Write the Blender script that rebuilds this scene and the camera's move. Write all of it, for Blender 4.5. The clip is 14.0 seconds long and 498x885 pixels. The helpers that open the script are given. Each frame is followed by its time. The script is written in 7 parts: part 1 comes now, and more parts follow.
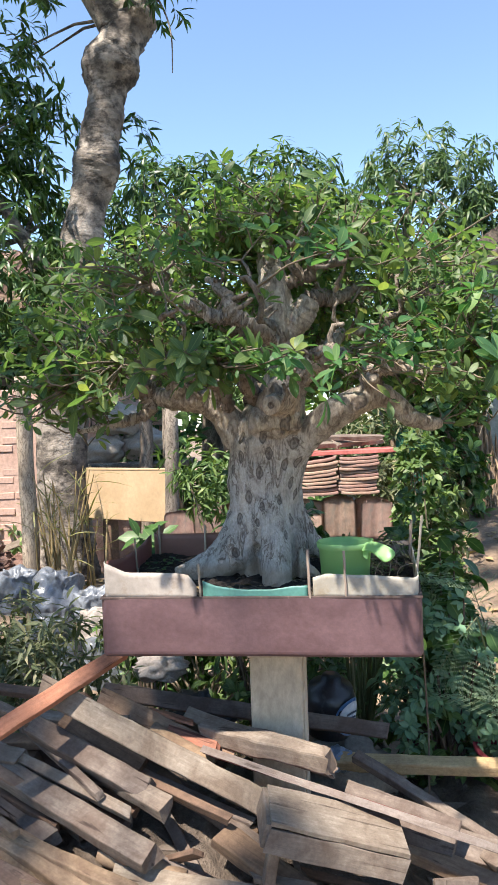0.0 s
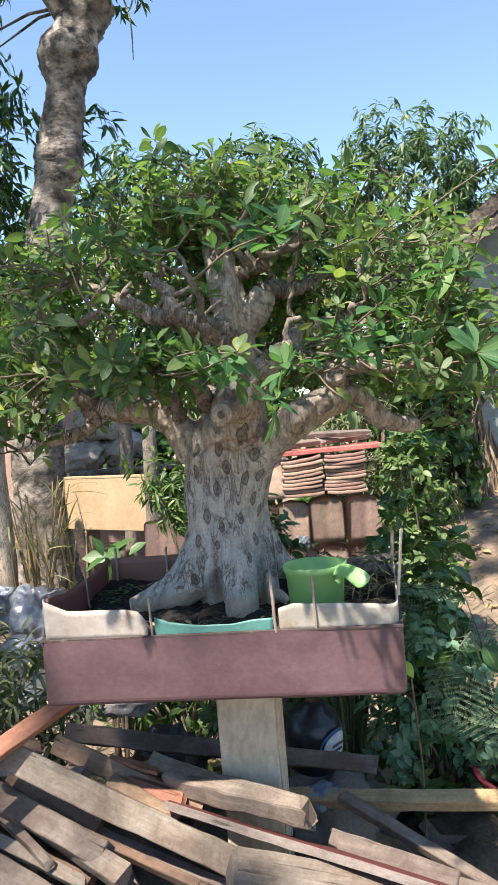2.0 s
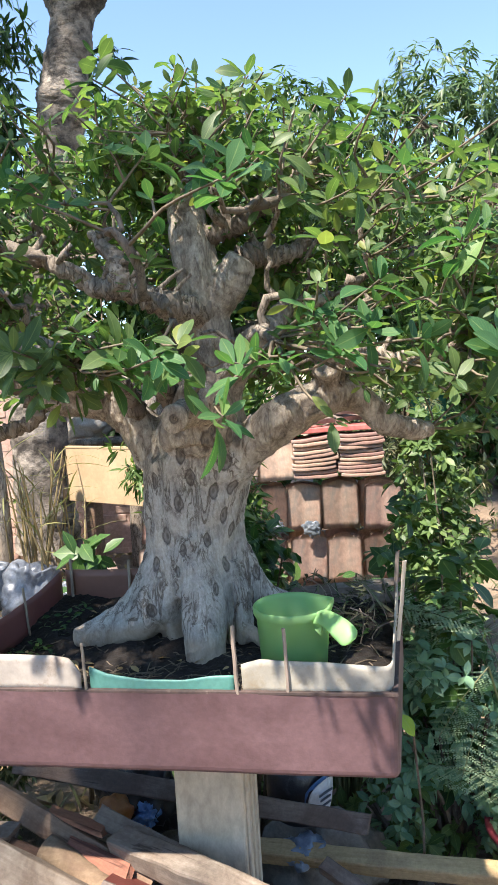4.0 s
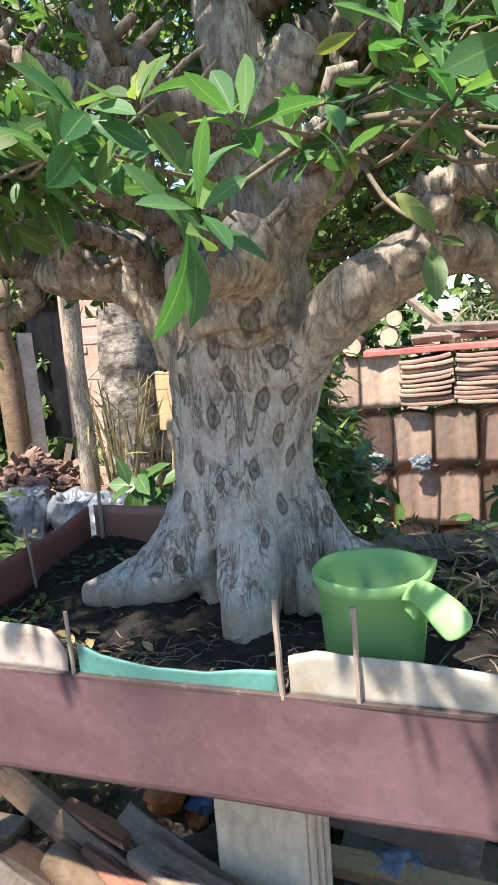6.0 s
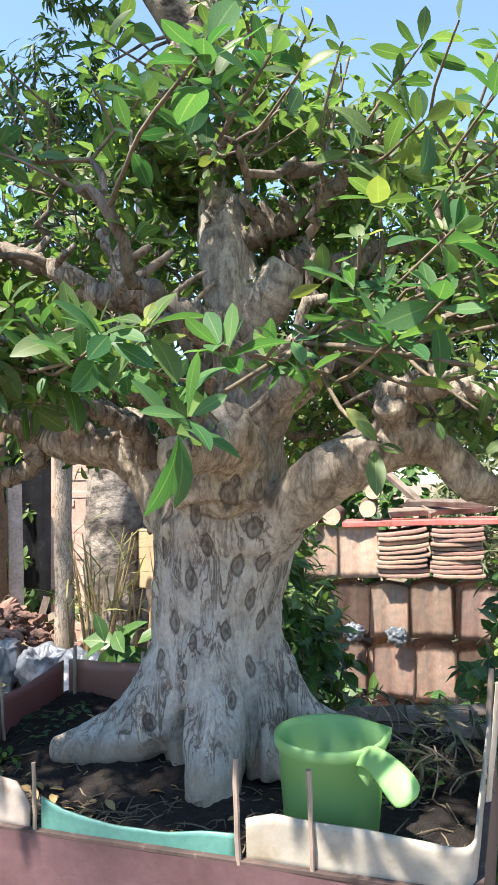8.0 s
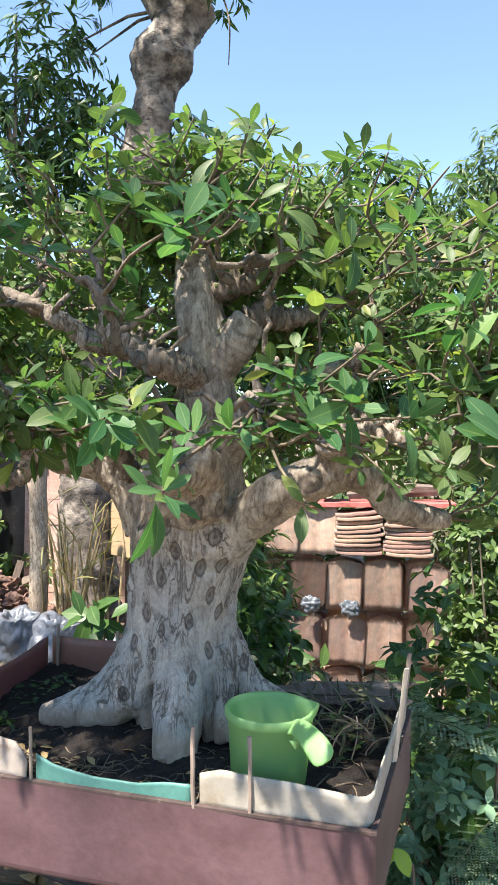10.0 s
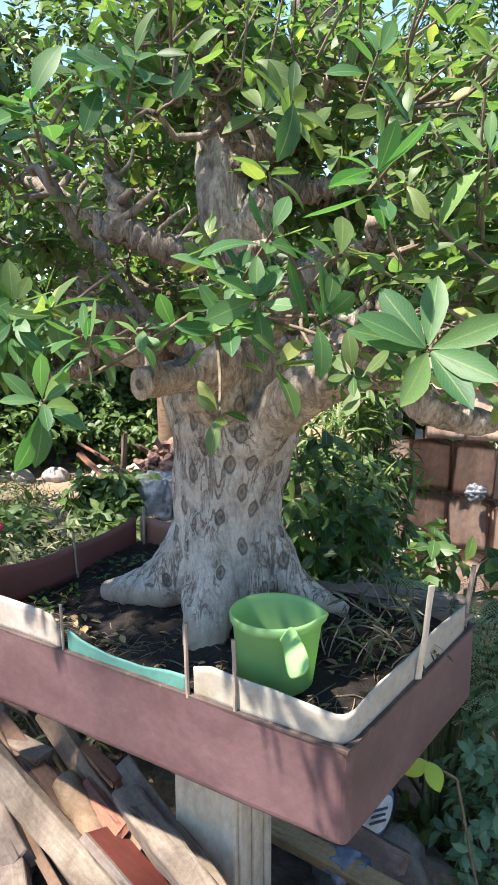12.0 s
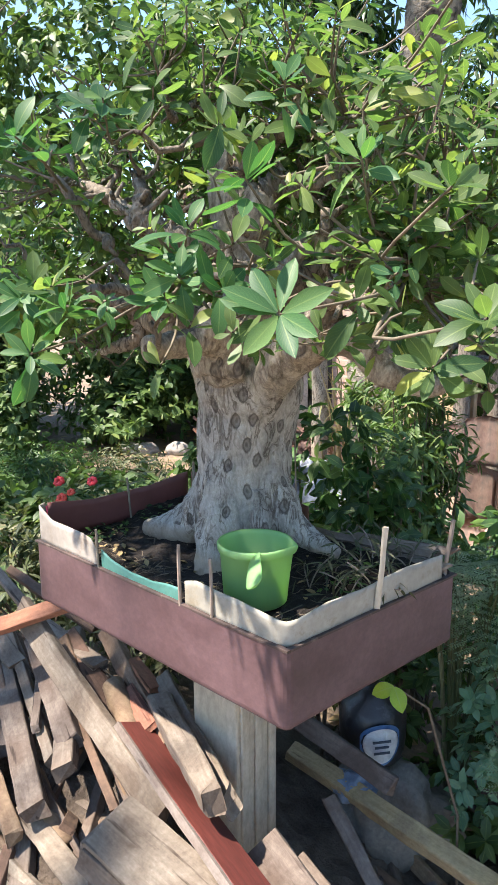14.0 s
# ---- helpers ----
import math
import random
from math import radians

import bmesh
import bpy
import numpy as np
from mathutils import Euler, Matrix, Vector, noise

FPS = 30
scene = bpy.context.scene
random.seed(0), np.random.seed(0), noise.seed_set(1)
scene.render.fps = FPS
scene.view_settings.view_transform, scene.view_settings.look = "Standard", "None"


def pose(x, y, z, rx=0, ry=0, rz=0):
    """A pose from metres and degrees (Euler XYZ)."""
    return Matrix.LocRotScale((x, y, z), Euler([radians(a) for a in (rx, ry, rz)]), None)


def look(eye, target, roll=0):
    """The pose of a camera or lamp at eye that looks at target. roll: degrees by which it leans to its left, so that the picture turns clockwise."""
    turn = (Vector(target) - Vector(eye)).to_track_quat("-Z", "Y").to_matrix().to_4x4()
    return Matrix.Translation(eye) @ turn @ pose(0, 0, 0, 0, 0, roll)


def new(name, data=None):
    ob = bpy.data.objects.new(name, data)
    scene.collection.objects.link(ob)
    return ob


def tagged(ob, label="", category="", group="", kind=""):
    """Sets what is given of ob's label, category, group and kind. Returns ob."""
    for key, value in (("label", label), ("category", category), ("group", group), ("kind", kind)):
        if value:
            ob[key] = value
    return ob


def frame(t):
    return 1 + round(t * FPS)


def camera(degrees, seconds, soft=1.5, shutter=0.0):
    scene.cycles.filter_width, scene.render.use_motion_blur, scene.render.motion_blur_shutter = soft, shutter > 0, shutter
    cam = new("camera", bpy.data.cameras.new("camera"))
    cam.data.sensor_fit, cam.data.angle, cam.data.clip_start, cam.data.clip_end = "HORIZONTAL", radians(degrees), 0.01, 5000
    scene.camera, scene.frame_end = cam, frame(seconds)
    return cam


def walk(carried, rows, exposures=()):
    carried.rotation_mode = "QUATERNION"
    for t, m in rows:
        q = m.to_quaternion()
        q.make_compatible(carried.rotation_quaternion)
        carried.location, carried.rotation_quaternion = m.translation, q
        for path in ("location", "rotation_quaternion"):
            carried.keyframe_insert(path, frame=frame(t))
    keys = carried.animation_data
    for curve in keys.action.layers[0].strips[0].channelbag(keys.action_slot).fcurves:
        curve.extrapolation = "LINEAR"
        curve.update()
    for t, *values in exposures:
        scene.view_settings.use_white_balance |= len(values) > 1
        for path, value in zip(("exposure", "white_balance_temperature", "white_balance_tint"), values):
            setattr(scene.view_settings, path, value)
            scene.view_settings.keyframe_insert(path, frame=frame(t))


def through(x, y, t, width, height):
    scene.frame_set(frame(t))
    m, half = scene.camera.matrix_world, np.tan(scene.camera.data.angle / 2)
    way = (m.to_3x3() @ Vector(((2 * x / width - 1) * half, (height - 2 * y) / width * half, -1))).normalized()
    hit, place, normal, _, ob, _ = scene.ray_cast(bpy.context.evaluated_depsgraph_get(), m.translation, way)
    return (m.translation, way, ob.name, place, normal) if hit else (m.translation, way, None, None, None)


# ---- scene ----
cam = camera(38.5, 14.0, soft=1.4)
PATH = [
    (0, (0.001, 0.139, 1.514), (0.003, 2.139, 1.464), -2.0),
    (0.5, (0.024, 0.169, 1.515), (0.041, 2.166, 1.412), -1.4),
    (1, (0.051, 0.215, 1.518), (0.17, 2.209, 1.41), -1.8),
    (1.5, (0.084, 0.273, 1.521), (0.125, 2.269, 1.414), -3.0),
    (2, (0.122, 0.384, 1.552), (0.131, 2.383, 1.484), -4.7),
    (2.2, (0.121, 0.409, 1.568), (0.178, 2.408, 1.573), -4.0),
    (4.3, (0.327, 0.836, 1.635), (0.177, 2.821, 1.447), -2.8),
    (4.5, (0.364, 0.873, 1.633), (0.121, 2.852, 1.474), -1.3),
    (5, (0.373, 1.007, 1.613), (0.002, 2.958, 1.381), -2.0),
    (5.5, (0.321, 1.2, 1.593), (-0.02, 3.148, 1.299), -4.4),
    (6, (0.312, 1.272, 1.509), (-0.09, 3.202, 1.173), -4.2),
    (6.5, (0.33, 1.3, 1.431), (-0.043, 3.225, 1.039), -4.1),
    (7, (0.329, 1.287, 1.469), (-0.024, 3.245, 1.266), -2.1),
    (7.5, (0.331, 1.245, 1.504), (-0.019, 3.214, 1.506), -1.7),
    (8, (0.347, 1.159, 1.528), (0.0, 3.126, 1.639), -0.8),
    (8.2, (0.353, 1.112, 1.536), (0.008, 3.078, 1.674), -0.3),
    (10.3, (0.434, 0.923, 1.648), (0.173, 2.904, 1.573), 0.6),
    (10.5, (0.461, 0.93, 1.643), (0.189, 2.901, 1.439), -0.4),
    (11, (0.553, 0.981, 1.644), (0.258, 2.927, 1.291), -1.1),
    (11.5, (0.644, 1.085, 1.673), (0.164, 2.986, 1.276), -1.4),
    (12, (0.754, 1.128, 1.681), (-0.106, 2.899, 1.327), -0.2),
    (12.5, (0.904, 1.178, 1.677), (-0.229, 2.784, 1.304), 0.8),
    (13, (0.99, 1.172, 1.674), (-0.179, 2.761, 1.345), -1.4),
    (13.5, (1.087, 1.092, 1.661), (-0.167, 2.603, 1.281), -0.5),
    (14, (1.144, 1.07, 1.664), (-0.051, 2.625, 1.273), -0.4),
]
walk(cam, [(t, look(eye, target, roll)) for t, eye, target, roll in PATH], [(0, 1.88), (2.2, 1.89), (4.5, 2.1), (6.5, 2.18), (8, 2.22), (10.5, 2.1), (12, 2.23), (14, 2.17)])

# ---- world ----
SUN_FROM = Vector((-0.36, -0.46, 1.0)).normalized()
world = bpy.data.worlds.new("sky")
scene.world = world
world.use_nodes = True
wt = world.node_tree
sky = wt.nodes.new("ShaderNodeTexSky")
sky.sky_type, sky.sun_disc = "NISHITA", False
sky.sun_elevation = math.asin(SUN_FROM.z)
sky.sun_rotation = math.atan2(SUN_FROM.x, SUN_FROM.y)
sky.air_density, sky.dust_density, sky.ozone_density = 0.82, 0.05, 0.2
wt.nodes["Background"].inputs["Strength"].default_value = 0.097
haze = wt.nodes.new("ShaderNodeMix")
haze.data_type, haze.blend_type = "RGBA", "MULTIPLY"
haze.inputs[0].default_value, haze.inputs[7].default_value = 1.0, (0.955, 1.025, 1.03, 1)
wt.links.new(sky.outputs[0], haze.inputs[6])
wt.links.new(haze.outputs[2], wt.nodes["Background"].inputs[0])
sun = new("sun", bpy.data.lights.new("sun", "SUN"))
sun.data.energy, sun.data.angle, sun.data.color = 3.6, radians(1.2), (1.0, 0.93, 0.82)
sun.rotation_euler = SUN_FROM.to_track_quat("Z", "Y").to_euler()

scene.view_settings.use_white_balance = True
scene.view_settings.white_balance_temperature = 6560
scene.view_settings.white_balance_tint = 14

# ---- materials ----
def nodes_of(name):
    m = bpy.data.materials.new(name)
    m.use_nodes = True
    return m, m.node_tree.nodes, m.node_tree.links


def ramp(nodes, links, fac, stops):
    r = nodes.new("ShaderNodeValToRGB")
    while len(r.color_ramp.elements) < len(stops):
        r.color_ramp.elements.new(0.5)
    for e, (p, c) in zip(r.color_ramp.elements, stops):
        e.position, e.color = p, (*c, 1)
    links.new(fac, r.inputs[0])
    return r.outputs[0]


def noise_at(nodes, links, vec, scale, detail=6, rough=0.6, distort=0.0):
    n = nodes.new("ShaderNodeTexNoise")
    n.inputs["Scale"].default_value, n.inputs["Detail"].default_value = scale, detail
    n.inputs["Roughness"].default_value, n.inputs["Distortion"].default_value = rough, distort
    links.new(vec, n.inputs["Vector"])
    return n.outputs[0]


def mixed(nodes, links, fac, a, b, kind="MIX"):
    m = nodes.new("ShaderNodeMix")
    m.data_type, m.blend_type = "RGBA", kind
    for sock, v in ((0, fac), (6, a), (7, b)):
        if isinstance(v, (int, float)):
            m.inputs[sock].default_value = v
        elif isinstance(v, tuple):
            m.inputs[sock].default_value = (*v, 1)
        else:
            links.new(v, m.inputs[sock])
    return m.outputs[2]


def shaken(nodes, links, colour, amount, island=False, hue=0.015):
    """Shifts a colour's value and hue from piece to piece."""
    src = nodes.new("ShaderNodeNewGeometry").outputs["Random Per Island"] if island else nodes.new("ShaderNodeObjectInfo").outputs["Random"]
    h = nodes.new("ShaderNodeHueSaturation")
    for sock, lo, hi in (("Value", 1 - amount, 1 + amount), ("Hue", 0.5 - hue, 0.5 + hue)):
        mr = nodes.new("ShaderNodeMapRange")
        mr.inputs[3].default_value, mr.inputs[4].default_value = lo, hi
        links.new(src, mr.inputs[0])
        links.new(mr.outputs[0], h.inputs[sock])
    links.new(colour, h.inputs["Color"])
    return h.outputs[0]


def surface(name, dark, light, spot=None, scale=6.0, fine=60.0, stretch=(1, 1, 1), rough=0.8, bump=0.3, shake=0.12, spots=0.35, island=False, metal=0.0, step=0.01, grain=0.7):
    """A rough matter of two tones, with spots of a third, fine grain and relief."""
    m, nodes, links = nodes_of(name)
    b = nodes["Principled BSDF"]
    tc = nodes.new("ShaderNodeTexCoord")
    mp = nodes.new("ShaderNodeMapping")
    mp.inputs["Scale"].default_value = stretch
    links.new(tc.outputs["Object"], mp.inputs[0])
    big = noise_at(nodes, links, mp.outputs[0], scale, 5, 0.6, 0.4)
    small = noise_at(nodes, links, mp.outputs[0], fine, 4, 0.65)
    col = ramp(nodes, links, big, [(0.32, dark), (0.68, light)])
    grit = ramp(nodes, links, small, [(0.3, (0.62, 0.62, 0.62)), (0.7, (1.2, 1.2, 1.2))])
    col = mixed(nodes, links, grain, col, grit, "MULTIPLY")
    if spot:
        third = noise_at(nodes, links, mp.outputs[0], scale * 2.7, 6, 0.7)
        mask = ramp(nodes, links, third, [(1 - spots - 0.08, (0, 0, 0)), (1 - spots + 0.1, (1, 1, 1))])
        col = mixed(nodes, links, mask, col, spot)
    if shake:
        col = shaken(nodes, links, col, shake, island)
    links.new(col, b.inputs["Base Color"])
    b.inputs["Roughness"].default_value, b.inputs["Metallic"].default_value = rough, metal
    height = mixed(nodes, links, 0.5, big, small)
    bn = nodes.new("ShaderNodeBump")
    bn.inputs["Strength"].default_value, bn.inputs["Distance"].default_value = bump, step
    links.new(height, bn.inputs["Height"])
    links.new(bn.outputs[0], b.inputs["Normal"])
    return m


def leafy(name, dark, light, young, rough=0.42, glow=0.35, vein=(0.32, 0.42, 0.14), island=True, shake=0.22):
    """Foliage: midrib and side veins from the leaf's own UV, tone by leaf, light let through."""
    m, nodes, links = nodes_of(name)
    b = nodes["Principled BSDF"]
    uv = nodes.new("ShaderNodeUVMap")
    sep = nodes.new("ShaderNodeSeparateXYZ")
    links.new(uv.outputs[0], sep.inputs[0])
    src = nodes.new("ShaderNodeNewGeometry").outputs["Random Per Island"] if island else nodes.new("ShaderNodeObjectInfo").outputs["Random"]
    col = ramp(nodes, links, src, [(0.0, dark), (0.6, light), (0.86, light), (1.0, young)])
    tc = nodes.new("ShaderNodeTexCoord")
    col = mixed(nodes, links, 0.5, col, ramp(nodes, links, noise_at(nodes, links, tc.outputs["Object"], 45, 3), [(0.3, (0.7, 0.7, 0.7)), (0.7, (1.2, 1.2, 1.1))]), "MULTIPLY")
    off = nodes.new("ShaderNodeMath")
    off.operation, off.inputs[1].default_value = "SUBTRACT", 0.5
    links.new(sep.outputs[0], off.inputs[0])
    ab = nodes.new("ShaderNodeMath")
    ab.operation = "ABSOLUTE"
    links.new(off.outputs[0], ab.inputs[0])
    rib = ramp(nodes, links, ab.outputs[0], [(0.0, (0.4, 0.4, 0.4)), (0.05, (0, 0, 0))])
    wave = nodes.new("ShaderNodeTexWave")
    wave.inputs["Scale"].default_value = 3.2
    vec = nodes.new("ShaderNodeCombineXYZ")
    add = nodes.new("ShaderNodeMath")
    add.operation, add.inputs[2].default_value = "MULTIPLY_ADD", 0.0
    add.inputs[1].default_value = -0.7
    links.new(ab.outputs[0], add.inputs[0])
    links.new(sep.outputs[1], add.inputs[2])
    links.new(add.outputs[0], vec.inputs[0])
    links.new(vec.outputs[0], wave.inputs["Vector"])
    side = ramp(nodes, links, wave.outputs[1], [(0.88, (0, 0, 0)), (1.0, (0.10, 0.10, 0.10))])
    col = mixed(nodes, links, mixed(nodes, links, 1.0, rib, side, "ADD"), col, vein)
    links.new(col, b.inputs["Base Color"])
    b.inputs["Roughness"].default_value = rough
    b.inputs["Specular IOR Level"].default_value = 0.45
    tr = nodes.new("ShaderNodeBsdfTranslucent")
    links.new(mixed(nodes, links, 1.0, col, (1.25, 1.4, 0.75), "MULTIPLY"), tr.inputs[0])
    mx = nodes.new("ShaderNodeMixShader")
    mx.inputs[0].default_value = glow
    links.new(b.outputs[0], mx.inputs[1])
    links.new(tr.outputs[0], mx.inputs[2])
    links.new(mx.outputs[0], nodes["Material Output"].inputs[0])
    return m


def bark(name, dark, light, warm, size=1.0):
    """Grey bark with vertical cracks."""
    m, nodes, links = nodes_of(name)
    b = nodes["Principled BSDF"]
    tc = nodes.new("ShaderNodeTexCoord")
    mp = nodes.new("ShaderNodeMapping")
    mp.inputs["Scale"].default_value = (1 / size, 1 / size, 0.3 / size)
    links.new(tc.outputs["Object"], mp.inputs[0])
    big = noise_at(nodes, links, mp.outputs[0], 7, 6, 0.62, 0.5)
    mid = noise_at(nodes, links, mp.outputs[0], 60, 6, 0.72, 0.5)
    fine = noise_at(nodes, links, mp.outputs[0], 170, 4, 0.7)
    col = ramp(nodes, links, big, [(0.3, dark), (0.55, light), (0.75, warm)])
    crack = ramp(nodes, links, mid, [(0.35, (0.28, 0.24, 0.21)), (0.45, (0.82, 0.81, 0.80)), (0.7, (1.22, 1.22, 1.22))])
    col = mixed(nodes, links, 0.85, col, crack, "MULTIPLY")
    col = mixed(nodes, links, 0.5, col, ramp(nodes, links, fine, [(0.3, (0.7, 0.7, 0.7)), (0.7, (1.15, 1.15, 1.15))]), "MULTIPLY")
    lines = noise_at(nodes, links, mp.outputs[0], 30, 4, 0.6, 1.2)
    line = ramp(nodes, links, lines, [(0.455, (1, 1, 1)), (0.493, (0.30, 0.27, 0.24)), (0.507, (0.30, 0.27, 0.24)), (0.545, (1, 1, 1))])
    col = mixed(nodes, links, ramp(nodes, links, big, [(0.36, (0, 0, 0)), (0.50, (0.85, 0.85, 0.85))]), col, mixed(nodes, links, 1.0, col, line, "MULTIPLY"))
    links.new(col, b.inputs["Base Color"])
    b.inputs["Roughness"].default_value = 0.85
    bn = nodes.new("ShaderNodeBump")
    bn.inputs["Strength"].default_value, bn.inputs["Distance"].default_value = 0.9, 0.010
    links.new(mixed(nodes, links, 0.35, mid, fine), bn.inputs["Height"])
    links.new(bn.outputs[0], b.inputs["Normal"])
    return m


def scarred_bark(name):
    """Smooth silvery bark: short dark splits, ringed old scars, tan young wood above, washed roots below."""
    m, nodes, links = nodes_of(name)
    b = nodes["Principled BSDF"]
    tc = nodes.new("ShaderNodeTexCoord")

    def spread(x, z):
        mp = nodes.new("ShaderNodeMapping")
        mp.inputs["Scale"].default_value = (x, x, z)
        links.new(tc.outputs["Object"], mp.inputs[0])
        return mp.outputs[0]

    def told(attribute):
        at = nodes.new("ShaderNodeAttribute")
        at.attribute_name = attribute
        return at.outputs["Fac"]

    big = noise_at(nodes, links, spread(1, 0.5), 9, 6, 0.65, 0.6)
    mid = noise_at(nodes, links, spread(1, 0.55), 48, 6, 0.68, 0.4)
    fine = noise_at(nodes, links, spread(1, 0.6), 190, 4, 0.7)
    split = noise_at(nodes, links, spread(1, 0.26), 34, 5, 0.62, 1.0)
    patch = noise_at(nodes, links, spread(1, 0.7), 14, 3, 0.5)
    col = ramp(nodes, links, big, [(0.3, (0.28, 0.265, 0.235)), (0.5, (0.42, 0.40, 0.365)), (0.7, (0.50, 0.465, 0.40))])
    col = mixed(nodes, links, 0.95, col, ramp(nodes, links, mid, [(0.3, (0.50, 0.47, 0.44)), (0.45, (0.88, 0.87, 0.86)), (0.72, (1.24, 1.24, 1.2))]), "MULTIPLY")
    col = mixed(nodes, links, 0.7, col, ramp(nodes, links, fine, [(0.3, (0.62, 0.6, 0.58)), (0.7, (1.18, 1.18, 1.18))]), "MULTIPLY")
    cracks = ramp(nodes, links, split, [(0.455, (1, 1, 1)), (0.488, (0.34, 0.30, 0.27)), (0.506, (0.34, 0.30, 0.27)), (0.535, (1, 1, 1))])
    where = ramp(nodes, links, patch, [(0.38, (0, 0, 0)), (0.52, (0.9, 0.9, 0.9))])
    where = mixed(nodes, links, told("young"), where, (0.4, 0.4, 0.4))
    col = mixed(nodes, links, where, col, mixed(nodes, links, 1.0, col, cracks, "MULTIPLY"))
    young = ramp(nodes, links, mid, [(0.3, (0.50, 0.42, 0.34)), (0.6, (0.98, 0.91, 0.81))])
    col = mixed(nodes, links, told("young"), col, mixed(nodes, links, 1.0, col, young, "MULTIPLY"))
    root = ramp(nodes, links, big, [(0.35, (0.30, 0.215, 0.14)), (0.65, (0.47, 0.365, 0.26))])
    col = mixed(nodes, links, mixed(nodes, links, 1.0, told("washed"), (0.8, 0.8, 0.8), "MULTIPLY"), col, mixed(nodes, links, 0.5, root, ramp(nodes, links, fine, [(0.3, (0.7, 0.7, 0.7)), (0.7, (1.1, 1.1, 1.1))]), "MULTIPLY"))
    # shade inside the ring folds, put into the colour on top of their relief
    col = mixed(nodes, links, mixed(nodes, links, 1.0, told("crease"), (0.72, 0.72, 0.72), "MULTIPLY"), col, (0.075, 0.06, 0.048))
    # ringed scars, their edge frayed
    add = nodes.new("ShaderNodeMath")
    add.operation, add.inputs[1].default_value = "MULTIPLY_ADD", 0.34
    links.new(mid, add.inputs[0])
    links.new(told("scar"), add.inputs[2])
    ring = ramp(nodes, links, add.outputs[0], [(0.16, (0.9, 0.9, 0.9)), (0.25, (0.78, 0.78, 0.78)), (0.33, (0.5, 0.5, 0.5)), (0.42, (0.62, 0.62, 0.62)), (0.47, (0.9, 0.9, 0.9)), (0.52, (0.6, 0.6, 0.6)), (0.57, (0, 0, 0))])
    col = mixed(nodes, links, ring, col, (0.06, 0.048, 0.04))
    links.new(col, b.inputs["Base Color"])
    b.inputs["Roughness"].default_value = 0.8
    bn = nodes.new("ShaderNodeBump")
    bn.inputs["Strength"].default_value, bn.inputs["Distance"].default_value = 0.9, 0.007
    links.new(mixed(nodes, links, 0.3, mixed(nodes, links, 0.5, mid, mixed(nodes, links, where, (0.6, 0.6, 0.6), cracks)), fine), bn.inputs["Height"])
    links.new(bn.outputs[0], b.inputs["Normal"])
    return m


M_BARK = scarred_bark("grey_bark")
M_BLEACH = bark("bleached_wood", (0.11, 0.085, 0.062), (0.34, 0.29, 0.23), (0.58, 0.53, 0.45))
M_BRANCH = bark("branch_bark", (0.11, 0.088, 0.066), (0.245, 0.205, 0.16), (0.38, 0.32, 0.25))
M_TWIG = surface("twig_bark", (0.09, 0.072, 0.048), (0.21, 0.17, 0.115), None, 20, 90, rough=0.85)
M_BIGBARK = bark("old_tree_bark", (0.05, 0.04, 0.032), (0.26, 0.22, 0.175), (0.42, 0.375, 0.31))
M_MANGOBARK = surface("knotted_bark", (0.06, 0.048, 0.038), (0.42, 0.365, 0.30), (0.03, 0.025, 0.02), 2.6, 30, (1, 1, 1.4), 0.9, 0.8, 0.0, 0.48, step=0.03, grain=0.7)
M_LEAF = leafy("bonsai_leaf", (0.046, 0.11, 0.04), (0.122, 0.19, 0.064), (0.30, 0.33, 0.095), 0.48, glow=0.53)
M_LEAF_ONE = leafy("bonsai_leaf_near", (0.032, 0.115, 0.042), (0.08, 0.185, 0.066), (0.21, 0.33, 0.11), 0.52, island=False, glow=0.45)
M_MANGO = leafy("dark_tree_leaf", (0.018, 0.05, 0.014), (0.045, 0.10, 0.025), (0.12, 0.20, 0.03), 0.38, 0.3)
M_PINNATE = leafy("far_tree_leaf", (0.03, 0.07, 0.025), (0.07, 0.125, 0.045), (0.13, 0.2, 0.06), 0.45, 0.3)
M_SHRUB = leafy("shrub_leaf", (0.02, 0.06, 0.02), (0.055, 0.125, 0.03), (0.15, 0.23, 0.04), 0.45, 0.3)
M_GARDEN = leafy("fresh_shrub_leaf", (0.04, 0.085, 0.025), (0.10, 0.165, 0.05), (0.22, 0.28, 0.09), 0.5, 0.35)
M_FERN = leafy("feathery_leaf", (0.19, 0.27, 0.165), (0.27, 0.36, 0.225), (0.3, 0.4, 0.22), 0.5, 0.3)
M_LIME = leafy("young_leaf", (0.2, 0.34, 0.03), (0.3, 0.45, 0.04), (0.4, 0.5, 0.05), 0.4, 0.4)
M_DRY = leafy("dry_leaf", (0.20, 0.13, 0.06), (0.34, 0.24, 0.12), (0.45, 0.35, 0.2), 0.7, 0.15)
M_WEED = leafy("weed_leaf", (0.042, 0.06, 0.028), (0.12, 0.135, 0.065), (0.33, 0.29, 0.18), 0.6, 0.25)
M_DULL = leafy("withered_weed_leaf", (0.045, 0.052, 0.03), (0.10, 0.10, 0.062), (0.22, 0.195, 0.13), 0.7, 0.2)
M_TEALLEAF = leafy("bluish_bush_leaf", (0.09, 0.19, 0.12), (0.19, 0.33, 0.215), (0.25, 0.37, 0.2), 0.42, 0.35)
M_STALK = leafy("yellow_green_blade", (0.11, 0.12, 0.04), (0.22, 0.21, 0.08), (0.36, 0.30, 0.14), 0.6, 0.3)
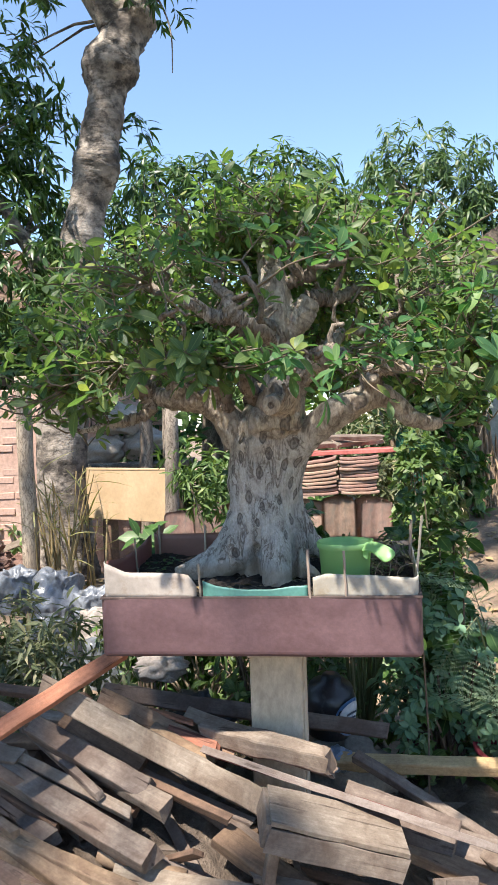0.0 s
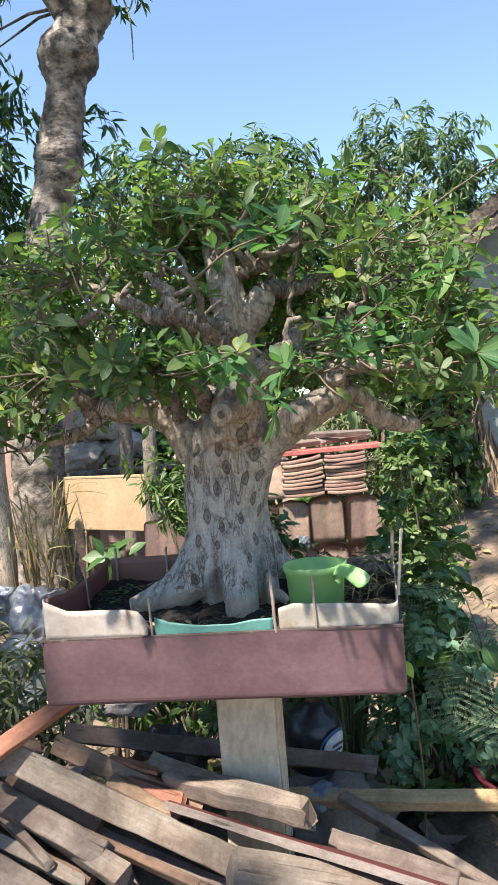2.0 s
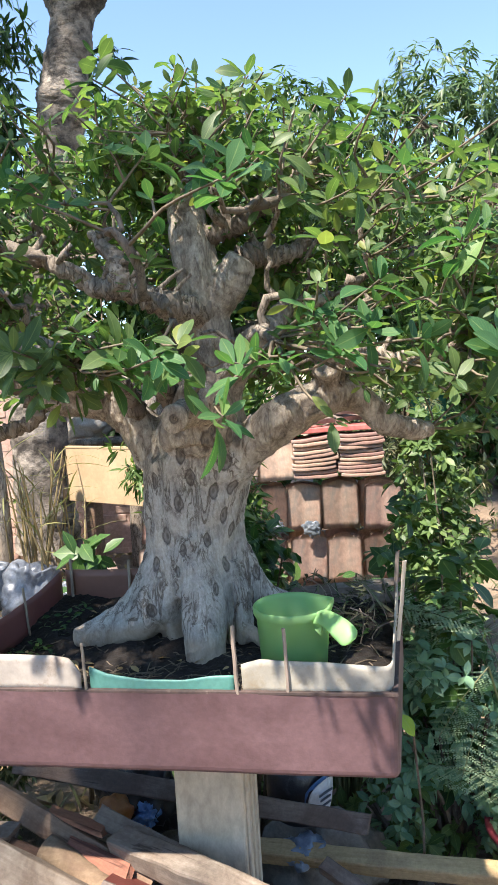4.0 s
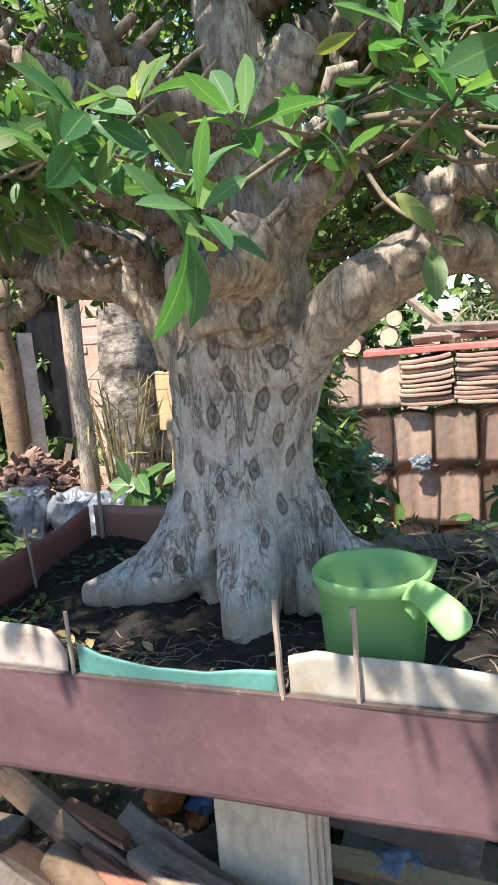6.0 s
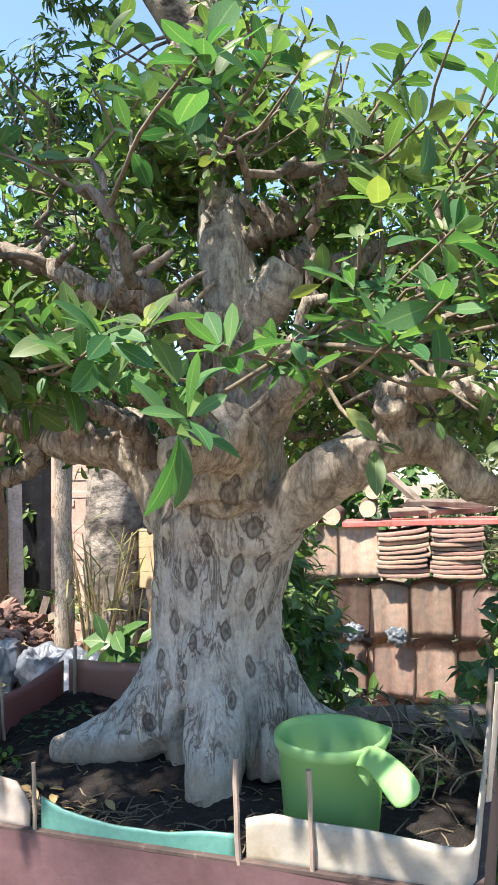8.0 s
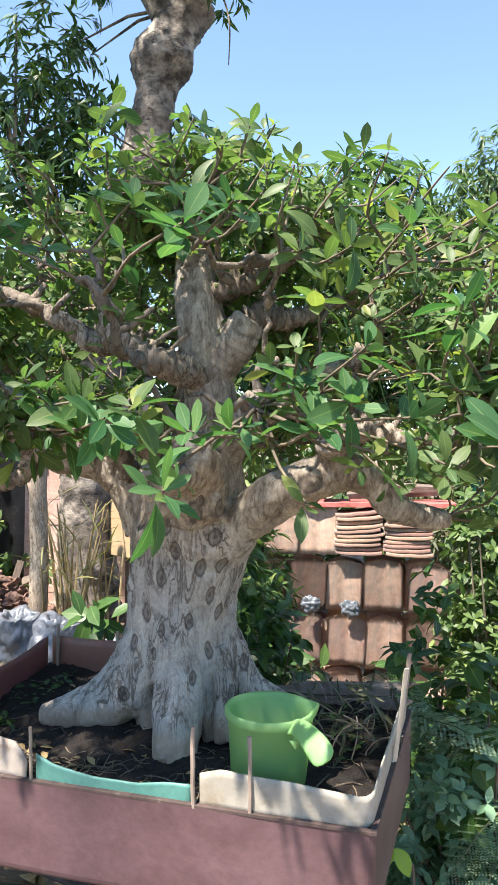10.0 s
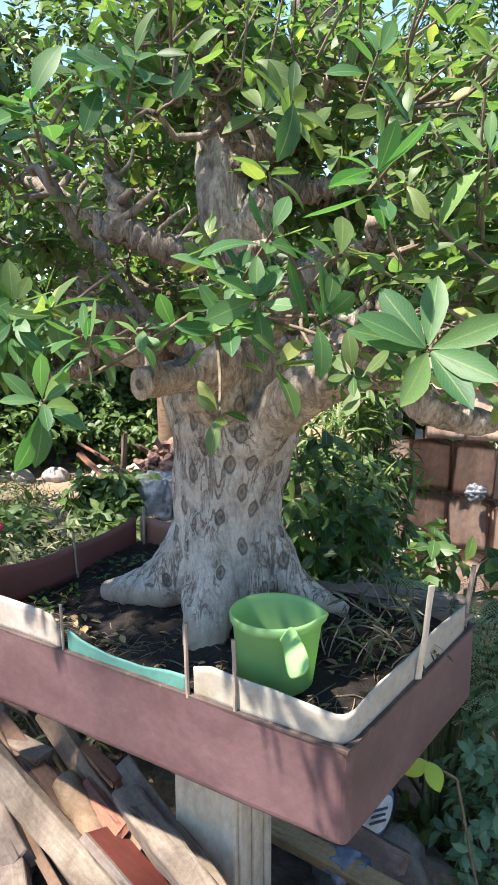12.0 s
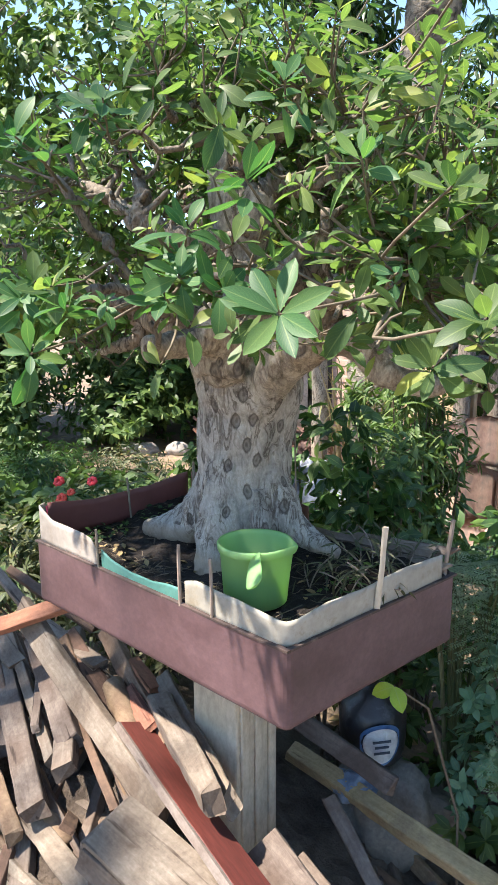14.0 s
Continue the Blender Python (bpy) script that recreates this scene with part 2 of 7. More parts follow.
M_MAROON = surface("maroon_paint", (0.075, 0.040, 0.043), (0.14, 0.082, 0.087), (0.24, 0.165, 0.16), 5.0, 60, (1, 1, 1.2), 0.48, 0.3, 0.0, 0.24, step=0.003, grain=0.5)
M_RIM = surface("dirty_rim_paint", (0.035, 0.024, 0.02), (0.10, 0.066, 0.058), (0.22, 0.17, 0.14), 9, 60, rough=0.7, bump=0.3, shake=0.0, spots=0.35, step=0.003)
M_DARKSACK = surface("brown_sacking", (0.15, 0.135, 0.115), (0.28, 0.25, 0.21), (0.34, 0.30, 0.25), 6, 60, rough=0.9, bump=0.4, shake=0.0)
M_STRIP = surface("white_vinyl", (0.27, 0.245, 0.205), (0.39, 0.355, 0.30), (0.23, 0.185, 0.135), 9, 60, rough=0.65, bump=0.2, shake=0.05, spots=0.38, step=0.003, grain=0.35)
M_TEAL = surface("teal_vinyl", (0.055, 0.18, 0.15), (0.10, 0.27, 0.225), (0.24, 0.26, 0.21), 7, 90, rough=0.5, bump=0.12, shake=0.0, spots=0.3, step=0.003, grain=0.4)
M_MAROON_STRIP = surface("maroon_vinyl", (0.17, 0.066, 0.05), (0.23, 0.095, 0.072), (0.28, 0.14, 0.10), 5, 90, rough=0.5, bump=0.04, shake=0.05, spots=0.15, step=0.002, grain=0.15)
M_SOIL = surface("black_soil", (0.009, 0.0065, 0.005), (0.028, 0.019, 0.013), (0.085, 0.056, 0.036), 30, 190, rough=0.95, bump=1.0, shake=0.0, spots=0.2, step=0.03)
M_DIRT = surface("dusty_rotted_wood", (0.075, 0.056, 0.042), (0.20, 0.155, 0.118), (0.28, 0.23, 0.18), 14, 110, rough=0.95, bump=1.0, shake=0.0, spots=0.2, step=0.03)
M_PLASTER = surface("whitewashed_concrete", (0.42, 0.36, 0.265), (0.57, 0.50, 0.38), (0.27, 0.22, 0.155), 4, 50, (1, 1, 0.5), 0.85, 0.35, 0.0, 0.25)


def timber(name, dark, light, dirt, shake=0.25, soil=0.5):
    """Weathered sawn wood: grain and checks along x, blotches of dirt, its own stretch of grain for each piece."""
    m, nodes, links = nodes_of(name)
    b = nodes["Principled BSDF"]
    tc = nodes.new("ShaderNodeTexCoord")
    own = nodes.new("ShaderNodeObjectInfo").outputs["Random"]
    far = nodes.new("ShaderNodeMath")
    far.operation, far.inputs[1].default_value = "MULTIPLY", 61.0
    links.new(own, far.inputs[0])
    vec = nodes.new("ShaderNodeVectorMath")
    links.new(tc.outputs["Object"], vec.inputs[0])
    links.new(far.outputs[0], vec.inputs[1])
    long = nodes.new("ShaderNodeMapping")
    long.inputs["Scale"].default_value = (0.16, 1.6, 1.6)
    links.new(vec.outputs[0], long.inputs[0])
    grain = noise_at(nodes, links, long.outputs[0], 42, 7, 0.68, 0.6)
    check = noise_at(nodes, links, long.outputs[0], 26, 4, 0.55, 0.3)
    blotch = noise_at(nodes, links, vec.outputs[0], 9, 7, 0.66, 0.5)
    speck = noise_at(nodes, links, vec.outputs[0], 90, 4, 0.7)
    col = ramp(nodes, links, grain, [(0.28, dark), (0.72, light)])
    col = mixed(nodes, links, ramp(nodes, links, blotch, [(0.95 - soil, (0, 0, 0)), (1.22 - soil, (0.85, 0.85, 0.85))]), col, dirt)
    col = mixed(nodes, links, 0.9, col, ramp(nodes, links, check, [(0.30, (0.25, 0.2, 0.17)), (0.37, (1, 1, 1))]), "MULTIPLY")
    col = mixed(nodes, links, 0.55, col, ramp(nodes, links, speck, [(0.3, (0.6, 0.58, 0.55)), (0.7, (1.2, 1.2, 1.2))]), "MULTIPLY")
    links.new(shaken(nodes, links, col, shake, False, 0.012), b.inputs["Base Color"])
    b.inputs["Roughness"].default_value = 0.9
    bn = nodes.new("ShaderNodeBump")
    bn.inputs["Strength"].default_value, bn.inputs["Distance"].default_value = 0.8, 0.006
    links.new(mixed(nodes, links, 0.4, mixed(nodes, links, 0.5, grain, check), blotch), bn.inputs["Height"])
    links.new(bn.outputs[0], b.inputs["Normal"])
    return m


M_WOOD = timber("grey_weathered_wood", (0.135, 0.106, 0.084), (0.28, 0.234, 0.187), (0.105, 0.073, 0.053), 0.28, 0.60)
M_WOOD_GREY = timber("silvery_wood", (0.17, 0.142, 0.118), (0.31, 0.265, 0.225), (0.14, 0.10, 0.075), 0.2, 0.53)
M_WOOD_TAN = timber("tan_wood", (0.18, 0.115, 0.072), (0.31, 0.222, 0.148), (0.12, 0.072, 0.048), 0.25, 0.57)
M_WOOD_BROWN = timber("brown_wood", (0.085, 0.052, 0.034), (0.20, 0.125, 0.08), (0.06, 0.038, 0.026))
M_WOOD_RED = timber("copper_red_wood", (0.24, 0.10, 0.055), (0.38, 0.18, 0.10), (0.2, 0.11, 0.07), 0.12)
M_RAIL = timber("yellow_rail_wood", (0.34, 0.22, 0.115), (0.52, 0.37, 0.20), (0.24, 0.15, 0.09), 0.0, 0.45)
M_RED_PAINT = surface("red_painted_wood", (0.095, 0.022, 0.018), (0.145, 0.034, 0.027), (0.28, 0.17, 0.13), 4, 40, (0.5, 3, 3), 0.6, 0.25, 0.05, 0.14, step=0.004)
M_PALE_WOOD = surface("pale_stick", (0.4, 0.33, 0.24), (0.58, 0.5, 0.4), (0.25, 0.2, 0.14), 8, 50, (1, 1, 0.3), 0.8, 0.3, 0.2, 0.25)
M_CHALK = timber("chalky_board", (0.36, 0.34, 0.32), (0.55, 0.53, 0.5), (0.22, 0.18, 0.15), 0.05, 0.4)
M_PEG = surface("grey_peg", (0.22, 0.175, 0.13), (0.38, 0.31, 0.24), (0.15, 0.11, 0.08), 8, 50, (1, 1, 0.3), 0.85, 0.4, 0.2, 0.3)
M_TILE = surface("clay_tile", (0.35, 0.215, 0.16), (0.55, 0.40, 0.31), (0.28, 0.23, 0.19), 6, 38, (1, 1, 0.6), 0.9, 0.35, 0.26, 0.46, step=0.006)
M_STACK = surface("stacked_clay_tile", (0.27, 0.155, 0.115), (0.43, 0.285, 0.215), (0.24, 0.19, 0.16), 7, 60, (1, 1, 1), 0.9, 0.6, 0.2, 0.40, step=0.006)
M_OLDTILE = surface("mossy_roof_tile", (0.085, 0.066, 0.052), (0.22, 0.165, 0.13), (0.04, 0.036, 0.03), 9, 50, (1, 1, 1), 0.9, 0.5, 0.4, 0.5, step=0.005)
M_BASIN = surface("red_plastic", (0.24, 0.035, 0.05), (0.32, 0.06, 0.08), None, 5, 40, rough=0.45, bump=0.05, shake=0.0)
M_RED_BOARD = surface("red_board", (0.42, 0.10, 0.085), (0.52, 0.16, 0.13), None, 4, 40, rough=0.6, bump=0.15, shake=0.0)
M_YELLOW = surface("yellow_marbled_board", (0.38, 0.265, 0.15), (0.48, 0.35, 0.21), (0.31, 0.21, 0.12), 3, 40, rough=0.55, bump=0.1, shake=0.0, spots=0.25, grain=0.3)
M_PINK = surface("pink_plaster", (0.42, 0.27, 0.21), (0.54, 0.385, 0.315), (0.30, 0.20, 0.15), 2.5, 30, rough=0.9, bump=0.4, shake=0.0, spots=0.3)
M_GREYWALL = surface("grey_green_plaster", (0.175, 0.21, 0.195), (0.28, 0.32, 0.295), (0.12, 0.13, 0.11), 2, 30, rough=0.9, bump=0.3, shake=0.0)
M_THATCH = surface("dry_thatch", (0.15, 0.10, 0.06), (0.34, 0.245, 0.16), (0.09, 0.06, 0.04), 6, 60, (2, 2, 0.25), 0.9, 0.6, 0.2, 0.4, step=0.02)
M_SAND = surface("sandy_ground", (0.15, 0.108, 0.072), (0.28, 0.205, 0.14), (0.10, 0.07, 0.047), 1.4, 34, rough=0.95, bump=0.7, shake=0.0, spots=0.35, step=0.03)
M_STONE = surface("grey_stone", (0.22, 0.2, 0.18), (0.4, 0.37, 0.33), (0.15, 0.13, 0.11), 4, 40, rough=0.9, bump=0.5, shake=0.2)
M_BAG = surface("grey_white_plastic", (0.085, 0.098, 0.115), (0.21, 0.23, 0.25), (0.05, 0.058, 0.07), 11, 60, rough=0.3, bump=0.3, shake=0.2, spots=0.28)
M_SACK = surface("white_woven_sack", (0.28, 0.25, 0.215), (0.43, 0.385, 0.33), (0.17, 0.14, 0.115), 5, 90, rough=0.7, bump=0.4, shake=0.12)
M_BLACKBAG = surface("black_plastic", (0.012, 0.012, 0.014), (0.03, 0.03, 0.034), (0.08, 0.08, 0.085), 7, 50, rough=0.35, bump=0.3, shake=0.1)
M_BLUE = surface("blue_plastic", (0.05, 0.13, 0.3), (0.12, 0.26, 0.46), (0.5, 0.55, 0.6), 7, 40, rough=0.4, bump=0.3, shake=0.1, spots=0.3)
M_BAGBLUE = surface("pale_blue_plastic", (0.07, 0.11, 0.17), (0.30, 0.36, 0.42), (0.5, 0.52, 0.52), 9, 40, rough=0.35, bump=0.4, shake=0.1, spots=0.25)
M_ORANGE = surface("orange_plastic", (0.27, 0.085, 0.03), (0.36, 0.125, 0.045), None, 5, 40, rough=0.5, bump=0.2, shake=0.1)
M_NET = surface("green_netting", (0.02, 0.16, 0.10), (0.04, 0.25, 0.16), None, 5, 120, rough=0.7, bump=0.4, shake=0.0)
M_FLOWER = surface("red_petal", (0.55, 0.02, 0.03), (0.7, 0.05, 0.06), None, 9, 60, rough=0.6, bump=0.1, shake=0.15)
M_LOGEND = surface("cut_log_end", (0.50, 0.36, 0.22), (0.64, 0.5, 0.34), (0.36, 0.24, 0.14), 12, 60, rough=0.8, bump=0.2, shake=0.12)
M_LABEL = surface("white_label", (0.55, 0.6, 0.63), (0.7, 0.73, 0.74), None, 7, 40, rough=0.5, bump=0.1, shake=0.0)
M_FACE = surface("dark_print", (0.05, 0.07, 0.10), (0.08, 0.11, 0.15), None, 7, 40, rough=0.5, bump=0.1, shake=0.0)

M_STEM = bark("dark_stem_bark", (0.018, 0.015, 0.012), (0.05, 0.042, 0.034), (0.10, 0.085, 0.07))
M_POLE = bark("pole_bark", (0.20, 0.155, 0.11), (0.44, 0.36, 0.27), (0.54, 0.46, 0.36))
# pinkish-white wall tone with the sunlight on it put into the colour
M_SUNLIT_WALL = surface("sunlit_wall_tone", (0.42, 0.37, 0.31), (0.62, 0.57, 0.5), (0.25, 0.2, 0.16), 6, 40, rough=0.9, bump=0.6, shake=0.0)
M_RUBBLE = surface("red_rubble", (0.12, 0.062, 0.045), (0.30, 0.185, 0.14), (0.42, 0.33, 0.27), 12, 70, rough=0.95, bump=0.8, shake=0.0, spots=0.3, step=0.03)

def thin_plastic(name, colour, through):
    """Thin coloured plastic that glows a little where light falls on its other side."""
    m, nodes, links = nodes_of(name)
    b = nodes["Principled BSDF"]
    tc = nodes.new("ShaderNodeTexCoord")
    n = noise_at(nodes, links, tc.outputs["Object"], 14, 5, 0.6)
    col = mixed(nodes, links, 0.6, colour, ramp(nodes, links, n, [(0.3, (0.8, 0.85, 0.8)), (0.7, (1.1, 1.08, 1.1))]), "MULTIPLY")
    links.new(col, b.inputs["Base Color"])
    links.new(ramp(nodes, links, n, [(0.3, (0.3, 0.3, 0.3)), (0.7, (0.5, 0.5, 0.5))]), b.inputs["Roughness"])
    tr = nodes.new("ShaderNodeBsdfTranslucent")
    tr.inputs[0].default_value = (*through, 1)
    mx = nodes.new("ShaderNodeMixShader")
    mx.inputs[0].default_value = 0.42
    links.new(b.outputs[0], mx.inputs[1])
    links.new(tr.outputs[0], mx.inputs[2])
    links.new(mx.outputs[0], nodes["Material Output"].inputs[0])
    return m


M_GREEN = thin_plastic("green_plastic", (0.31, 0.55, 0.24), (0.42, 0.66, 0.24))

# ---- builders ----
def rnd(a, b):
    return random.uniform(a, b)


def mesh_of(name, bm, mat, smooth=False):
    me = bpy.data.meshes.new(name)
    bm.to_mesh(me)
    bm.free()
    for m in (mat if isinstance(mat, (list, tuple)) else (mat,)):
        me.materials.append(m)
    if smooth:
        me.polygons.foreach_set("use_smooth", [True] * len(me.polygons))
    return me


def part(name, bm, mat, parent=None, label="", smooth=False, m=None):
    """A bmesh, or a mesh that is there already, as one object under a thing or a part."""
    me = mesh_of(name, bm, mat, smooth) if isinstance(bm, bmesh.types.BMesh) else bm
    ob = new(name, me)
    if parent:
        ob.parent = parent
    if m is not None:
        ob.matrix_basis = m
    return tagged(ob, label)


def thing(name, label, category, m=None, group="", kind=""):
    ob = new(name)
    ob.empty_display_size = 0.05
    if m is not None:
        ob.matrix_basis = m
    return tagged(ob, label, category, group, kind)


def solo(name, bm, mat, label, category, m=None, group="", kind="", smooth=False):
    return tagged(part(name, bm, mat, None, "", smooth, m), label, category, group, kind)


def box(bm, sx, sy, sz, m=None, bevel=0.0, segs=2):
    got = bmesh.ops.create_cube(bm, size=1, matrix=(m or Matrix()) @ Matrix.Diagonal((sx, sy, sz, 1)))
    if bevel:
        edges = list({e for v in got["verts"] for e in v.link_edges})
        bmesh.ops.bevel(bm, geom=edges, offset=bevel, segments=segs, affect="EDGES", profile=0.5)
    return bm


def tube(bm, pts, radii, seg=8, cap=True, wob=0.0, squash=1.0):
    """A round limb along points, its rings carried along without twist."""
    pts = [Vector(p) for p in pts]
    d0 = (pts[1] - pts[0]).normalized()
    side = d0.orthogonal().normalized()
    rings = []
    for i, p in enumerate(pts):
        a, b = pts[max(i - 1, 0)], pts[min(i + 1, len(pts) - 1)]
        d = (b - a).normalized()
        side = (side - d * side.dot(d)).normalized()
        up = d.cross(side)
        ring = []
        for k in range(seg):
            t = 2 * math.pi * k / seg
            r = radii[i] * (1 + (wob * noise.noise(p * 21 + Vector((k * 1.7, i * 0.9, 0))) if wob else 0))
            ring.append(bm.verts.new(p + side * (math.cos(t) * r) + up * (math.sin(t) * r * squash)))
        rings.append(ring)
    for a, b in zip(rings, rings[1:]):
        for k in range(seg):
            bm.faces.new((a[k], a[(k + 1) % seg], b[(k + 1) % seg], b[k]))
    if cap:
        bm.faces.new(rings[0][::-1])
        bm.faces.new(rings[-1])
    return bm


def curve_pts(pts, n):
    """A smooth line of n points through the given ones, and their fourth value as radius."""
    p = np.array(pts, float)
    t = np.linspace(0, len(p) - 1, n)
    out = []
    for v in t:
        i = min(int(v), len(p) - 2)
        f = v - i
        a, b, c, d = p[max(i - 1, 0)], p[i], p[i + 1], p[min(i + 2, len(p) - 1)]
        out.append(0.5 * (2 * b + (c - a) * f + (2 * a - 5 * b + 4 * c - d) * f * f + (3 * b - a - 3 * c + d) * f ** 3))
    out = np.array(out)
    return [Vector(q[:3]) for q in out], [max(float(q[3]), 0.001) for q in out]


def lathe(bm, profile, seg=32, m=None):
    rings = [[bm.verts.new((m or Matrix()) @ Vector((r * math.cos(2 * math.pi * k / seg), r * math.sin(2 * math.pi * k / seg), z))) for k in range(seg)] for r, z in profile]
    for a, b in zip(rings, rings[1:]):
        for k in range(seg):
            bm.faces.new((a[k], a[(k + 1) % seg], b[(k + 1) % seg], b[k]))
    return rings


def blob(bm, sx, sy, sz, rough=0.25, freq=3.0, sub=3, m=None, seed=0):
    got = bmesh.ops.create_icosphere(bm, subdivisions=sub, radius=1)
    for v in got["verts"]:
        k = 1 + rough * noise.noise(v.co * freq + Vector((seed * 3.1, seed * 1.7, 5))) + rough * 0.5 * noise.noise(v.co * freq * 2.7 + Vector((seed, 9, 2)))
        v.co = (m or Matrix()) @ Vector((v.co.x * sx * k, v.co.y * sy * k, v.co.z * sz * k))
    return bm


def leaf_shape(length, width, rows=4, fold=0.25, droop=0.25, broad=0.62, teeth=0.0):
    """One leaf that grows from the origin along +x, face up: corners, faces, UV."""
    v, uv, f = [], [], []
    for i in range(rows + 1):
        s = i / rows
        w = width / 2 * (max(math.sin(math.pi * s ** (math.log(0.5) / math.log(broad))), 0) ** 0.78) + width * 0.02
        if teeth and 0 < i < rows:
            w *= 1 + teeth * (-1) ** i
        z = -droop * length * s * s
        for c in (-1, 0, 1):
            v.append((length * s, c * w, z + abs(c) * w * fold))
            uv.append((0.5 + c * 0.5, s))
    for i in range(rows):
        for c in (0, 1):
            a = i * 3 + c
            f.append((a, a + 3, a + 4, a + 1))
    return np.array(v), f, np.array(uv)


def leaf_mesh(name, shape, mats, mat):
    """Many leaves of one shape as one mesh; mats: N x 4 x 4."""
    v, f, uv = shape
    mats = np.asarray(mats, float)
    n, k = len(mats), len(v)
    co = np.einsum("nij,kj->nki", mats[:, :3, :3], v) + mats[:, None, :3, 3]
    q = np.array(f)
    faces = (q[None] + (np.arange(n) * k)[:, None, None]).reshape(-1, 4)
    me = bpy.data.meshes.new(name)
    me.vertices.add(n * k)
    me.vertices.foreach_set("co", co.reshape(-1).astype(np.float32))
    me.loops.add(faces.size)
    me.loops.foreach_set("vertex_index", faces.reshape(-1).astype(np.int32))
    me.polygons.add(len(faces))
    me.polygons.foreach_set("loop_start", np.arange(0, faces.size, 4, dtype=np.int32))
    lay = me.uv_layers.new(name="UVMap")
    lay.data.foreach_set("uv", np.tile(uv, (n, 1))[faces.reshape(-1)].reshape(-1).astype(np.float32))
    me.update(calc_edges=True)
    me.polygons.foreach_set("use_smooth", [True] * len(me.polygons))
    me.materials.append(mat)
    return me


def aim(place, along, up_hint=(0, 0, 1), roll=0.0, size=1.0):
    """A frame at place with +x along a way and +z near the hint."""
    x = Vector(along).normalized()
    y = Vector(up_hint).cross(x)
    if y.length < 1e-4:
        y = Vector((0, 1, 0)).cross(x)
    y.normalize()
    z = x.cross(y)
    m = Matrix((x, y, z)).transposed().to_4x4()
    return Matrix.Translation(place) @ m @ Matrix.Rotation(roll, 4, "X") @ Matrix.Scale(size, 4)

# ---- ground ----
def ground_height(x, y):
    rise = 0.30 * math.exp(-((x + 2.1) / 1.3) ** 2 - ((y - 6.2) / 1.1) ** 2)
    k = max(0.0, min(1.0, (y - 4.0) / 4.0)) * max(0.0, min(1.0, (x - 0.9) / 1.2))
    rise += 0.5 * k * k * (3 - 2 * k)
    return rise + 0.035 * noise.noise(Vector((x * 0.6, y * 0.6, 0))) + 0.012 * noise.noise(Vector((x * 2.9, y * 2.9, 3)))


def build_ground():
    n = 141
    g = np.sinh(np.linspace(-7.2, 7.2, n)) * 0.45
    co = [(x, y + 4, ground_height(x, y + 4) if abs(x) < 30 and abs(y) < 30 else 0.0) for y in g for x in g]
    faces = [(j * n + i, j * n + i + 1, (j + 1) * n + i + 1, (j + 1) * n + i) for j in range(n - 1) for i in range(n - 1)]
    me = bpy.data.meshes.new("ground")
    me.from_pydata(co, [], faces)
    me.materials.append(M_SAND)
    me.polygons.foreach_set("use_smooth", [True] * len(me.polygons))
    tagged(new("ground", me), "bare sandy brown village ground", "ground", kind="structure")


build_ground()

# ---- tray on its pillar ----
TRAY = pose(0.006, 2.125, 0, 0, 0, -7)
RIM, BED = 1.028, 1.03


def plank_bm(length, w, t, ragged=0.5, bow=0.0, seed=0):
    """A sawn timber along +x from the origin, with worn arrises, chipped sides and split ends."""
    bm = bmesh.new()
    n = max(5, int(length / 0.05))
    bmesh.ops.create_cube(bm, size=1, matrix=pose(length / 2, 0, 0) @ Matrix.Diagonal((length, w, t, 1)))
    long_edges = [e for e in bm.edges if abs(e.verts[0].co.x - e.verts[1].co.x) > length * 0.5]
    bmesh.ops.bevel(bm, geom=long_edges, offset=min(w, t) * 0.13, segments=2, affect="EDGES", profile=0.5)
    bmesh.ops.subdivide_edges(bm, edges=[e for e in bm.edges if abs(e.verts[0].co.x - e.verts[1].co.x) > length * 0.5], cuts=n)
    ww = min(w, 0.06)
    o = Vector((seed * 3.7, seed * 1.3, seed * 0.7))
    taper = 0.22 * noise.noise(o * 0.37) * min(1, ragged * 1.6)
    for v in bm.verts:
        p = v.co.copy()
        f = p.x / length - 0.5
        v.co.y *= 1 + taper * f * 2
        v.co.y += ww * 0.05 * noise.noise(p * 5 + o) + ww * 0.06 * noise.noise(p * 31 + o) + bow * math.sin(math.pi * p.x / length)
        v.co.z += t * 0.07 * noise.noise(p * 7 + o + Vector((5, 5, 5))) + t * 0.08 * noise.noise(p * 33 + o)
        if ragged > 0.3:
            v.co.z += 0.006 * length * noise.noise(Vector((p.x * 2.2, seed * 1.7, 0)))
        if p.x < 1e-4 or p.x > length - 1e-4:
            v.co.x += ragged * 0.06 * noise.noise(Vector((p.y * 38, p.z * 38, p.x)) + o)
    return bm


def build_pillar():
    p = thing("concrete_pillar", "whitewashed square concrete pillar carrying the maroon tray", "pillar", TRAY @ pose(0.03, 0.28, 0))
    part("shaft", box(bmesh.new(), 0.162, 0.15, 0.82, pose(0, 0, 0.41), 0.006), M_PLASTER, p)
    part("capital", box(bmesh.new(), 0.182, 0.172, 0.052, pose(-0.004, 0, 0.832), 0.008), M_PLASTER, p)
    part("moulding", box(bmesh.new(), 0.172, 0.162, 0.016, pose(-0.002, 0, 0.798), 0.005), M_PLASTER, p)
    for y in (-0.05, 0.0, 0.05):
        part("side_rib", box(bmesh.new(), 0.01, 0.026, 0.795, pose(0.0845, y, 0.4), 0.004), M_PLASTER, p)


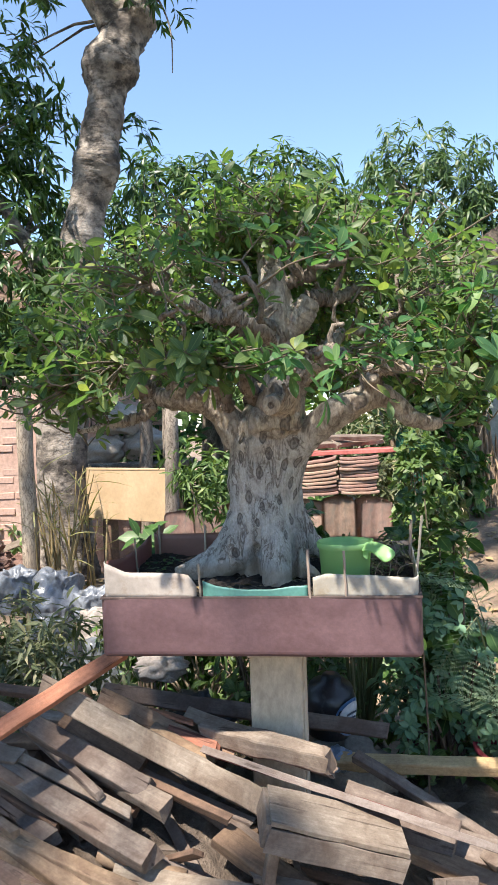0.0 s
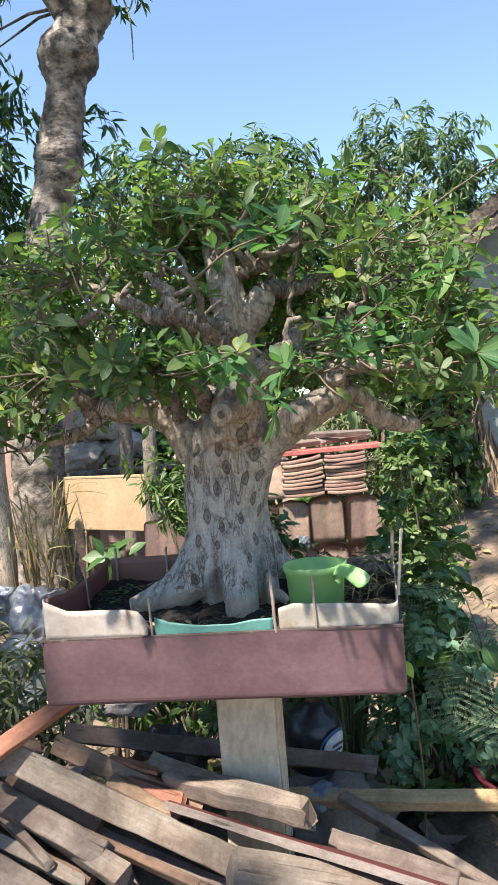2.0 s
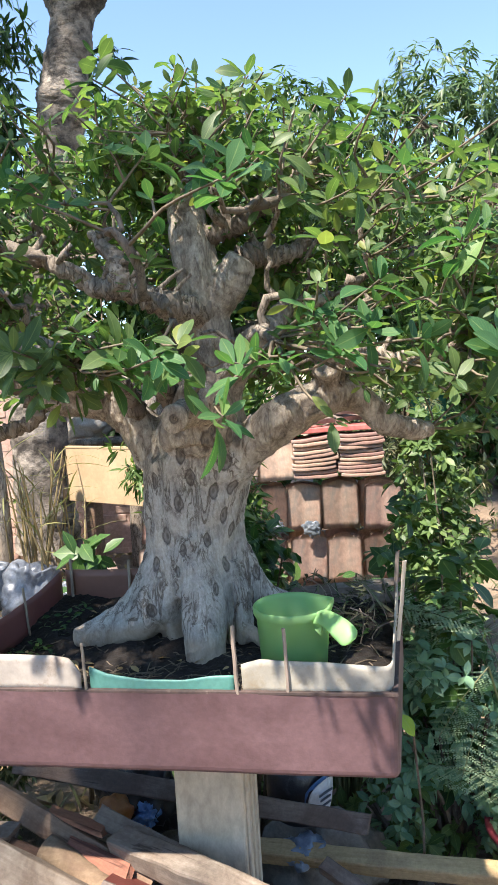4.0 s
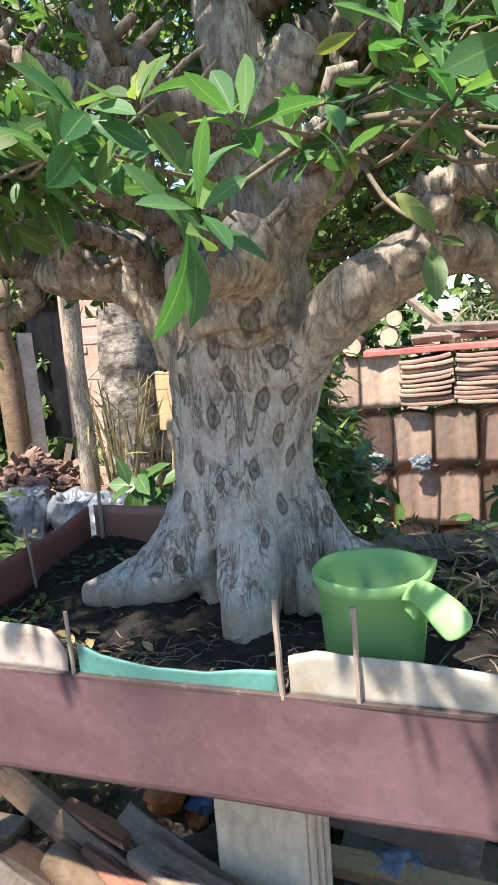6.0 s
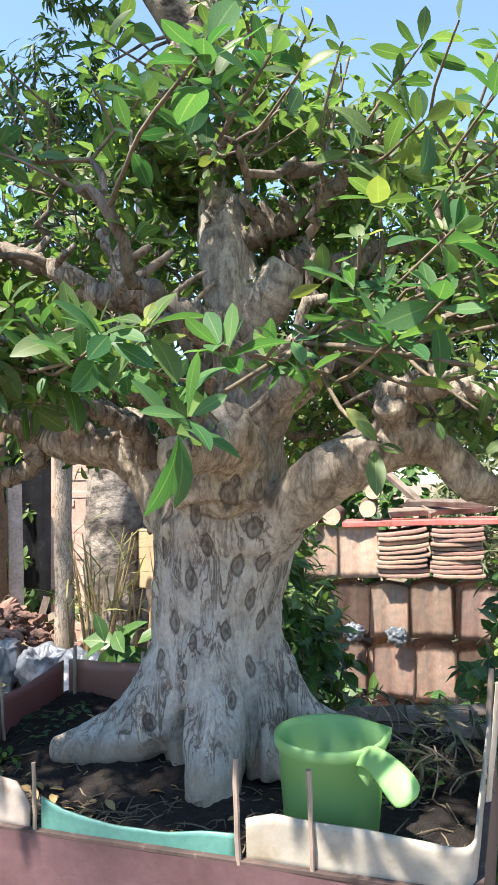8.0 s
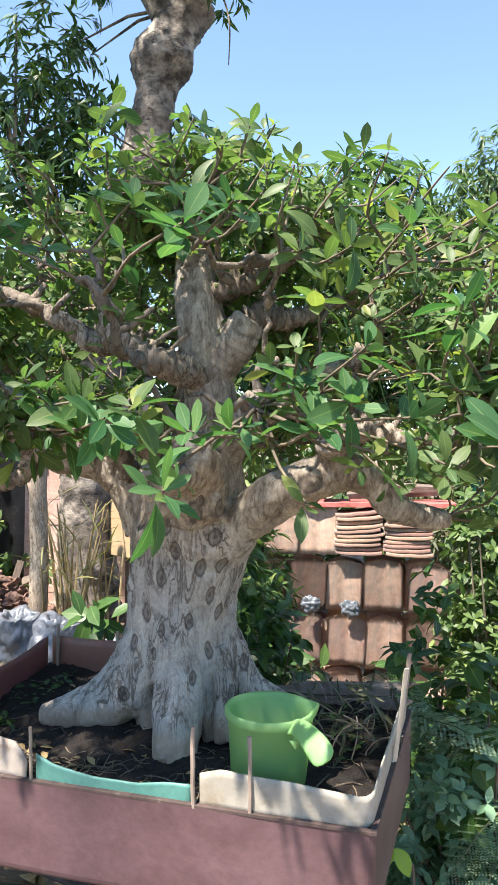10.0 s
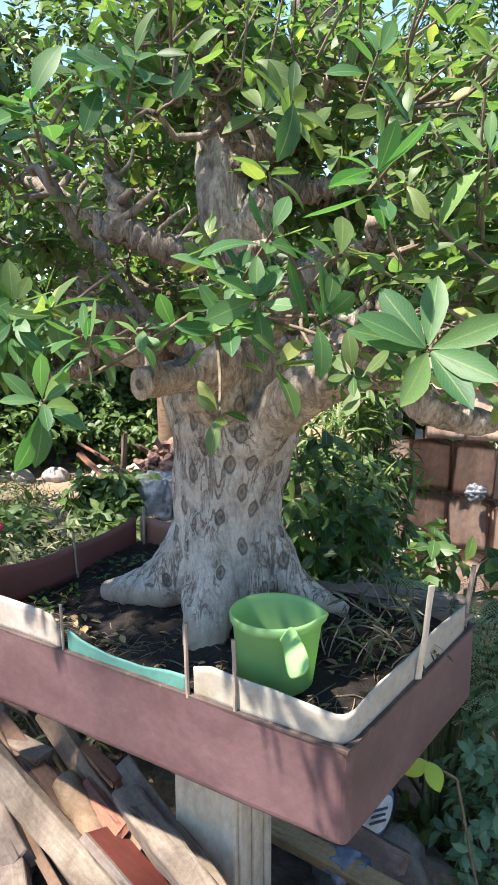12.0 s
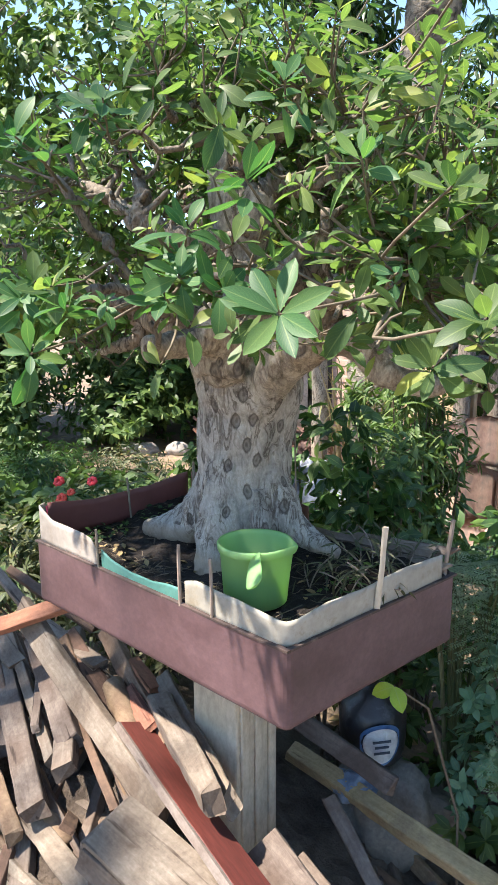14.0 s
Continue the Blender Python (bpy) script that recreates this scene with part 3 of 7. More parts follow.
def build_tray():
    bm = box(bmesh.new(), 0.9, 0.56, 0.17, pose(0, 0.28, 0.943))
    low = [e for e in bm.edges if min(v.co.z for v in e.verts) < 0.9]
    bmesh.ops.bevel(bm, geom=low, offset=0.018, segments=4, affect="EDGES", profile=0.5)
    top = max(bm.faces, key=lambda f: f.calc_center_median().z)
    bmesh.ops.inset_region(bm, faces=[top], thickness=0.010)
    bmesh.ops.translate(bm, verts=top.verts, vec=(0, 0, -0.11))
    bmesh.ops.subdivide_edges(bm, edges=[e for e in bm.edges if e.calc_length() > 0.3], cuts=14, use_grid_fill=True)
    for v in bm.verts:
        v.co.x += 0.008 + 0.036 * v.co.y / 0.56 if v.co.x > 0.3 else (0.008 + 0.036 * v.co.y / 0.56) * max(0.0, v.co.x / 0.3)
        v.co += Vector((0, 0.5, 0.3)) * 0.006 * noise.noise(v.co * 4)
    t = thing("bonsai_tray", "maroon painted rectangular bonsai tray with rounded worn edges", "planter", TRAY)
    part("body", bm, M_MAROON, t)
    for a, b in (((-0.4505, 0.005), (0.459, 0.005)), ((-0.4505, 0.556), (0.494, 0.556)), ((-0.4455, 0.0105), (-0.4455, 0.5505)), ((0.4535, 0.0105), (0.4885, 0.5505))):
        a, b = Vector((*a, 1.0285)), Vector((*b, 1.0285))
        bm = plank_bm((b - a).length, 0.0115, 0.006, 0.0, seed=81)
        part("rim_board", bm, M_RIM, t, "dirty chipped rim", m=aim(a, b - a))


def soil_height(x, y):
    h = BED - 0.004 + 0.016 * noise.noise(Vector((x * 9, y * 9, 1))) + 0.008 * noise.noise(Vector((x * 34, y * 34, 4))) + 0.004 * noise.noise(Vector((x * 80, y * 80, 8)))
    return h + 0.03 * max(0, min(1, (y - 0.2) / 0.3)) * (0.4 + 0.6 * max(0.0, -x / 0.45))


def build_soil():
    bm = bmesh.new()
    nx, ny = 150, 92
    w, d = 0.876, 0.536
    v = [[bm.verts.new((-w / 2 + (w + 0.008 + 0.036 * j / ny) * i / nx, 0.012 + d * j / ny, soil_height(-w / 2 + w * i / nx, 0.012 + d * j / ny))) for i in range(nx + 1)] for j in range(ny + 1)]
    for j in range(ny):
        for i in range(nx):
            bm.faces.new((v[j][i], v[j][i + 1], v[j + 1][i + 1], v[j + 1][i]))
    ring = [e for e in bm.edges if e.is_boundary]
    ext = bmesh.ops.extrude_edge_only(bm, edges=ring)
    for g in ext["geom"]:
        if isinstance(g, bmesh.types.BMVert):
            g.co.z = 0.93
    solo("potting_soil", bm, M_SOIL, "dark moist potting soil filling the tray", "soil", TRAY, smooth=True)


def strip(name, label, mat, line, low, tops, thick=0.003, bulge=0.0025):
    """A bent band of sheet stood on edge along a line; tops: (share of the way, height)."""
    pts = [Vector((x, y, 0)) for x, y in line]
    lens = [0.0]
    for a, b in zip(pts, pts[1:]):
        lens.append(lens[-1] + (b - a).length)
    n = max(10, int(lens[-1] / 0.012))
    bm = bmesh.new()
    cols = []
    for i in range(n + 1):
        s = i / n
        d = s * lens[-1]
        k = max(j for j in range(len(pts) - 1) if lens[j] <= d + 1e-9)
        f = (d - lens[k]) / (lens[k + 1] - lens[k])
        p = pts[k].lerp(pts[k + 1], f)
        top = float(np.interp(s, [t[0] for t in tops], [t[1] for t in tops])) + 0.003 * noise.noise(Vector((d * 14, len(name), 0)))
        col = []
        for j in range(6):
            h = j / 5
            q = p + Vector((bulge * noise.noise(Vector((d * 5, h * 0.4, 2))), bulge * noise.noise(Vector((d * 5, h * 0.4, 7))), low + (top - low) * h))
            col.append(bm.verts.new(q))
        cols.append(col)
    for a, b in zip(cols, cols[1:]):
        for j in range(5):
            bm.faces.new((a[j], b[j], b[j + 1], a[j + 1]))
    bmesh.ops.recalc_face_normals(bm, faces=bm.faces)
    bmesh.ops.solidify(bm, geom=bm.faces[:], thickness=thick)
    return solo(name, bm, mat, label, "edging strip", TRAY, group="edging strips round the tray", smooth=True)


def arc(cx, cy, r, a0, a1, n=8):
    return [(cx + r * math.cos(radians(a0 + (a1 - a0) * i / n)), cy + r * math.sin(radians(a0 + (a1 - a0) * i / n))) for i in range(n + 1)]


def build_strips():
    low = RIM - 0.003
    strip("edging_strip", "off-white vinyl edging strip with a curled upper corner", M_STRIP, [(-0.443, 0.03), (-0.438, 0.0085), (-0.17, 0.0085)], low, [(0, 1.132), (0.1, 1.126), (0.3, 1.102), (0.8, 1.098), (0.93, 1.092), (1, 1.06)])
    strip("edging_strip", "low wavy teal-green vinyl edging strip", M_TEAL, [(-0.15, 0.0095), (0.145, 0.0095)], low, [(0, 1.075), (0.12, 1.06), (0.4, 1.05), (0.65, 1.049), (0.85, 1.058), (1, 1.06)])
    strip("edging_strip", "off-white vinyl edging strip bent round the tray's corner", M_STRIP, [(0.162, 0.0085), (0.40, 0.0085)] + arc(0.4205, 0.0405, 0.032, -90, 0) + [(0.467, 0.26), (0.483, 0.51)], low, [(0, 1.082), (0.05, 1.092), (0.2, 1.088), (0.36, 1.078), (0.5, 1.09), (0.62, 1.085), (0.8, 1.095), (1, 1.088)])
    strip("edging_strip", "maroon vinyl edging strip along the tray's short side", M_MAROON_STRIP, [(-0.4375, 0.035), (-0.436, 0.3), (-0.437, 0.53)], low, [(0, 1.13), (0.3, 1.112), (0.7, 1.115), (1, 1.13)])
    strip("edging_strip", "maroon vinyl edging strip along the tray's rear edge", M_MAROON_STRIP, [(-0.425, 0.541), (-0.05, 0.543), (0.06, 0.54)], low, [(0, 1.13), (0.6, 1.132), (1, 1.11)])


def stick(a, b, r, label="thin wooden peg pushed into the soil", flat=1.0, mat=None):
    a, b = Vector(a), Vector(b)
    pts = [a.lerp(b, k / 4) + Vector((noise.noise(a * 31 + Vector((k, 0, 0))), noise.noise(b * 31 + Vector((0, k, 0))), 0)) * 0.002 for k in range(5)]
    solo("wooden_peg", tube(bmesh.new(), pts, [r * 0.88 * (1 + 0.2 * noise.noise(Vector((k, r * 900, a.x * 50)))) for k in range(5)], 7, squash=flat), mat or M_PEG, label, "peg", TRAY, group="pegs round the tray")


def build_sticks():
    stick((-0.157, 0.004, 1.026), (-0.16, 0.004, 1.125), 0.0036)
    stick((0.152, 0.003, 1.026), (0.149, 0.004, 1.162), 0.0046)
    stick((0.252, 0.003, 1.026), (0.249, 0.003, 1.157), 0.0042)
    stick((-0.418, 0.30, 0.98), (-0.426, 0.29, 1.155), 0.0036)
    stick((-0.40, 0.525, 0.98), (-0.405, 0.53, 1.165), 0.005)
    stick((-0.24, 0.53, 0.98), (-0.235, 0.527, 1.16), 0.0045)
    stick((-0.15, 0.53, 0.98), (-0.145, 0.535, 1.22), 0.004)
    stick((0.472, 0.268, 1.029), (0.492, 0.2595, 1.216), 0.0075, "flat pale wooden slat leaning out of the tray", 0.35, M_PALE_WOOD)
    stick((0.475, 0.53, 1.0), (0.488, 0.545, 1.165), 0.006)
    stick((0.02, 0.535, 0.98), (0.0, 0.55, 1.3), 0.003)


build_pillar()
build_tray()
build_soil()
build_strips()
build_sticks()

# ---- green dipper ----
def build_dipper():
    d = thing("water_dipper", "light green plastic water dipper standing on the soil", "dipper", pose(0.273, 2.223, 1.03, 0, 0, -54) @ Matrix.Scale(0.95, 4))
    bm = bmesh.new()
    prof = [(0.0, 0.004), (0.068, 0.0), (0.072, 0.004), (0.0795, 0.118), (0.083, 0.121), (0.0855, 0.126), (0.0865, 0.137), (0.084, 0.141), (0.080, 0.139), (0.0775, 0.13), (0.070, 0.008), (0.0, 0.007)]
    rings = lathe(bm, prof[1:-1], 40)
    bm.faces.new(rings[0][::-1])
    bm.faces.new(rings[-1])
    for v in bm.verts:
        if v.co.z > 0.09:
            a = math.atan2(v.co.y, v.co.x)
            pull = math.exp(-((a - 1.25) / 0.22) ** 2) * (v.co.z - 0.09) / 0.05
            v.co.x += math.cos(1.25) * 0.014 * pull
            v.co.y += math.sin(1.25) * 0.014 * pull
    part("cup", bm, M_GREEN, d, smooth=True)
    bm = bmesh.new()
    pts, rad = curve_pts([(0.079, 0, 0.128, 0.015), (0.10, 0, 0.136, 0.017), (0.13, 0, 0.135, 0.019), (0.165, 0, 0.124, 0.023), (0.186, 0, 0.114, 0.021), (0.193, 0, 0.110, 0.010)], 16)
    tube(bm, pts, rad, 14, squash=0.24)
    part("handle", bm, M_GREEN, d, smooth=True)
    bm = bmesh.new()
    box(bm, 0.03, 0.006, 0.026, pose(0.09, 0, 0.112, 0, 20, 0), 0.002)
    part("bracket", bm, M_GREEN, d)


build_dipper()

# ---- bonsai ----
MAIN_STEMS = [  # x, y, z, radius
    [(0.05, 2.485, 0.98, 0.10), (0.05, 2.485, 1.06, 0.106), (0.048, 2.48, 1.13, 0.115), (0.048, 2.478, 1.2, 0.119), (0.054, 2.475, 1.3, 0.120), (0.064, 2.475, 1.40, 0.129), (0.078, 2.465, 1.47, 0.131), (0.095, 2.45, 1.53, 0.108), (0.108, 2.425, 1.59, 0.082), (0.118, 2.40, 1.66, 0.060), (0.122, 2.385, 1.75, 0.053), (0.110, 2.375, 1.85, 0.054), (0.094, 2.37, 1.96, 0.046), (0.083, 2.38, 2.04, 0.034), (0.075, 2.385, 2.085, 0.028), (0.09, 2.38, 2.13, 0.018)],
    [(0.0, 2.46, 1.2, 0.078), (-0.045, 2.445, 1.125, 0.075), (-0.105, 2.428, 1.08, 0.058), (-0.165, 2.418, 1.057, 0.041), (-0.215, 2.41, 1.048, 0.03), (-0.245, 2.406, 1.046, 0.021)],
    [(0.06, 2.42, 1.3, 0.06), (0.058, 2.375, 1.18, 0.06), (0.07, 2.338, 1.1, 0.056), (0.074, 2.318, 1.03, 0.05), (0.074, 2.305, 0.985, 0.049)],
    [(0.12, 2.47, 1.22, 0.06), (0.168, 2.475, 1.14, 0.05), (0.215, 2.485, 1.10, 0.036), (0.275, 2.49, 1.078, 0.022), (0.32, 2.495, 1.062, 0.014)],
    [(0.115, 2.43, 1.2, 0.05), (0.14, 2.40, 1.1, 0.04), (0.15, 2.385, 1.02, 0.03)],
    [(0.16, 2.39, 1.05, 0.02), (0.185, 2.36, 1.05, 0.019), (0.205, 2.34, 1.035, 0.012)],
    [(0.02, 2.5, 1.2, 0.07), (-0.02, 2.58, 1.1, 0.06), (-0.06, 2.64, 1.0, 0.03)],
    [(-0.02, 2.46, 1.46, 0.062), (-0.07, 2.46, 1.545, 0.05), (-0.13, 2.462, 1.592, 0.042), (-0.21, 2.47, 1.60, 0.036), (-0.275, 2.485, 1.613, 0.033), (-0.325, 2.495, 1.635, 0.028), (-0.355, 2.49, 1.665, 0.02), (-0.36, 2.47, 1.69, 0.009)],
    [(0.12, 2.43, 1.42, 0.072), (0.19, 2.39, 1.48, 0.052), (0.25, 2.355, 1.527, 0.047), (0.305, 2.335, 1.557, 0.047), (0.36, 2.325, 1.58, 0.044), (0.405, 2.325, 1.592, 0.039), (0.45, 2.335, 1.572, 0.031), (0.49, 2.35, 1.53, 0.032), (0.53, 2.365, 1.51, 0.028), (0.575, 2.38, 1.50, 0.022), (0.605, 2.39, 1.50, 0.015)],
    [(0.10, 2.39, 1.56, 0.078), (0.105, 2.32, 1.59, 0.060), (0.112, 2.28, 1.615, 0.048), (0.116, 2.26, 1.63, 0.034)],
    [(0.105, 2.30, 1.58, 0.042), (0.085, 2.22, 1.573, 0.030), (0.072, 2.155, 1.567, 0.028), (0.067, 2.125, 1.565, 0.028)],
    [(0.03, 2.37, 1.52, 0.05), (0.09, 2.33, 1.515, 0.045), (0.15, 2.35, 1.52, 0.04)],
    [(-0.10, 2.45, 1.58, 0.038), (-0.098, 2.43, 1.628, 0.030), (-0.09, 2.41, 1.658, 0.021)],
    [(-0.22, 2.46, 1.61, 0.03), (-0.215, 2.435, 1.645, 0.024), (-0.20, 2.42, 1.672, 0.022)],
    [(0.375, 2.32, 1.60, 0.038), (0.378, 2.30, 1.632, 0.031), (0.372, 2.27, 1.652, 0.026)],
    [(0.12, 2.42, 1.60, 0.06), (0.165, 2.39, 1.655, 0.045), (0.205, 2.365, 1.69, 0.040), (0.245, 2.35, 1.715, 0.034), (0.27, 2.36, 1.755, 0.024), (0.30, 2.39, 1.785, 0.022), (0.37, 2.42, 1.80, 0.016), (0.44, 2.46, 1.83, 0.007)],
    [(0.115, 2.385, 1.77, 0.045), (0.165, 2.36, 1.83, 0.042), (0.195, 2.345, 1.87, 0.039), (0.21, 2.34, 1.895, 0.03)],
]
THIN_STEMS = [
    [(0.40, 2.325, 1.61, 0.03), (0.37, 2.30, 1.655, 0.024), (0.40, 2.28, 1.668, 0.02), (0.46, 2.27, 1.675, 0.018), (0.54, 2.26, 1.655, 0.014), (0.62, 2.22, 1.67, 0.009)],
    [(0.10, 2.36, 1.78, 0.034), (0.06, 2.28, 1.795, 0.027), (0.015, 2.24, 1.812, 0.025), (-0.03, 2.225, 1.85, 0.021), (-0.055, 2.24, 1.90, 0.016), (-0.11, 2.29, 1.96, 0.007)],
    [(0.0, 2.24, 1.825, 0.022), (-0.07, 2.25, 1.838, 0.02), (-0.14, 2.28, 1.87, 0.017), (-0.25, 2.3, 1.93, 0.014), (-0.38, 2.3, 1.96, 0.009)],
    [(0.09, 2.38, 1.93, 0.028), (0.14, 2.35, 1.945, 0.021), (0.22, 2.34, 1.98, 0.018), (0.265, 2.33, 1.995, 0.015), (0.34, 2.3, 2.06, 0.010)],
    [(0.20, 2.35, 1.885, 0.026), (0.235, 2.36, 1.898, 0.025), (0.28, 2.38, 1.892, 0.021), (0.35, 2.42, 1.925, 0.015), (0.46, 2.46, 1.96, 0.011)],
    [(0.09, 2.38, 2.11, 0.024), (0.04, 2.4, 2.125, 0.022), (-0.06, 2.42, 2.12, 0.018), (-0.16, 2.46, 2.15, 0.011)],
    [(0.09, 2.38, 2.12, 0.022), (0.12, 2.34, 2.16, 0.016), (0.15, 2.31, 2.2, 0.008)],
    [(0.09, 2.42, 1.72, 0.04), (0.05, 2.52, 1.80, 0.032), (-0.05, 2.62, 1.86, 0.024), (-0.15, 2.75, 1.93, 0.014)],
    [(0.12, 2.44, 1.66, 0.04), (0.2, 2.55, 1.73, 0.032), (0.28, 2.68, 1.78, 0.022), (0.38, 2.82, 1.85, 0.012)],
    [(0.05, 2.5, 1.58, 0.05), (0.03, 2.62, 1.64, 0.036), (-0.02, 2.78, 1.7, 0.024), (-0.05, 2.95, 1.76, 0.012)],
    [(-0.06, 2.44, 1.57, 0.022), (-0.08, 2.36, 1.63, 0.017), (-0.15, 2.27, 1.66, 0.014), (-0.24, 2.19, 1.68, 0.011), (-0.34, 2.1, 1.70, 0.008)],
    [(0.03, 2.40, 1.60, 0.026), (0.0, 2.31, 1.65, 0.019), (-0.03, 2.22, 1.68, 0.015), (-0.06, 2.1, 1.69, 0.011), (-0.08, 1.99, 1.68, 0.009)],
    [(-0.33, 2.50, 1.63, 0.026), (-0.33, 2.485, 1.575, 0.02), (-0.39, 2.48, 1.535, 0.016), (-0.46, 2.5, 1.525, 0.013), (-0.56, 2.52, 1.505, 0.008)],
    [(-0.31, 2.49, 1.63, 0.026), (-0.40, 2.46, 1.67, 0.02), (-0.5, 2.44, 1.72, 0.014), (-0.62, 2.44, 1.78, 0.008)],
    [(0.20, 2.37, 1.70, 0.022), (0.22, 2.28, 1.72, 0.014), (0.25, 2.16, 1.72, 0.010), (0.27, 2.02, 1.70, 0.008)],
]


def trunk_mesh():
    """The limbs merged to one skin, then weathered: grooves, bark relief and old branch scars."""
    bm = bmesh.new()
    for limb in MAIN_STEMS:
        pts, rad = curve_pts(limb, 30)
        tube(bm, pts, rad, 18, wob=0.12)
    me = bpy.data.meshes.new("trunk_raw")
    bm.to_mesh(me)
    bm.free()
    raw = new("trunk_raw", me)
    mod = raw.modifiers.new("skin", "REMESH")
    mod.mode, mod.voxel_size, mod.use_smooth_shade = "VOXEL", 0.0038, True
    dg = bpy.context.evaluated_depsgraph_get()
    skin = bpy.data.meshes.new_from_object(raw.evaluated_get(dg))
    bpy.data.objects.remove(raw)
    bpy.data.meshes.remove(me)
    bm = bmesh.new()
    bm.from_mesh(skin)
    for _ in range(3):
        bmesh.ops.smooth_vert(bm, verts=bm.verts, factor=0.5, use_axis_x=True, use_axis_y=True, use_axis_z=True)
    scars = [Vector((0.114, 2.36, 1.386)), Vector((0.159, 2.37, 1.391)), Vector((0.133, 2.378, 1.326)), Vector((0.159, 2.39, 1.287)), Vector((0.137, 2.36, 1.45))]
    # old leaf-branch scars climb the trunk in staggered rows
    for row in range(8):
        z = 1.115 + row * 0.052
        for k in range(13):
            a = 2 * math.pi * (k + 0.5 * (row % 2)) / 13 + rnd(-0.13, 0.13)
            p = Vector((0.055 + 0.12 * math.cos(a), 2.475 + 0.12 * math.sin(a), z + rnd(-0.017, 0.017)))
            if all((p - s).length > 0.046 for s in scars) and random.random() < (0.5 if row < 2 else 0.9):
                scars.append(p)
    scars += [Vector((0.345, 2.28, 1.567)), Vector((0.105, 2.34, 1.53)), Vector((0.135, 2.35, 1.515)), Vector((0.088, 2.25, 1.614)), Vector((0.131, 2.26, 1.649)), Vector((0.10, 2.33, 1.505))]
    looks = [(s, rnd(0.62, 1.0) if i > 4 else rnd(0.85, 1.05), rnd(-0.3, 0.3)) for i, s in enumerate(scars[:-3])] + [(s, 1.2, 0.2) for s in scars[-3:]]
    ends = [(Vector((0.066, 2.118, 1.565)), 0.012), (Vector((-0.088, 2.395, 1.665)), 0.012), (Vector((-0.198, 2.41, 1.68)), 0.012), (Vector((0.37, 2.255, 1.66)), 0.014)]
    bm.normal_update()
    co = np.array([v.co[:] for v in bm.verts])
    nor = np.array([v.normal[:] for v in bm.verts])
    far = np.full(len(co), 3.0)
    push = np.zeros(len(co))
    for s, size, lean in looks:
        d = co - np.array(s)
        ax = np.array((s.x - 0.055, s.y - 2.475))
        ax /= np.linalg.norm(ax)
        u = d[:, 1] * ax[0] - d[:, 0] * ax[1]
        deep = d[:, 0] * ax[0] + d[:, 1] * ax[1]
        w = d[:, 2] + lean * u
        q = np.sqrt((u / (0.0125 * size * (1 - 0.35 * np.clip(np.abs(w) / 0.03, 0, 1)))) ** 2 + (w / (0.0205 * size)) ** 2)
        q[(deep < -0.05) | (deep > 0.07)] = 9
        far = np.minimum(far, q)
        push += 0.0018 * np.exp(-((q - 1.25) / 0.3) ** 2) - 0.0022 * np.exp(-(q / 0.7) ** 2)
    for p, r in ends:
        q = np.linalg.norm(co - np.array(p), axis=1) / r
        far = np.minimum(far, q * 1.1)
        push += -0.007 * np.exp(-(q / 0.5) ** 2) + 0.001 * np.exp(-((q - 1.15) / 0.3) ** 2)
    groove = np.where((co[:, 1] < 2.45) & (co[:, 2] < 1.24), np.exp(-((co[:, 0] - 0.008 - 0.1 * np.maximum(0, co[:, 2] - 1.1)) / 0.011) ** 2), 0)
    push -= 0.03 * groove * np.clip((1.24 - co[:, 2]) / 0.12, 0, 1)
    groove = np.where((co[:, 1] < 2.47) & (co[:, 2] < 1.25), np.exp(-((co[:, 0] - 0.138) / 0.009) ** 2), 0)
    push -= 0.016 * groove * np.clip((1.25 - co[:, 2]) / 0.12, 0, 1)
    # the fold under the knotted head
    fold = np.where(co[:, 1] < 2.42, np.exp(-((co[:, 2] - 1.488 + 0.12 * np.abs(co[:, 0] - 0.08)) / 0.008) ** 2) * np.clip(1 - np.abs(co[:, 0] - 0.085) / 0.12, 0, 1), 0)
    push -= 0.012 * fold
    # ring folds round the limbs and the leader, at uneven steps along each; the bark shader darkens them too
    lines = [curve_pts(limb, 90) for limb in [MAIN_STEMS[0][6:]] + MAIN_STEMS[7:]]
    centre = np.concatenate([np.array([q[:] for q in pts]) for pts, _ in lines])
    thick = np.concatenate([np.array(rad) for _, rad in lines])
    along = np.concatenate([np.cumsum([0] + [(b - a).length for a, b in zip(pts, pts[1:])]) + 0.37 * k for k, (pts, _) in enumerate(lines)])
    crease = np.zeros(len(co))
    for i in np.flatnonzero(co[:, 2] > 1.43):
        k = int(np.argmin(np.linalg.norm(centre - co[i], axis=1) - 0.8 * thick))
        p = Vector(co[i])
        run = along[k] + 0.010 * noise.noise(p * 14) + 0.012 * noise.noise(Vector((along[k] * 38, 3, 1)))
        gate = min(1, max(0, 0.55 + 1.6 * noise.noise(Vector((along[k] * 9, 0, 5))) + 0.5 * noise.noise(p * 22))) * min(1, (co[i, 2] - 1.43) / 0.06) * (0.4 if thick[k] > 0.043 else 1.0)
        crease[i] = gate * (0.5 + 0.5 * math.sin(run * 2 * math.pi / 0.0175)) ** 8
    for i, v in enumerate(bm.verts):
        p = v.co
        h = 0.006 * noise.noise(Vector((p.x * 18, p.y * 18, p.z * 5))) + 0.003 * noise.noise(Vector((p.x * 60, p.y * 60, p.z * 20)))
        if p.z > 1.46:
            h += 0.003 * noise.noise(p * 26) - 0.0026 * crease[i]
        v.co = p + Vector(nor[i]) * (h + push[i])
    me = mesh_of("trunk", bm, M_BARK, True)
    at = me.attributes.new("scar", "FLOAT", "POINT")
    at.data.foreach_set("value", (far / 3).astype(np.float32))
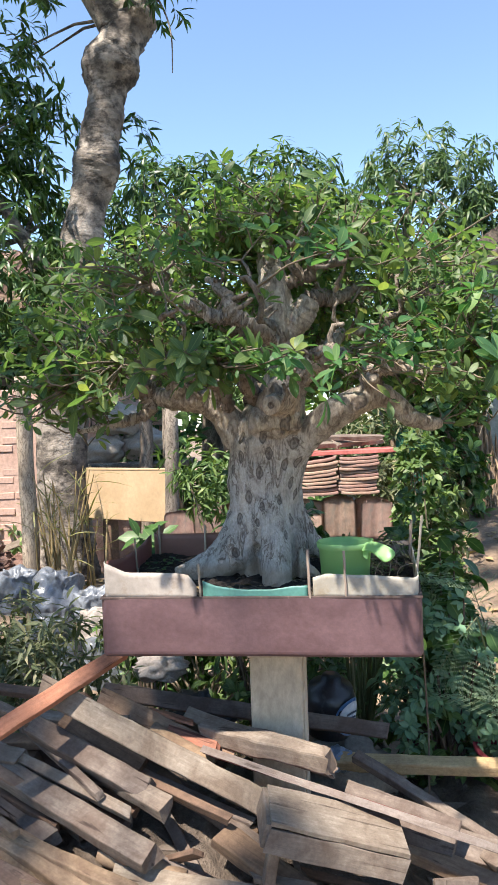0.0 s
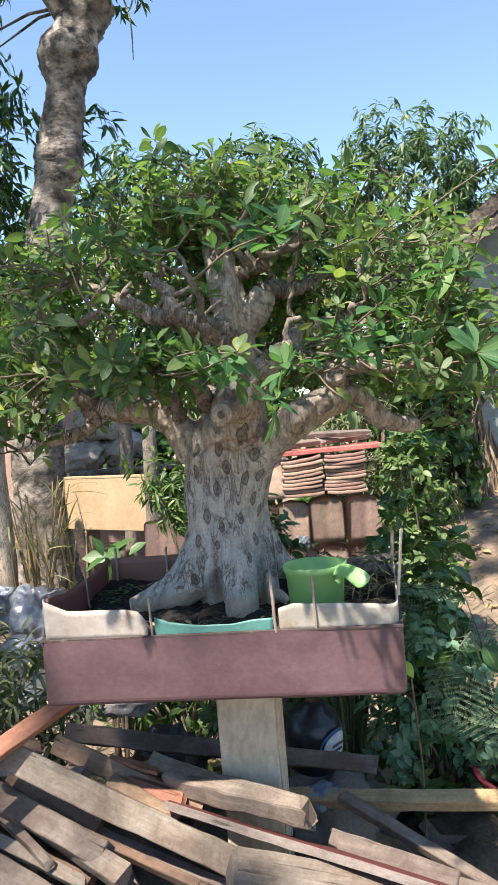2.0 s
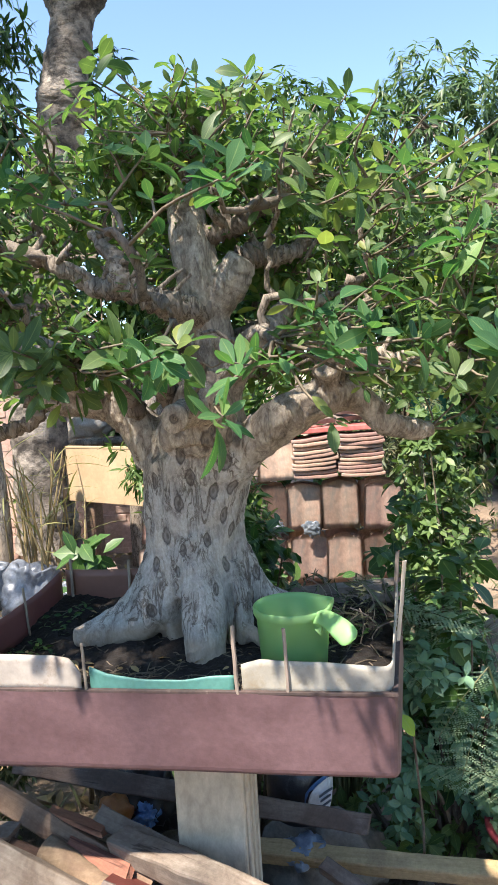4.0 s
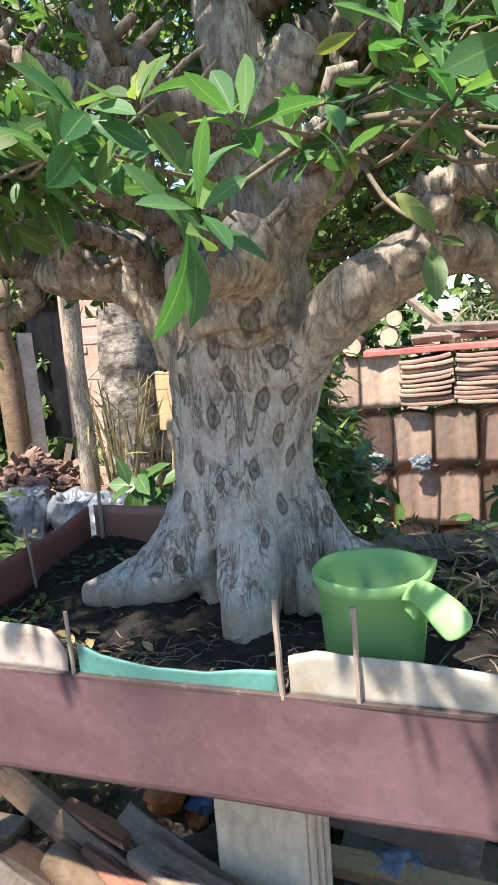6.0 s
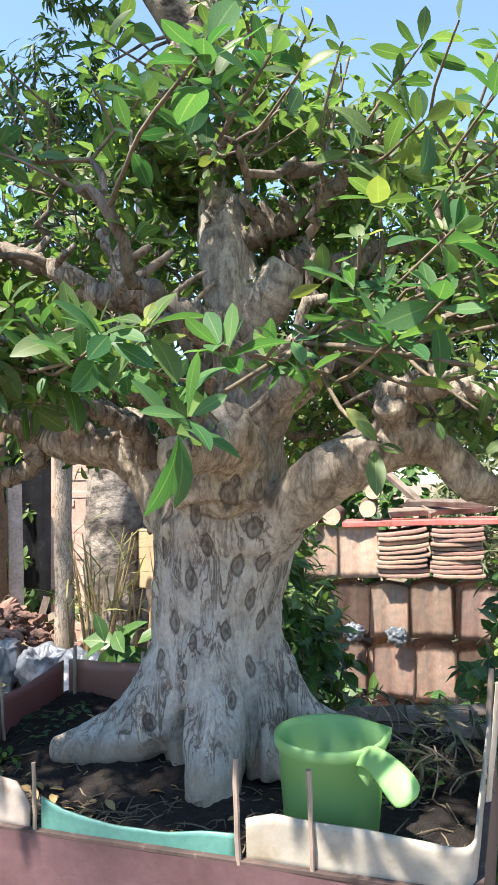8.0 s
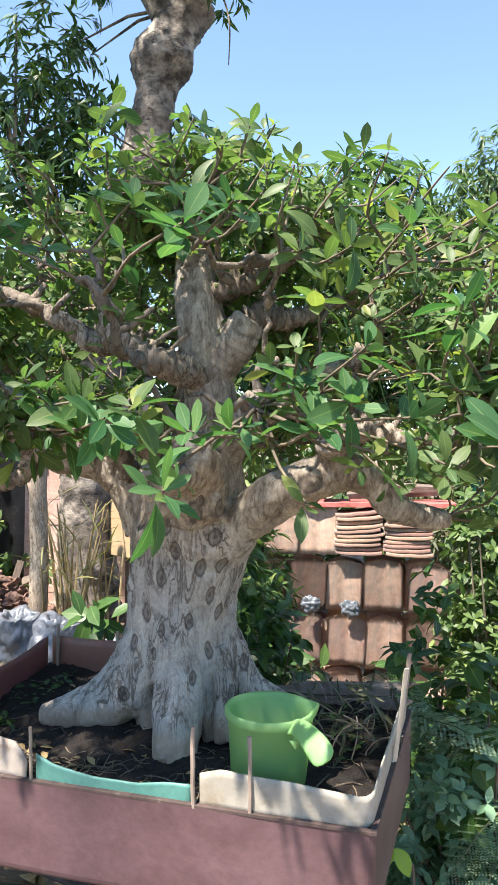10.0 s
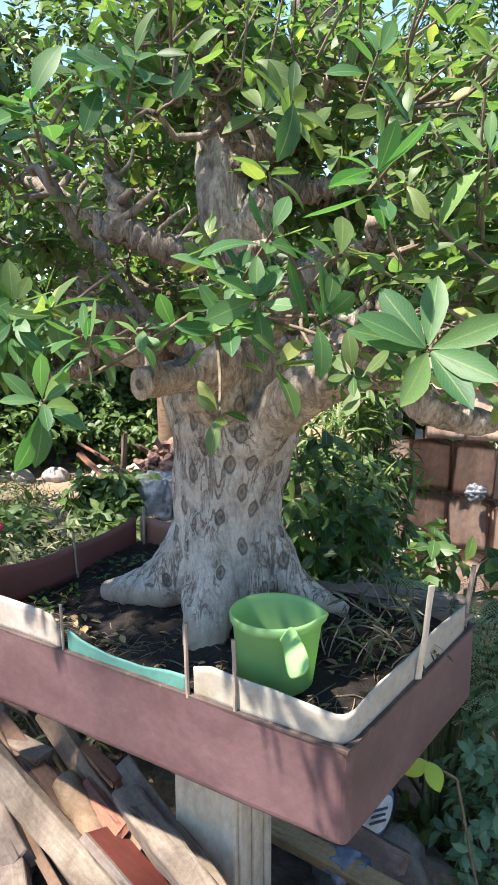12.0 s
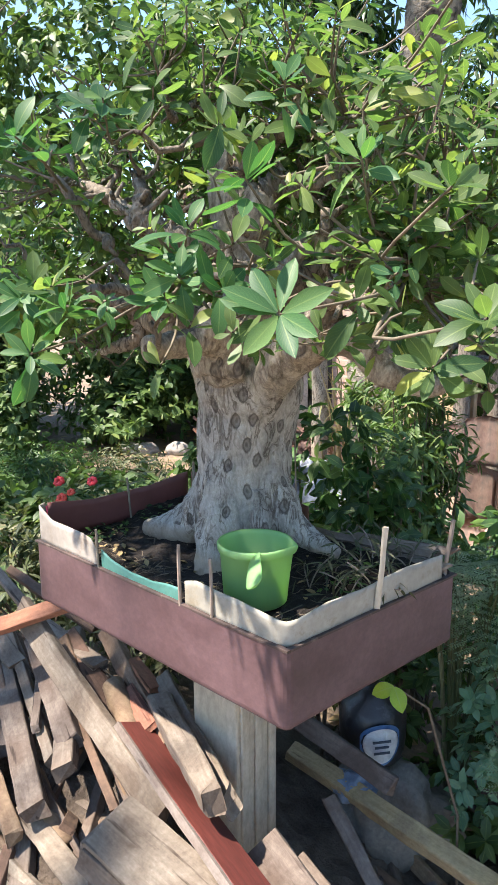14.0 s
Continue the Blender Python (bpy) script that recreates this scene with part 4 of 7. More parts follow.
    patch = np.array([noise.noise(Vector(c) * 9) for c in co])
    fresh = np.clip((co[:, 2] - 1.40 + 0.08 * patch) / 0.16, 0, 1) * np.clip(0.9 + 0.9 * patch, 0.3, 1)
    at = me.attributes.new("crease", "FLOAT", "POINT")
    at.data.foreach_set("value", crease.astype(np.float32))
    at = me.attributes.new("young", "FLOAT", "POINT")
    at.data.foreach_set("value", fresh.astype(np.float32))
    at = me.attributes.new("washed", "FLOAT", "POINT")
    at.data.foreach_set("value", np.clip((1.088 - co[:, 2] + 0.02 * patch) / 0.03, 0, 1).astype(np.float32))
    return me


def build_bonsai():
    base = thing("bonsai_tree", "thick-trunked bonsai with scarred grey bark and a wide leafy crown", "bonsai", Matrix.Translation((0.055, 2.47, BED)))
    inv = base.matrix_basis.inverted()
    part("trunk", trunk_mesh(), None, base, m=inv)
    nodes = []
    for limb in MAIN_STEMS[7:]:
        pts, _ = curve_pts(limb, 14)
        nodes += pts[5:]
    nodes += [Vector((0.09, 2.38, z)) for z in (1.9, 2.0, 2.1)]
    for limb in THIN_STEMS:
        pts, rad = curve_pts(limb, 64)
        pts = [p + Vector((noise.noise(p * 15), noise.noise(p * 15 + Vector((7, 0, 0))), noise.noise(p * 15 + Vector((0, 7, 0))))) * 0.014 for p in pts]
        rad = [r * (1.05 + 0.12 * math.sin(i * 1.9 + limb[0][0] * 40) + 0.35 * noise.noise(Vector((i * 0.35, limb[0][2] * 9, 0)))) for i, r in enumerate(rad)]
        old = THIN_STEMS.index(limb) in (0, 1, 2, 4, 5, 12)
        part("branch", tube(bmesh.new(), pts, rad, 12, wob=0.3), M_BLEACH if old else M_BRANCH, base, "bleached gnarled branch" if old else "", smooth=True, m=inv)
        nodes += pts[12::2]
    # gnarled side branches grow outward, each from the nearest wood that is there
    rs = random.Random(21)
    heart = Vector((0.08, 2.44, 1.66))

    def dome(r, low=-0.12):
        a, e = rs.uniform(0, 2 * math.pi), rs.uniform(low, 1.0)
        c, s = math.cos(e * 1.5), math.sin(e * 1.5)
        bump = 1 + 0.16 * noise.noise(Vector((math.cos(a) * 2, math.sin(a) * 2, e * 3)))
        return Vector((0.09 + 0.84 * r * bump * c * math.cos(a), 2.45 + 0.70 * r * bump * c * math.sin(a), 1.70 + 0.555 * r * bump * s))

    ends = sorted((dome(rs.uniform(0.42, 0.86)) for _ in range(150)), key=lambda p: (p - heart).length)
    for p in ends:
        n = min(nodes, key=lambda q: (q - p).length + 0.4 * max(0, q.z - p.z))
        d = p - n
        if d.length < 0.07 or p.y < 1.98 and -0.1 < p.x < 0.5:
            continue
        thick = min(0.013, 0.004 + 0.035 * d.length)
        steps = max(6, int(d.length / 0.016))
        pts, rad = [], []
        for i in range(steps + 1):
            f = i / steps
            w = math.sin(math.pi * f) * 0.30 * d.length + 0.006
            q = n + d * f + Vector((noise.noise(p * 9 + Vector((f * 3.5, 0, 0))), noise.noise(p * 9 + Vector((0, f * 3.5, 5))), noise.noise(p * 9 + Vector((5, 0, f * 3.5))) - 0.15)) * w
            pts.append(q)
            rad.append(max(thick * (1 - 0.65 * f) * (1.05 + 0.2 * math.sin(i * 2.4)), 0.0025))
        part("branchlet", tube(bmesh.new(), pts, rad, 8, wob=0.25), M_BRANCH, base, smooth=True, m=inv)
        nodes += pts[2:]
    # short cut stubs and curled spurs on the old wood
    for k in range(95):
        n = rs.choice(nodes[:300])
        if n.z < 1.57 or n.z > 2.15:
            continue
        d, p, pts = Vector((rs.uniform(-1, 1), rs.uniform(-1, 1), rs.uniform(-0.3, 1))).normalized(), n.copy(), []
        turn = Vector((rs.uniform(-1, 1), rs.uniform(-1, 1), rs.uniform(-1, 1))) * rs.choice((0.25, 0.5, 0.8))
        count = rs.randint(5, 9)
        for i in range(count):
            pts.append(p.copy())
            d = (d + turn).normalized()
            p += d * 0.0115
        r = rs.uniform(0.004, 0.010)
        part("spur", tube(bmesh.new(), pts, [r * (1 - 0.06 * i) * (1 + 0.15 * (i % 2)) for i in range(count)], 8, wob=0.25), rs.choice((M_BRANCH, M_BLEACH, M_BLEACH)), base, smooth=True, m=inv)
    # tips of the crown: an uneven dome, denser at its outside
    rs = random.Random(11)
    tips = [Vector(p) for p in ((0.605, 1.838, 1.646), (0.207, 1.805, 1.657), (0.19, 1.752, 1.584), (0.096, 1.81, 1.673), (0.213, 1.733, 1.898), (0.174, 1.907, 1.98), (0.546, 1.844, 1.82), (0.428, 1.862, 1.77), (0.05, 1.86, 1.66), (0.0, 1.9, 1.68), (0.37, 1.87, 1.67), (0.41, 1.86, 1.70), (0.49, 1.87, 1.68), (0.08, 1.9, 1.66), (0.25, 1.87, 1.97), (-0.17, 2.0, 1.98), (0.07, 2.0, 2.02), (-0.17, 2.0, 1.64), (0.5, 2.0, 1.98), (0.63, 2.0, 1.86), (0.05, 2.22, 2.12), (0.13, 2.2, 2.14), (0.0, 2.26, 2.1), (0.1, 2.16, 2.06), (0.2, 2.24, 2.1))]
    tips += [Vector(p) for p in ((-0.046, 1.95, 1.721), (-0.033, 1.95, 1.677), (-0.058, 1.97, 1.627), (0.003, 1.94, 1.666), (0.027, 1.95, 1.706), (0.76, 1.97, 1.575), (0.90, 1.77, 1.645), (0.825, 1.85, 1.784), (0.36, 2.0, 1.86), (0.41, 1.96, 1.93), (0.33, 2.05, 1.95), (-0.12, 1.93, 1.66), (-0.2, 1.95, 1.69), (-0.26, 1.98, 1.67), (0.12, 1.85, 1.69), (0.04, 1.88, 1.70), (-0.1, 1.95, 1.61), (-0.15, 1.9, 1.70))]
    lead = len(tips)
    tries = 0
    while len(tips) < CROWN_TIPS and tries < 30000:
        tries += 1
        reach = rs.uniform(0.62, 1.0)
        p = dome(reach, -0.18)
        if p.y > 2.6 and p.z > 1.78 and rs.random() < 0.45:
            continue
        if p.y < 2.3 and 1.68 < p.z < 2.06 and -0.34 < p.x < 0.5 and rs.random() < 0.93:
            continue
        if p.y < 1.74 or p.z < 1.66 and p.y < 2.1 and -0.3 < p.x < 0.35 or min((p - q).length for q in tips) < 0.042:
            continue
        tips.append(p)
    more = random.Random(77)
    tips += [Vector((more.uniform(0.46, 0.78), more.uniform(2.0, 2.55), more.uniform(1.82, 2.12))) for _ in range(30)]
    tips += [Vector((more.uniform(0.48, 0.86), more.uniform(2.05, 2.6), more.uniform(1.56, 1.86))) for _ in range(24)]
    tips += [Vector((more.uniform(-0.75, -0.42), more.uniform(2.05, 2.6), more.uniform(1.6, 1.95))) for _ in range(26)]
    inside = len(tips)
    while len(tips) < inside + 300:
        p = dome(more.uniform(0.35, 0.85), -0.12)
        if p.y > 2.36 or abs(p.x - 0.1) > 0.42 and p.y > 2.15:
            tips.append(p)
    small = {tuple(p) for p in tips[inside:]}
    twigs = bmesh.new()
    frames = []
    for p in tips:
        n = min(nodes, key=lambda q: (q - p).length + 0.5 * max(0, q.z - p.z))
        mid = n.lerp(p, 0.5) + Vector((rs.uniform(-1, 1), rs.uniform(-1, 1), rs.uniform(-1.2, 0.4))) * 0.2 * (p - n).length
        thick = min(0.0036, 0.0016 + 0.012 * (p - n).length)
        pts, rad = curve_pts([(*n, thick), (*n.lerp(mid, 0.5), thick * 0.85), (*mid, thick * 0.7), (*p, 0.0016)], 9)
        tube(twigs, pts, rad, 5, cap=False, wob=0.3)
        way = (p - mid).normalized() * 0.7 + Vector((0, 0, 0.55)) + Vector((rs.uniform(-1, 1), rs.uniform(-1, 1), rs.uniform(-0.4, 0.4))) * 0.45
        frames.append((p, way.normalized()))
        for k in range(rs.choice((0, 1, 1, 2))):
            i = rs.randint(3, 6)
            q = pts[i] + Vector((rs.uniform(-1, 1), rs.uniform(-1, 1), rs.uniform(-0.3, 1))) * 0.045
            tube(twigs, [pts[i], pts[i].lerp(q, 0.6) + Vector((0, 0, 0.006)), q], [0.0026, 0.002, 0.0015], 5, cap=False)
            frames.append((q, ((q - pts[i]).normalized() + Vector((0, 0, 0.5))).normalized()))
    tagged(part("twig_mass", twigs, M_TWIG, base, "thin brown twigs all through the crown", True, inv), kind="stuff")
    shapes = [leaf_shape(1, 0.38, 7, 0.26, 0.24, 0.58, 0.02), leaf_shape(1, 0.44, 7, 0.18, 0.4, 0.6, 0.02), leaf_shape(1, 0.34, 7, 0.36, 0.1, 0.57, 0.02), leaf_shape(1, 0.41, 7, 0.1, -0.16, 0.61, 0.03)]
    near_mesh = [leaf_mesh("leaf", s, [np.eye(4)], M_LEAF_ONE) for s in shapes]
    far = [[] for _ in shapes]
    singles = 0
    face = Vector((0.3, -0.75, 0.45)).normalized()
    for i, (p, way) in enumerate(frames):
        hero = i == 0
        count = 8 if hero else rs.randint(8, 11) if p in tips[:lead] else rs.randint(4, 8)
        turn = rs.uniform(0, 6.28)
        ring = way.orthogonal().normalized()
        big = 0.62 if tuple(p) in small else 1.12 if hero else 0.86 if p in tips[:lead] else (1.1 if (p - heart).length > 0.62 else 0.92) * rs.choice((0.6, 0.78, 0.92, 1.08))
        for k in range(count):
            a = turn + k * 2.4 + rs.uniform(-0.5, 0.5)
            out = Matrix.Rotation(a, 3, way) @ ring
            lift = -0.1 + 0.95 * (k / count) + rs.uniform(-0.35, 0.35)
            d = out * math.cos(lift) + way * math.sin(lift)
            back = 0.0 if hero else rs.uniform(0, 0.035) * (1 - k / count)
            if hero:
                d = Matrix.Rotation(a, 3, face) @ face.orthogonal().normalized() * 0.9 + face * rs.uniform(0.1, 0.5)
            size = (rs.uniform(0.052, 0.074) if p in tips[:lead] else big * rs.uniform(0.036, 0.066)) * (1.05 - 0.45 * k / count)
            hint = face if hero else way + Vector((rs.uniform(-1, 1), rs.uniform(-1, 1), rs.uniform(-0.5, 1))) * 0.4
            m = aim(p - way * back + d.normalized() * 0.004, d, hint, rs.uniform(-0.5, 0.5), 0.078 if hero else size)
            j = 2 if hero else rs.randrange(len(shapes))
            if p.y < 2.02 and singles < 330:
                part("leaf", near_mesh[j], None, base, m=inv @ m)
                singles += 1
            else:
                far[j].append(np.array(m))
    for j, ms in enumerate(far):
        tagged(part("foliage", leaf_mesh("foliage", shapes[j], ms, M_LEAF), None, base, "glossy mid-green obovate leaves in rosettes", m=inv), kind="stuff")


CROWN_TIPS = 740
build_bonsai()

# ---- wood pile ----
from mathutils.bvhtree import BVHTree


PLANKS = []


def plank(a, b, w, t, mat=None, roll=0.0, label="", ragged=0.5, bow=0.0, name="plank", category="plank", up=(0, 0, 1)):
    a, b = Vector(a), Vector(b)
    seed = len(PLANKS)
    ob = solo(name, plank_bm((b - a).length, w, t, ragged, bow, seed), mat or M_WOOD, label or "weathered grey wooden plank lying on the scrap pile", category, aim(a, b - a, up, roll), group="scrap timber in the pile")
    PLANKS.append(ob)
    return ob


def build_pile():
    # timbers that stand out
    plank((-0.64, 2.255, 0.748), (0.03, 2.16, 0.412), 0.07, 0.034, M_WOOD, 0.0, "long pale grey timber sloping across the scrap pile", up=(0.0, -0.85, 0.5))
    rb = thing("red_board", "dark red painted board with a bare worn edge", "plank", aim((-0.16, 2.242, 0.55), (0.82, -0.237, -0.198), (0.73, 0.95, 1.95)), "scrap timber in the pile")
    part("painted_face", plank_bm(0.876, 0.118, 0.02, 0.4, seed=71), M_RED_PAINT, rb, m=pose(0, 0.012, 0))
    part("worn_edge", plank_bm(0.876, 0.011, 0.021, 0.4, seed=72), M_WOOD_GREY, rb, "bare grey worn edge", m=pose(0, -0.052, 0))
    plank((-0.15, 2.345, 0.56), (0.215, 2.146, 0.546), 0.06, 0.062, M_WOOD, 0.15, "thick split grey timber leaning against the pillar", 1.0)
    plank((-0.24, 2.44, 0.575), (0.20, 2.215, 0.50), 0.05, 0.045, M_WOOD, 0.5, "", 1.0)
    plank((0.03, 2.728, 0.285), (1.06, 2.44, 0.345), 0.052, 0.045, M_RAIL, 0.3, "yellowish straight wooden rail lying on the scrap pile")
    plank((-0.56, 2.76, 0.545), (0.44, 2.575, 0.44), 0.055, 0.03, M_WOOD, 1.0, "grey board lying behind the concrete pillar")
    plank((0.315, 2.475, 0.41), (0.72, 2.26, 0.215), 0.035, 0.03, M_WOOD, 0.4)
    plank((-0.86, 1.99, 0.63), (-0.42, 2.33, 0.82), 0.05, 0.025, M_WOOD_RED, 0.6, "copper-red varnished batten resting across the pile")
    plank((-0.79, 2.565, 0.505), (-0.265, 2.095, 0.458), 0.06, 0.045, M_WOOD, 0.35)
    plank((-0.91, 2.56, 0.40), (-0.51, 2.188, 0.35), 0.062, 0.045, M_WOOD, 0.25)
    plank((-0.99, 2.52, 0.42), (-0.60, 2.12, 0.36), 0.06, 0.045, M_WOOD, 0.3)
    plank((-0.70, 2.335, 0.60), (-0.33, 2.17, 0.47), 0.065, 0.05, M_WOOD, 0.6)
    plank((0.50, 1.93, 0.03), (0.51, 1.99, 0.30), 0.11, 0.03, M_WOOD, 0.1, "short grey board end standing up in the pile")
    plank((-0.86, 2.56, 0.42), (-0.40, 2.18, 0.36), 0.06, 0.045, M_WOOD, 0.1)
    plank((-0.78, 2.50, 0.48), (-0.36, 2.20, 0.40), 0.05, 0.04, M_WOOD_BROWN, 0.8)
    plank((-0.60, 2.40, 0.60), (-0.12, 2.25, 0.47), 0.06, 0.05, M_WOOD_BROWN, 0.5, "dark brown rough-sawn timber in the scrap pile", 1.0)
    plank((-0.52, 2.47, 0.64), (-0.10, 2.30, 0.50), 0.055, 0.035, M_WOOD_TAN, 1.0, "", 1.0)
    plank((-0.85, 2.30, 0.52), (-0.30, 2.02, 0.36), 0.07, 0.045, M_WOOD, 0.4)
    plank((-0.95, 2.22, 0.45), (-0.42, 1.98, 0.27), 0.075, 0.05, M_WOOD_TAN, 0.2)
    plank((-0.8, 2.42, 0.60), (-0.42, 2.36, 0.585), 0.05, 0.035, M_WOOD, 0.2)
    plank((-0.95, 2.46, 0.50), (-0.52, 2.36, 0.54), 0.06, 0.03, M_WOOD_TAN, 0.1)
    plank((-0.40, 2.05, 0.30), (0.10, 1.97, 0.25), 0.06, 0.035, M_WOOD, 0.5)
    plank((-0.75, 1.98, 0.20), (-0.05, 1.93, 0.22), 0.06, 0.025, M_WOOD, 0.9, "pale board with chalky face low in the pile")
    plank((-0.12, 2.13, 0.36), (0.30, 1.85, 0.20), 0.07, 0.05, M_WOOD_BROWN, 0.3)
    plank((0.42, 2.16, 0.28), (0.86, 1.98, 0.16), 0.06, 0.04, M_WOOD_TAN, 0.2)
    plank((0.30, 2.33, 0.30), (0.80, 2.18, 0.19), 0.09, 0.03, M_WOOD, 0.5)
    plank((0.24, 2.26, 0.37), (0.56, 2.16, 0.30), 0.12, 0.025, M_WOOD, 0.7, "broad grey board end sticking out of the pile")
    plank((0.62, 2.34, 0.20), (0.70, 2.12, 0.24), 0.06, 0.03, M_WOOD, 0.4)
    plank((-0.42, 2.30, 0.38), (-0.36, 1.92, 0.16), 0.05, 0.04, M_WOOD, 0.2)
    plank((-0.30, 2.28, 0.36), (-0.10, 1.94, 0.22), 0.035, 0.03, M_WOOD, 0.5)
    rs = random.Random(14)
    for k in range(46):
        x = rs.uniform(-1.0, 0.5)
        y = rs.uniform(1.8, 2.35)
        top = 0.50 * math.exp(-((x + 0.5) / 0.62) ** 2 - ((y - 2.35) / 0.40) ** 2) + 0.05
        a = rs.gauss(-0.42, 0.16)
        L = rs.uniform(0.3, 0.62)
        d = Vector((math.cos(a), math.sin(a), -0.30 + rs.uniform(-0.1, 0.1))).normalized() * L
        c = Vector((x, y, max(top, 0.12)))
        e0, e1 = c - d / 2, c + d / 2
        if e1.z < 0.05 or abs(e1.x - 0.06) < 0.13 and e1.y > 2.2 or abs(c.x - 0.06) < 0.14 and c.y > 2.2:
            continue
        plank(e0, e1, rs.choice((rs.uniform(0.02, 0.035), rs.uniform(0.03, 0.065))), rs.uniform(0.018, 0.04), rs.choice((M_WOOD, M_WOOD_GREY, M_WOOD, M_WOOD_TAN, M_WOOD_BROWN)), rs.uniform(0, 1.2), rs.choice(("weathered grey wooden plank lying on the scrap pile", "rough-sawn old timber on the scrap pile")), 0.4)
    plank((-1.15, 2.42, 0.80), (-0.66, 2.40, 0.55), 0.034, 0.028, M_WOOD, 0.3, "thin grey stick jutting out of the pile's high end", 1.0)
    plank((-1.06, 2.5, 0.695), (-0.56, 2.46, 0.63), 0.035, 0.025, M_WOOD_BROWN, 0.4, "thin brown stick jutting out of the pile's high end", 1.0)
    plank((-1.12, 2.36, 0.60), (-0.72, 2.28, 0.52), 0.06, 0.03, M_WOOD, 0.3)
    plank((-1.15, 2.44, 0.50), (-0.70, 2.36, 0.47), 0.07, 0.04, M_WOOD_BROWN, 0.2)
    # odd pieces: a whitewashed board, torn reddish bark, a tan split log
    plank((-0.86, 1.80, 0.165), (-0.42, 1.86, 0.18), 0.045, 0.022, M_CHALK, 0.9, "chalky white board low in the scrap pile", 0.6)
    plank((-0.28, 2.33, 0.565), (-0.13, 2.27, 0.535), 0.06, 0.012, M_WOOD_RED, 0.3, "torn reddish strip of bark on the pile", 1.0)
    plank((-0.33, 2.42, 0.60), (-0.20, 2.38, 0.575), 0.05, 0.012, M_WOOD_RED, -0.3, "torn reddish strip of bark on the pile", 1.0)
    plank((-0.95, 2.10, 0.42), (-0.45, 1.88, 0.27), 0.07, 0.05, M_WOOD_TAN, 0.3, "tan split log in the scrap pile", 1.0)
    # split round pieces, cut ends showing
    for a, b, r in (((-0.45, 2.12, 0.33), (-0.22, 2.05, 0.27), 0.035), ((-0.62, 2.05, 0.24), (-0.36, 1.97, 0.18), 0.04), ((-0.33, 2.33, 0.57), (-0.14, 2.24, 0.50), 0.032), ((-0.75, 2.1, 0.35), (-0.5, 2.02, 0.28), 0.035)):
        a, b = Vector(a), Vector(b)
        log = solo("branch_piece", tube(bmesh.new(), [a.lerp(b, k / 6) + Vector((0, 0, 0.008 * noise.noise(a * 20 + Vector((k, 0, 0))))) for k in range(7)], [r * (1 + 0.15 * noise.noise(Vector((k * 0.8, r * 99, a.x * 9)))) for k in range(7)], 12, wob=0.15), M_WOOD_TAN, "short rough piece of cut branch in the pile", "firewood", group="scrap timber in the pile", smooth=True)
    # two-board crate
    c = thing("wooden_crate", "small grey crate of weathered boards on the scrap pile", "crate", aim((0.024, 1.916, 0.492), (0.354, 0.03, -0.112), (0.32, -0.12, 0.95)))
    part("board", plank_bm(0.375, 0.155, 0.014, 0.1, seed=61), M_WOOD, c, m=pose(0, 0.08, 0.008))
    part("board", plank_bm(0.375, 0.062, 0.014, 0.1, seed=62), M_WOOD, c, m=pose(0, 0.002, -0.034, 78))
    part("board", plank_bm(0.36, 0.13, 0.014, 0.1, seed=63), M_WOOD, c, m=pose(0.01, 0.09, -0.075))
    part("end_board", plank_bm(0.15, 0.07, 0.014, 0.1, seed=64), M_WOOD, c, m=pose(-0.004, 0.008, -0.03, 90, 0, 90))
    part("end_board", plank_bm(0.15, 0.07, 0.014, 0.1, seed=65), M_WOOD, c, m=pose(0.37, 0.008, -0.03, 90, 0, 90))
    part("leg", plank_bm(0.30, 0.05, 0.03, 0.3, seed=66), M_WOOD, c, m=pose(0.03, 0.03, -0.07, 0, 80, 0))
    # timbers buried below, heaped at random
    rs = random.Random(5)
    for k in range(84):
        x, y = rs.uniform(-1.15, 0.75), rs.uniform(1.75, 2.75)
        if abs(x - 0.05) < 0.2 and y > 2.2:
            continue
        h = 0.40 * math.exp(-((x + 0.35) / 0.7) ** 2 - ((y - 2.3) / 0.42) ** 2)
        z = rs.uniform(0.06, max(0.08, h - 0.03))
        a = rs.gauss(-0.45, 0.55)
        L = rs.uniform(0.2, 0.6)
        d = Vector((math.cos(a), math.sin(a), rs.uniform(-0.3, 0.12))) * L
        s = Vector((x, y, z)) - d / 2
        s.z = max(s.z, 0.04)
        e = s + d
        e.z = max(e.z, 0.04)
        if abs(e.x - 0.05) < 0.13 and e.y > 2.25 or abs(s.x - 0.05) < 0.13 and s.y > 2.25:
            continue
        plank(s, e, rs.uniform(0.02, 0.06), rs.uniform(0.015, 0.04), rs.choice((M_WOOD, M_WOOD_GREY, M_WOOD, M_WOOD_TAN, M_WOOD_BROWN)), rs.uniform(0, 1.5), "old broken timber buried in the scrap pile", 0.5)
    # dark rotted debris under the timbers
    n = 70
    bm = bmesh.new()
    grid = []
    for j in range(n + 1):
        row = []
        for i in range(n + 1):
            x, y = -1.5 + 2.6 * i / n, 1.55 + 1.9 * j / n
            edge = min(1, min(i, n - i, j, n - j) / 9)
            h = 0.32 * math.exp(-((x + 0.35) / 0.72) ** 2 - ((y - 2.35) / 0.42) ** 2) + 0.10 + 0.12 * math.exp(-((x - 0.93) / 0.2) ** 2 - ((y - 2.82) / 0.22) ** 2)
            h = (h + 0.05 * noise.noise(Vector((x * 9, y * 9, 2))) + 0.03 * noise.noise(Vector((x * 25, y * 25, 6)))) * edge - 0.06
            row.append(bm.verts.new((x, y, h)))
        grid.append(row)
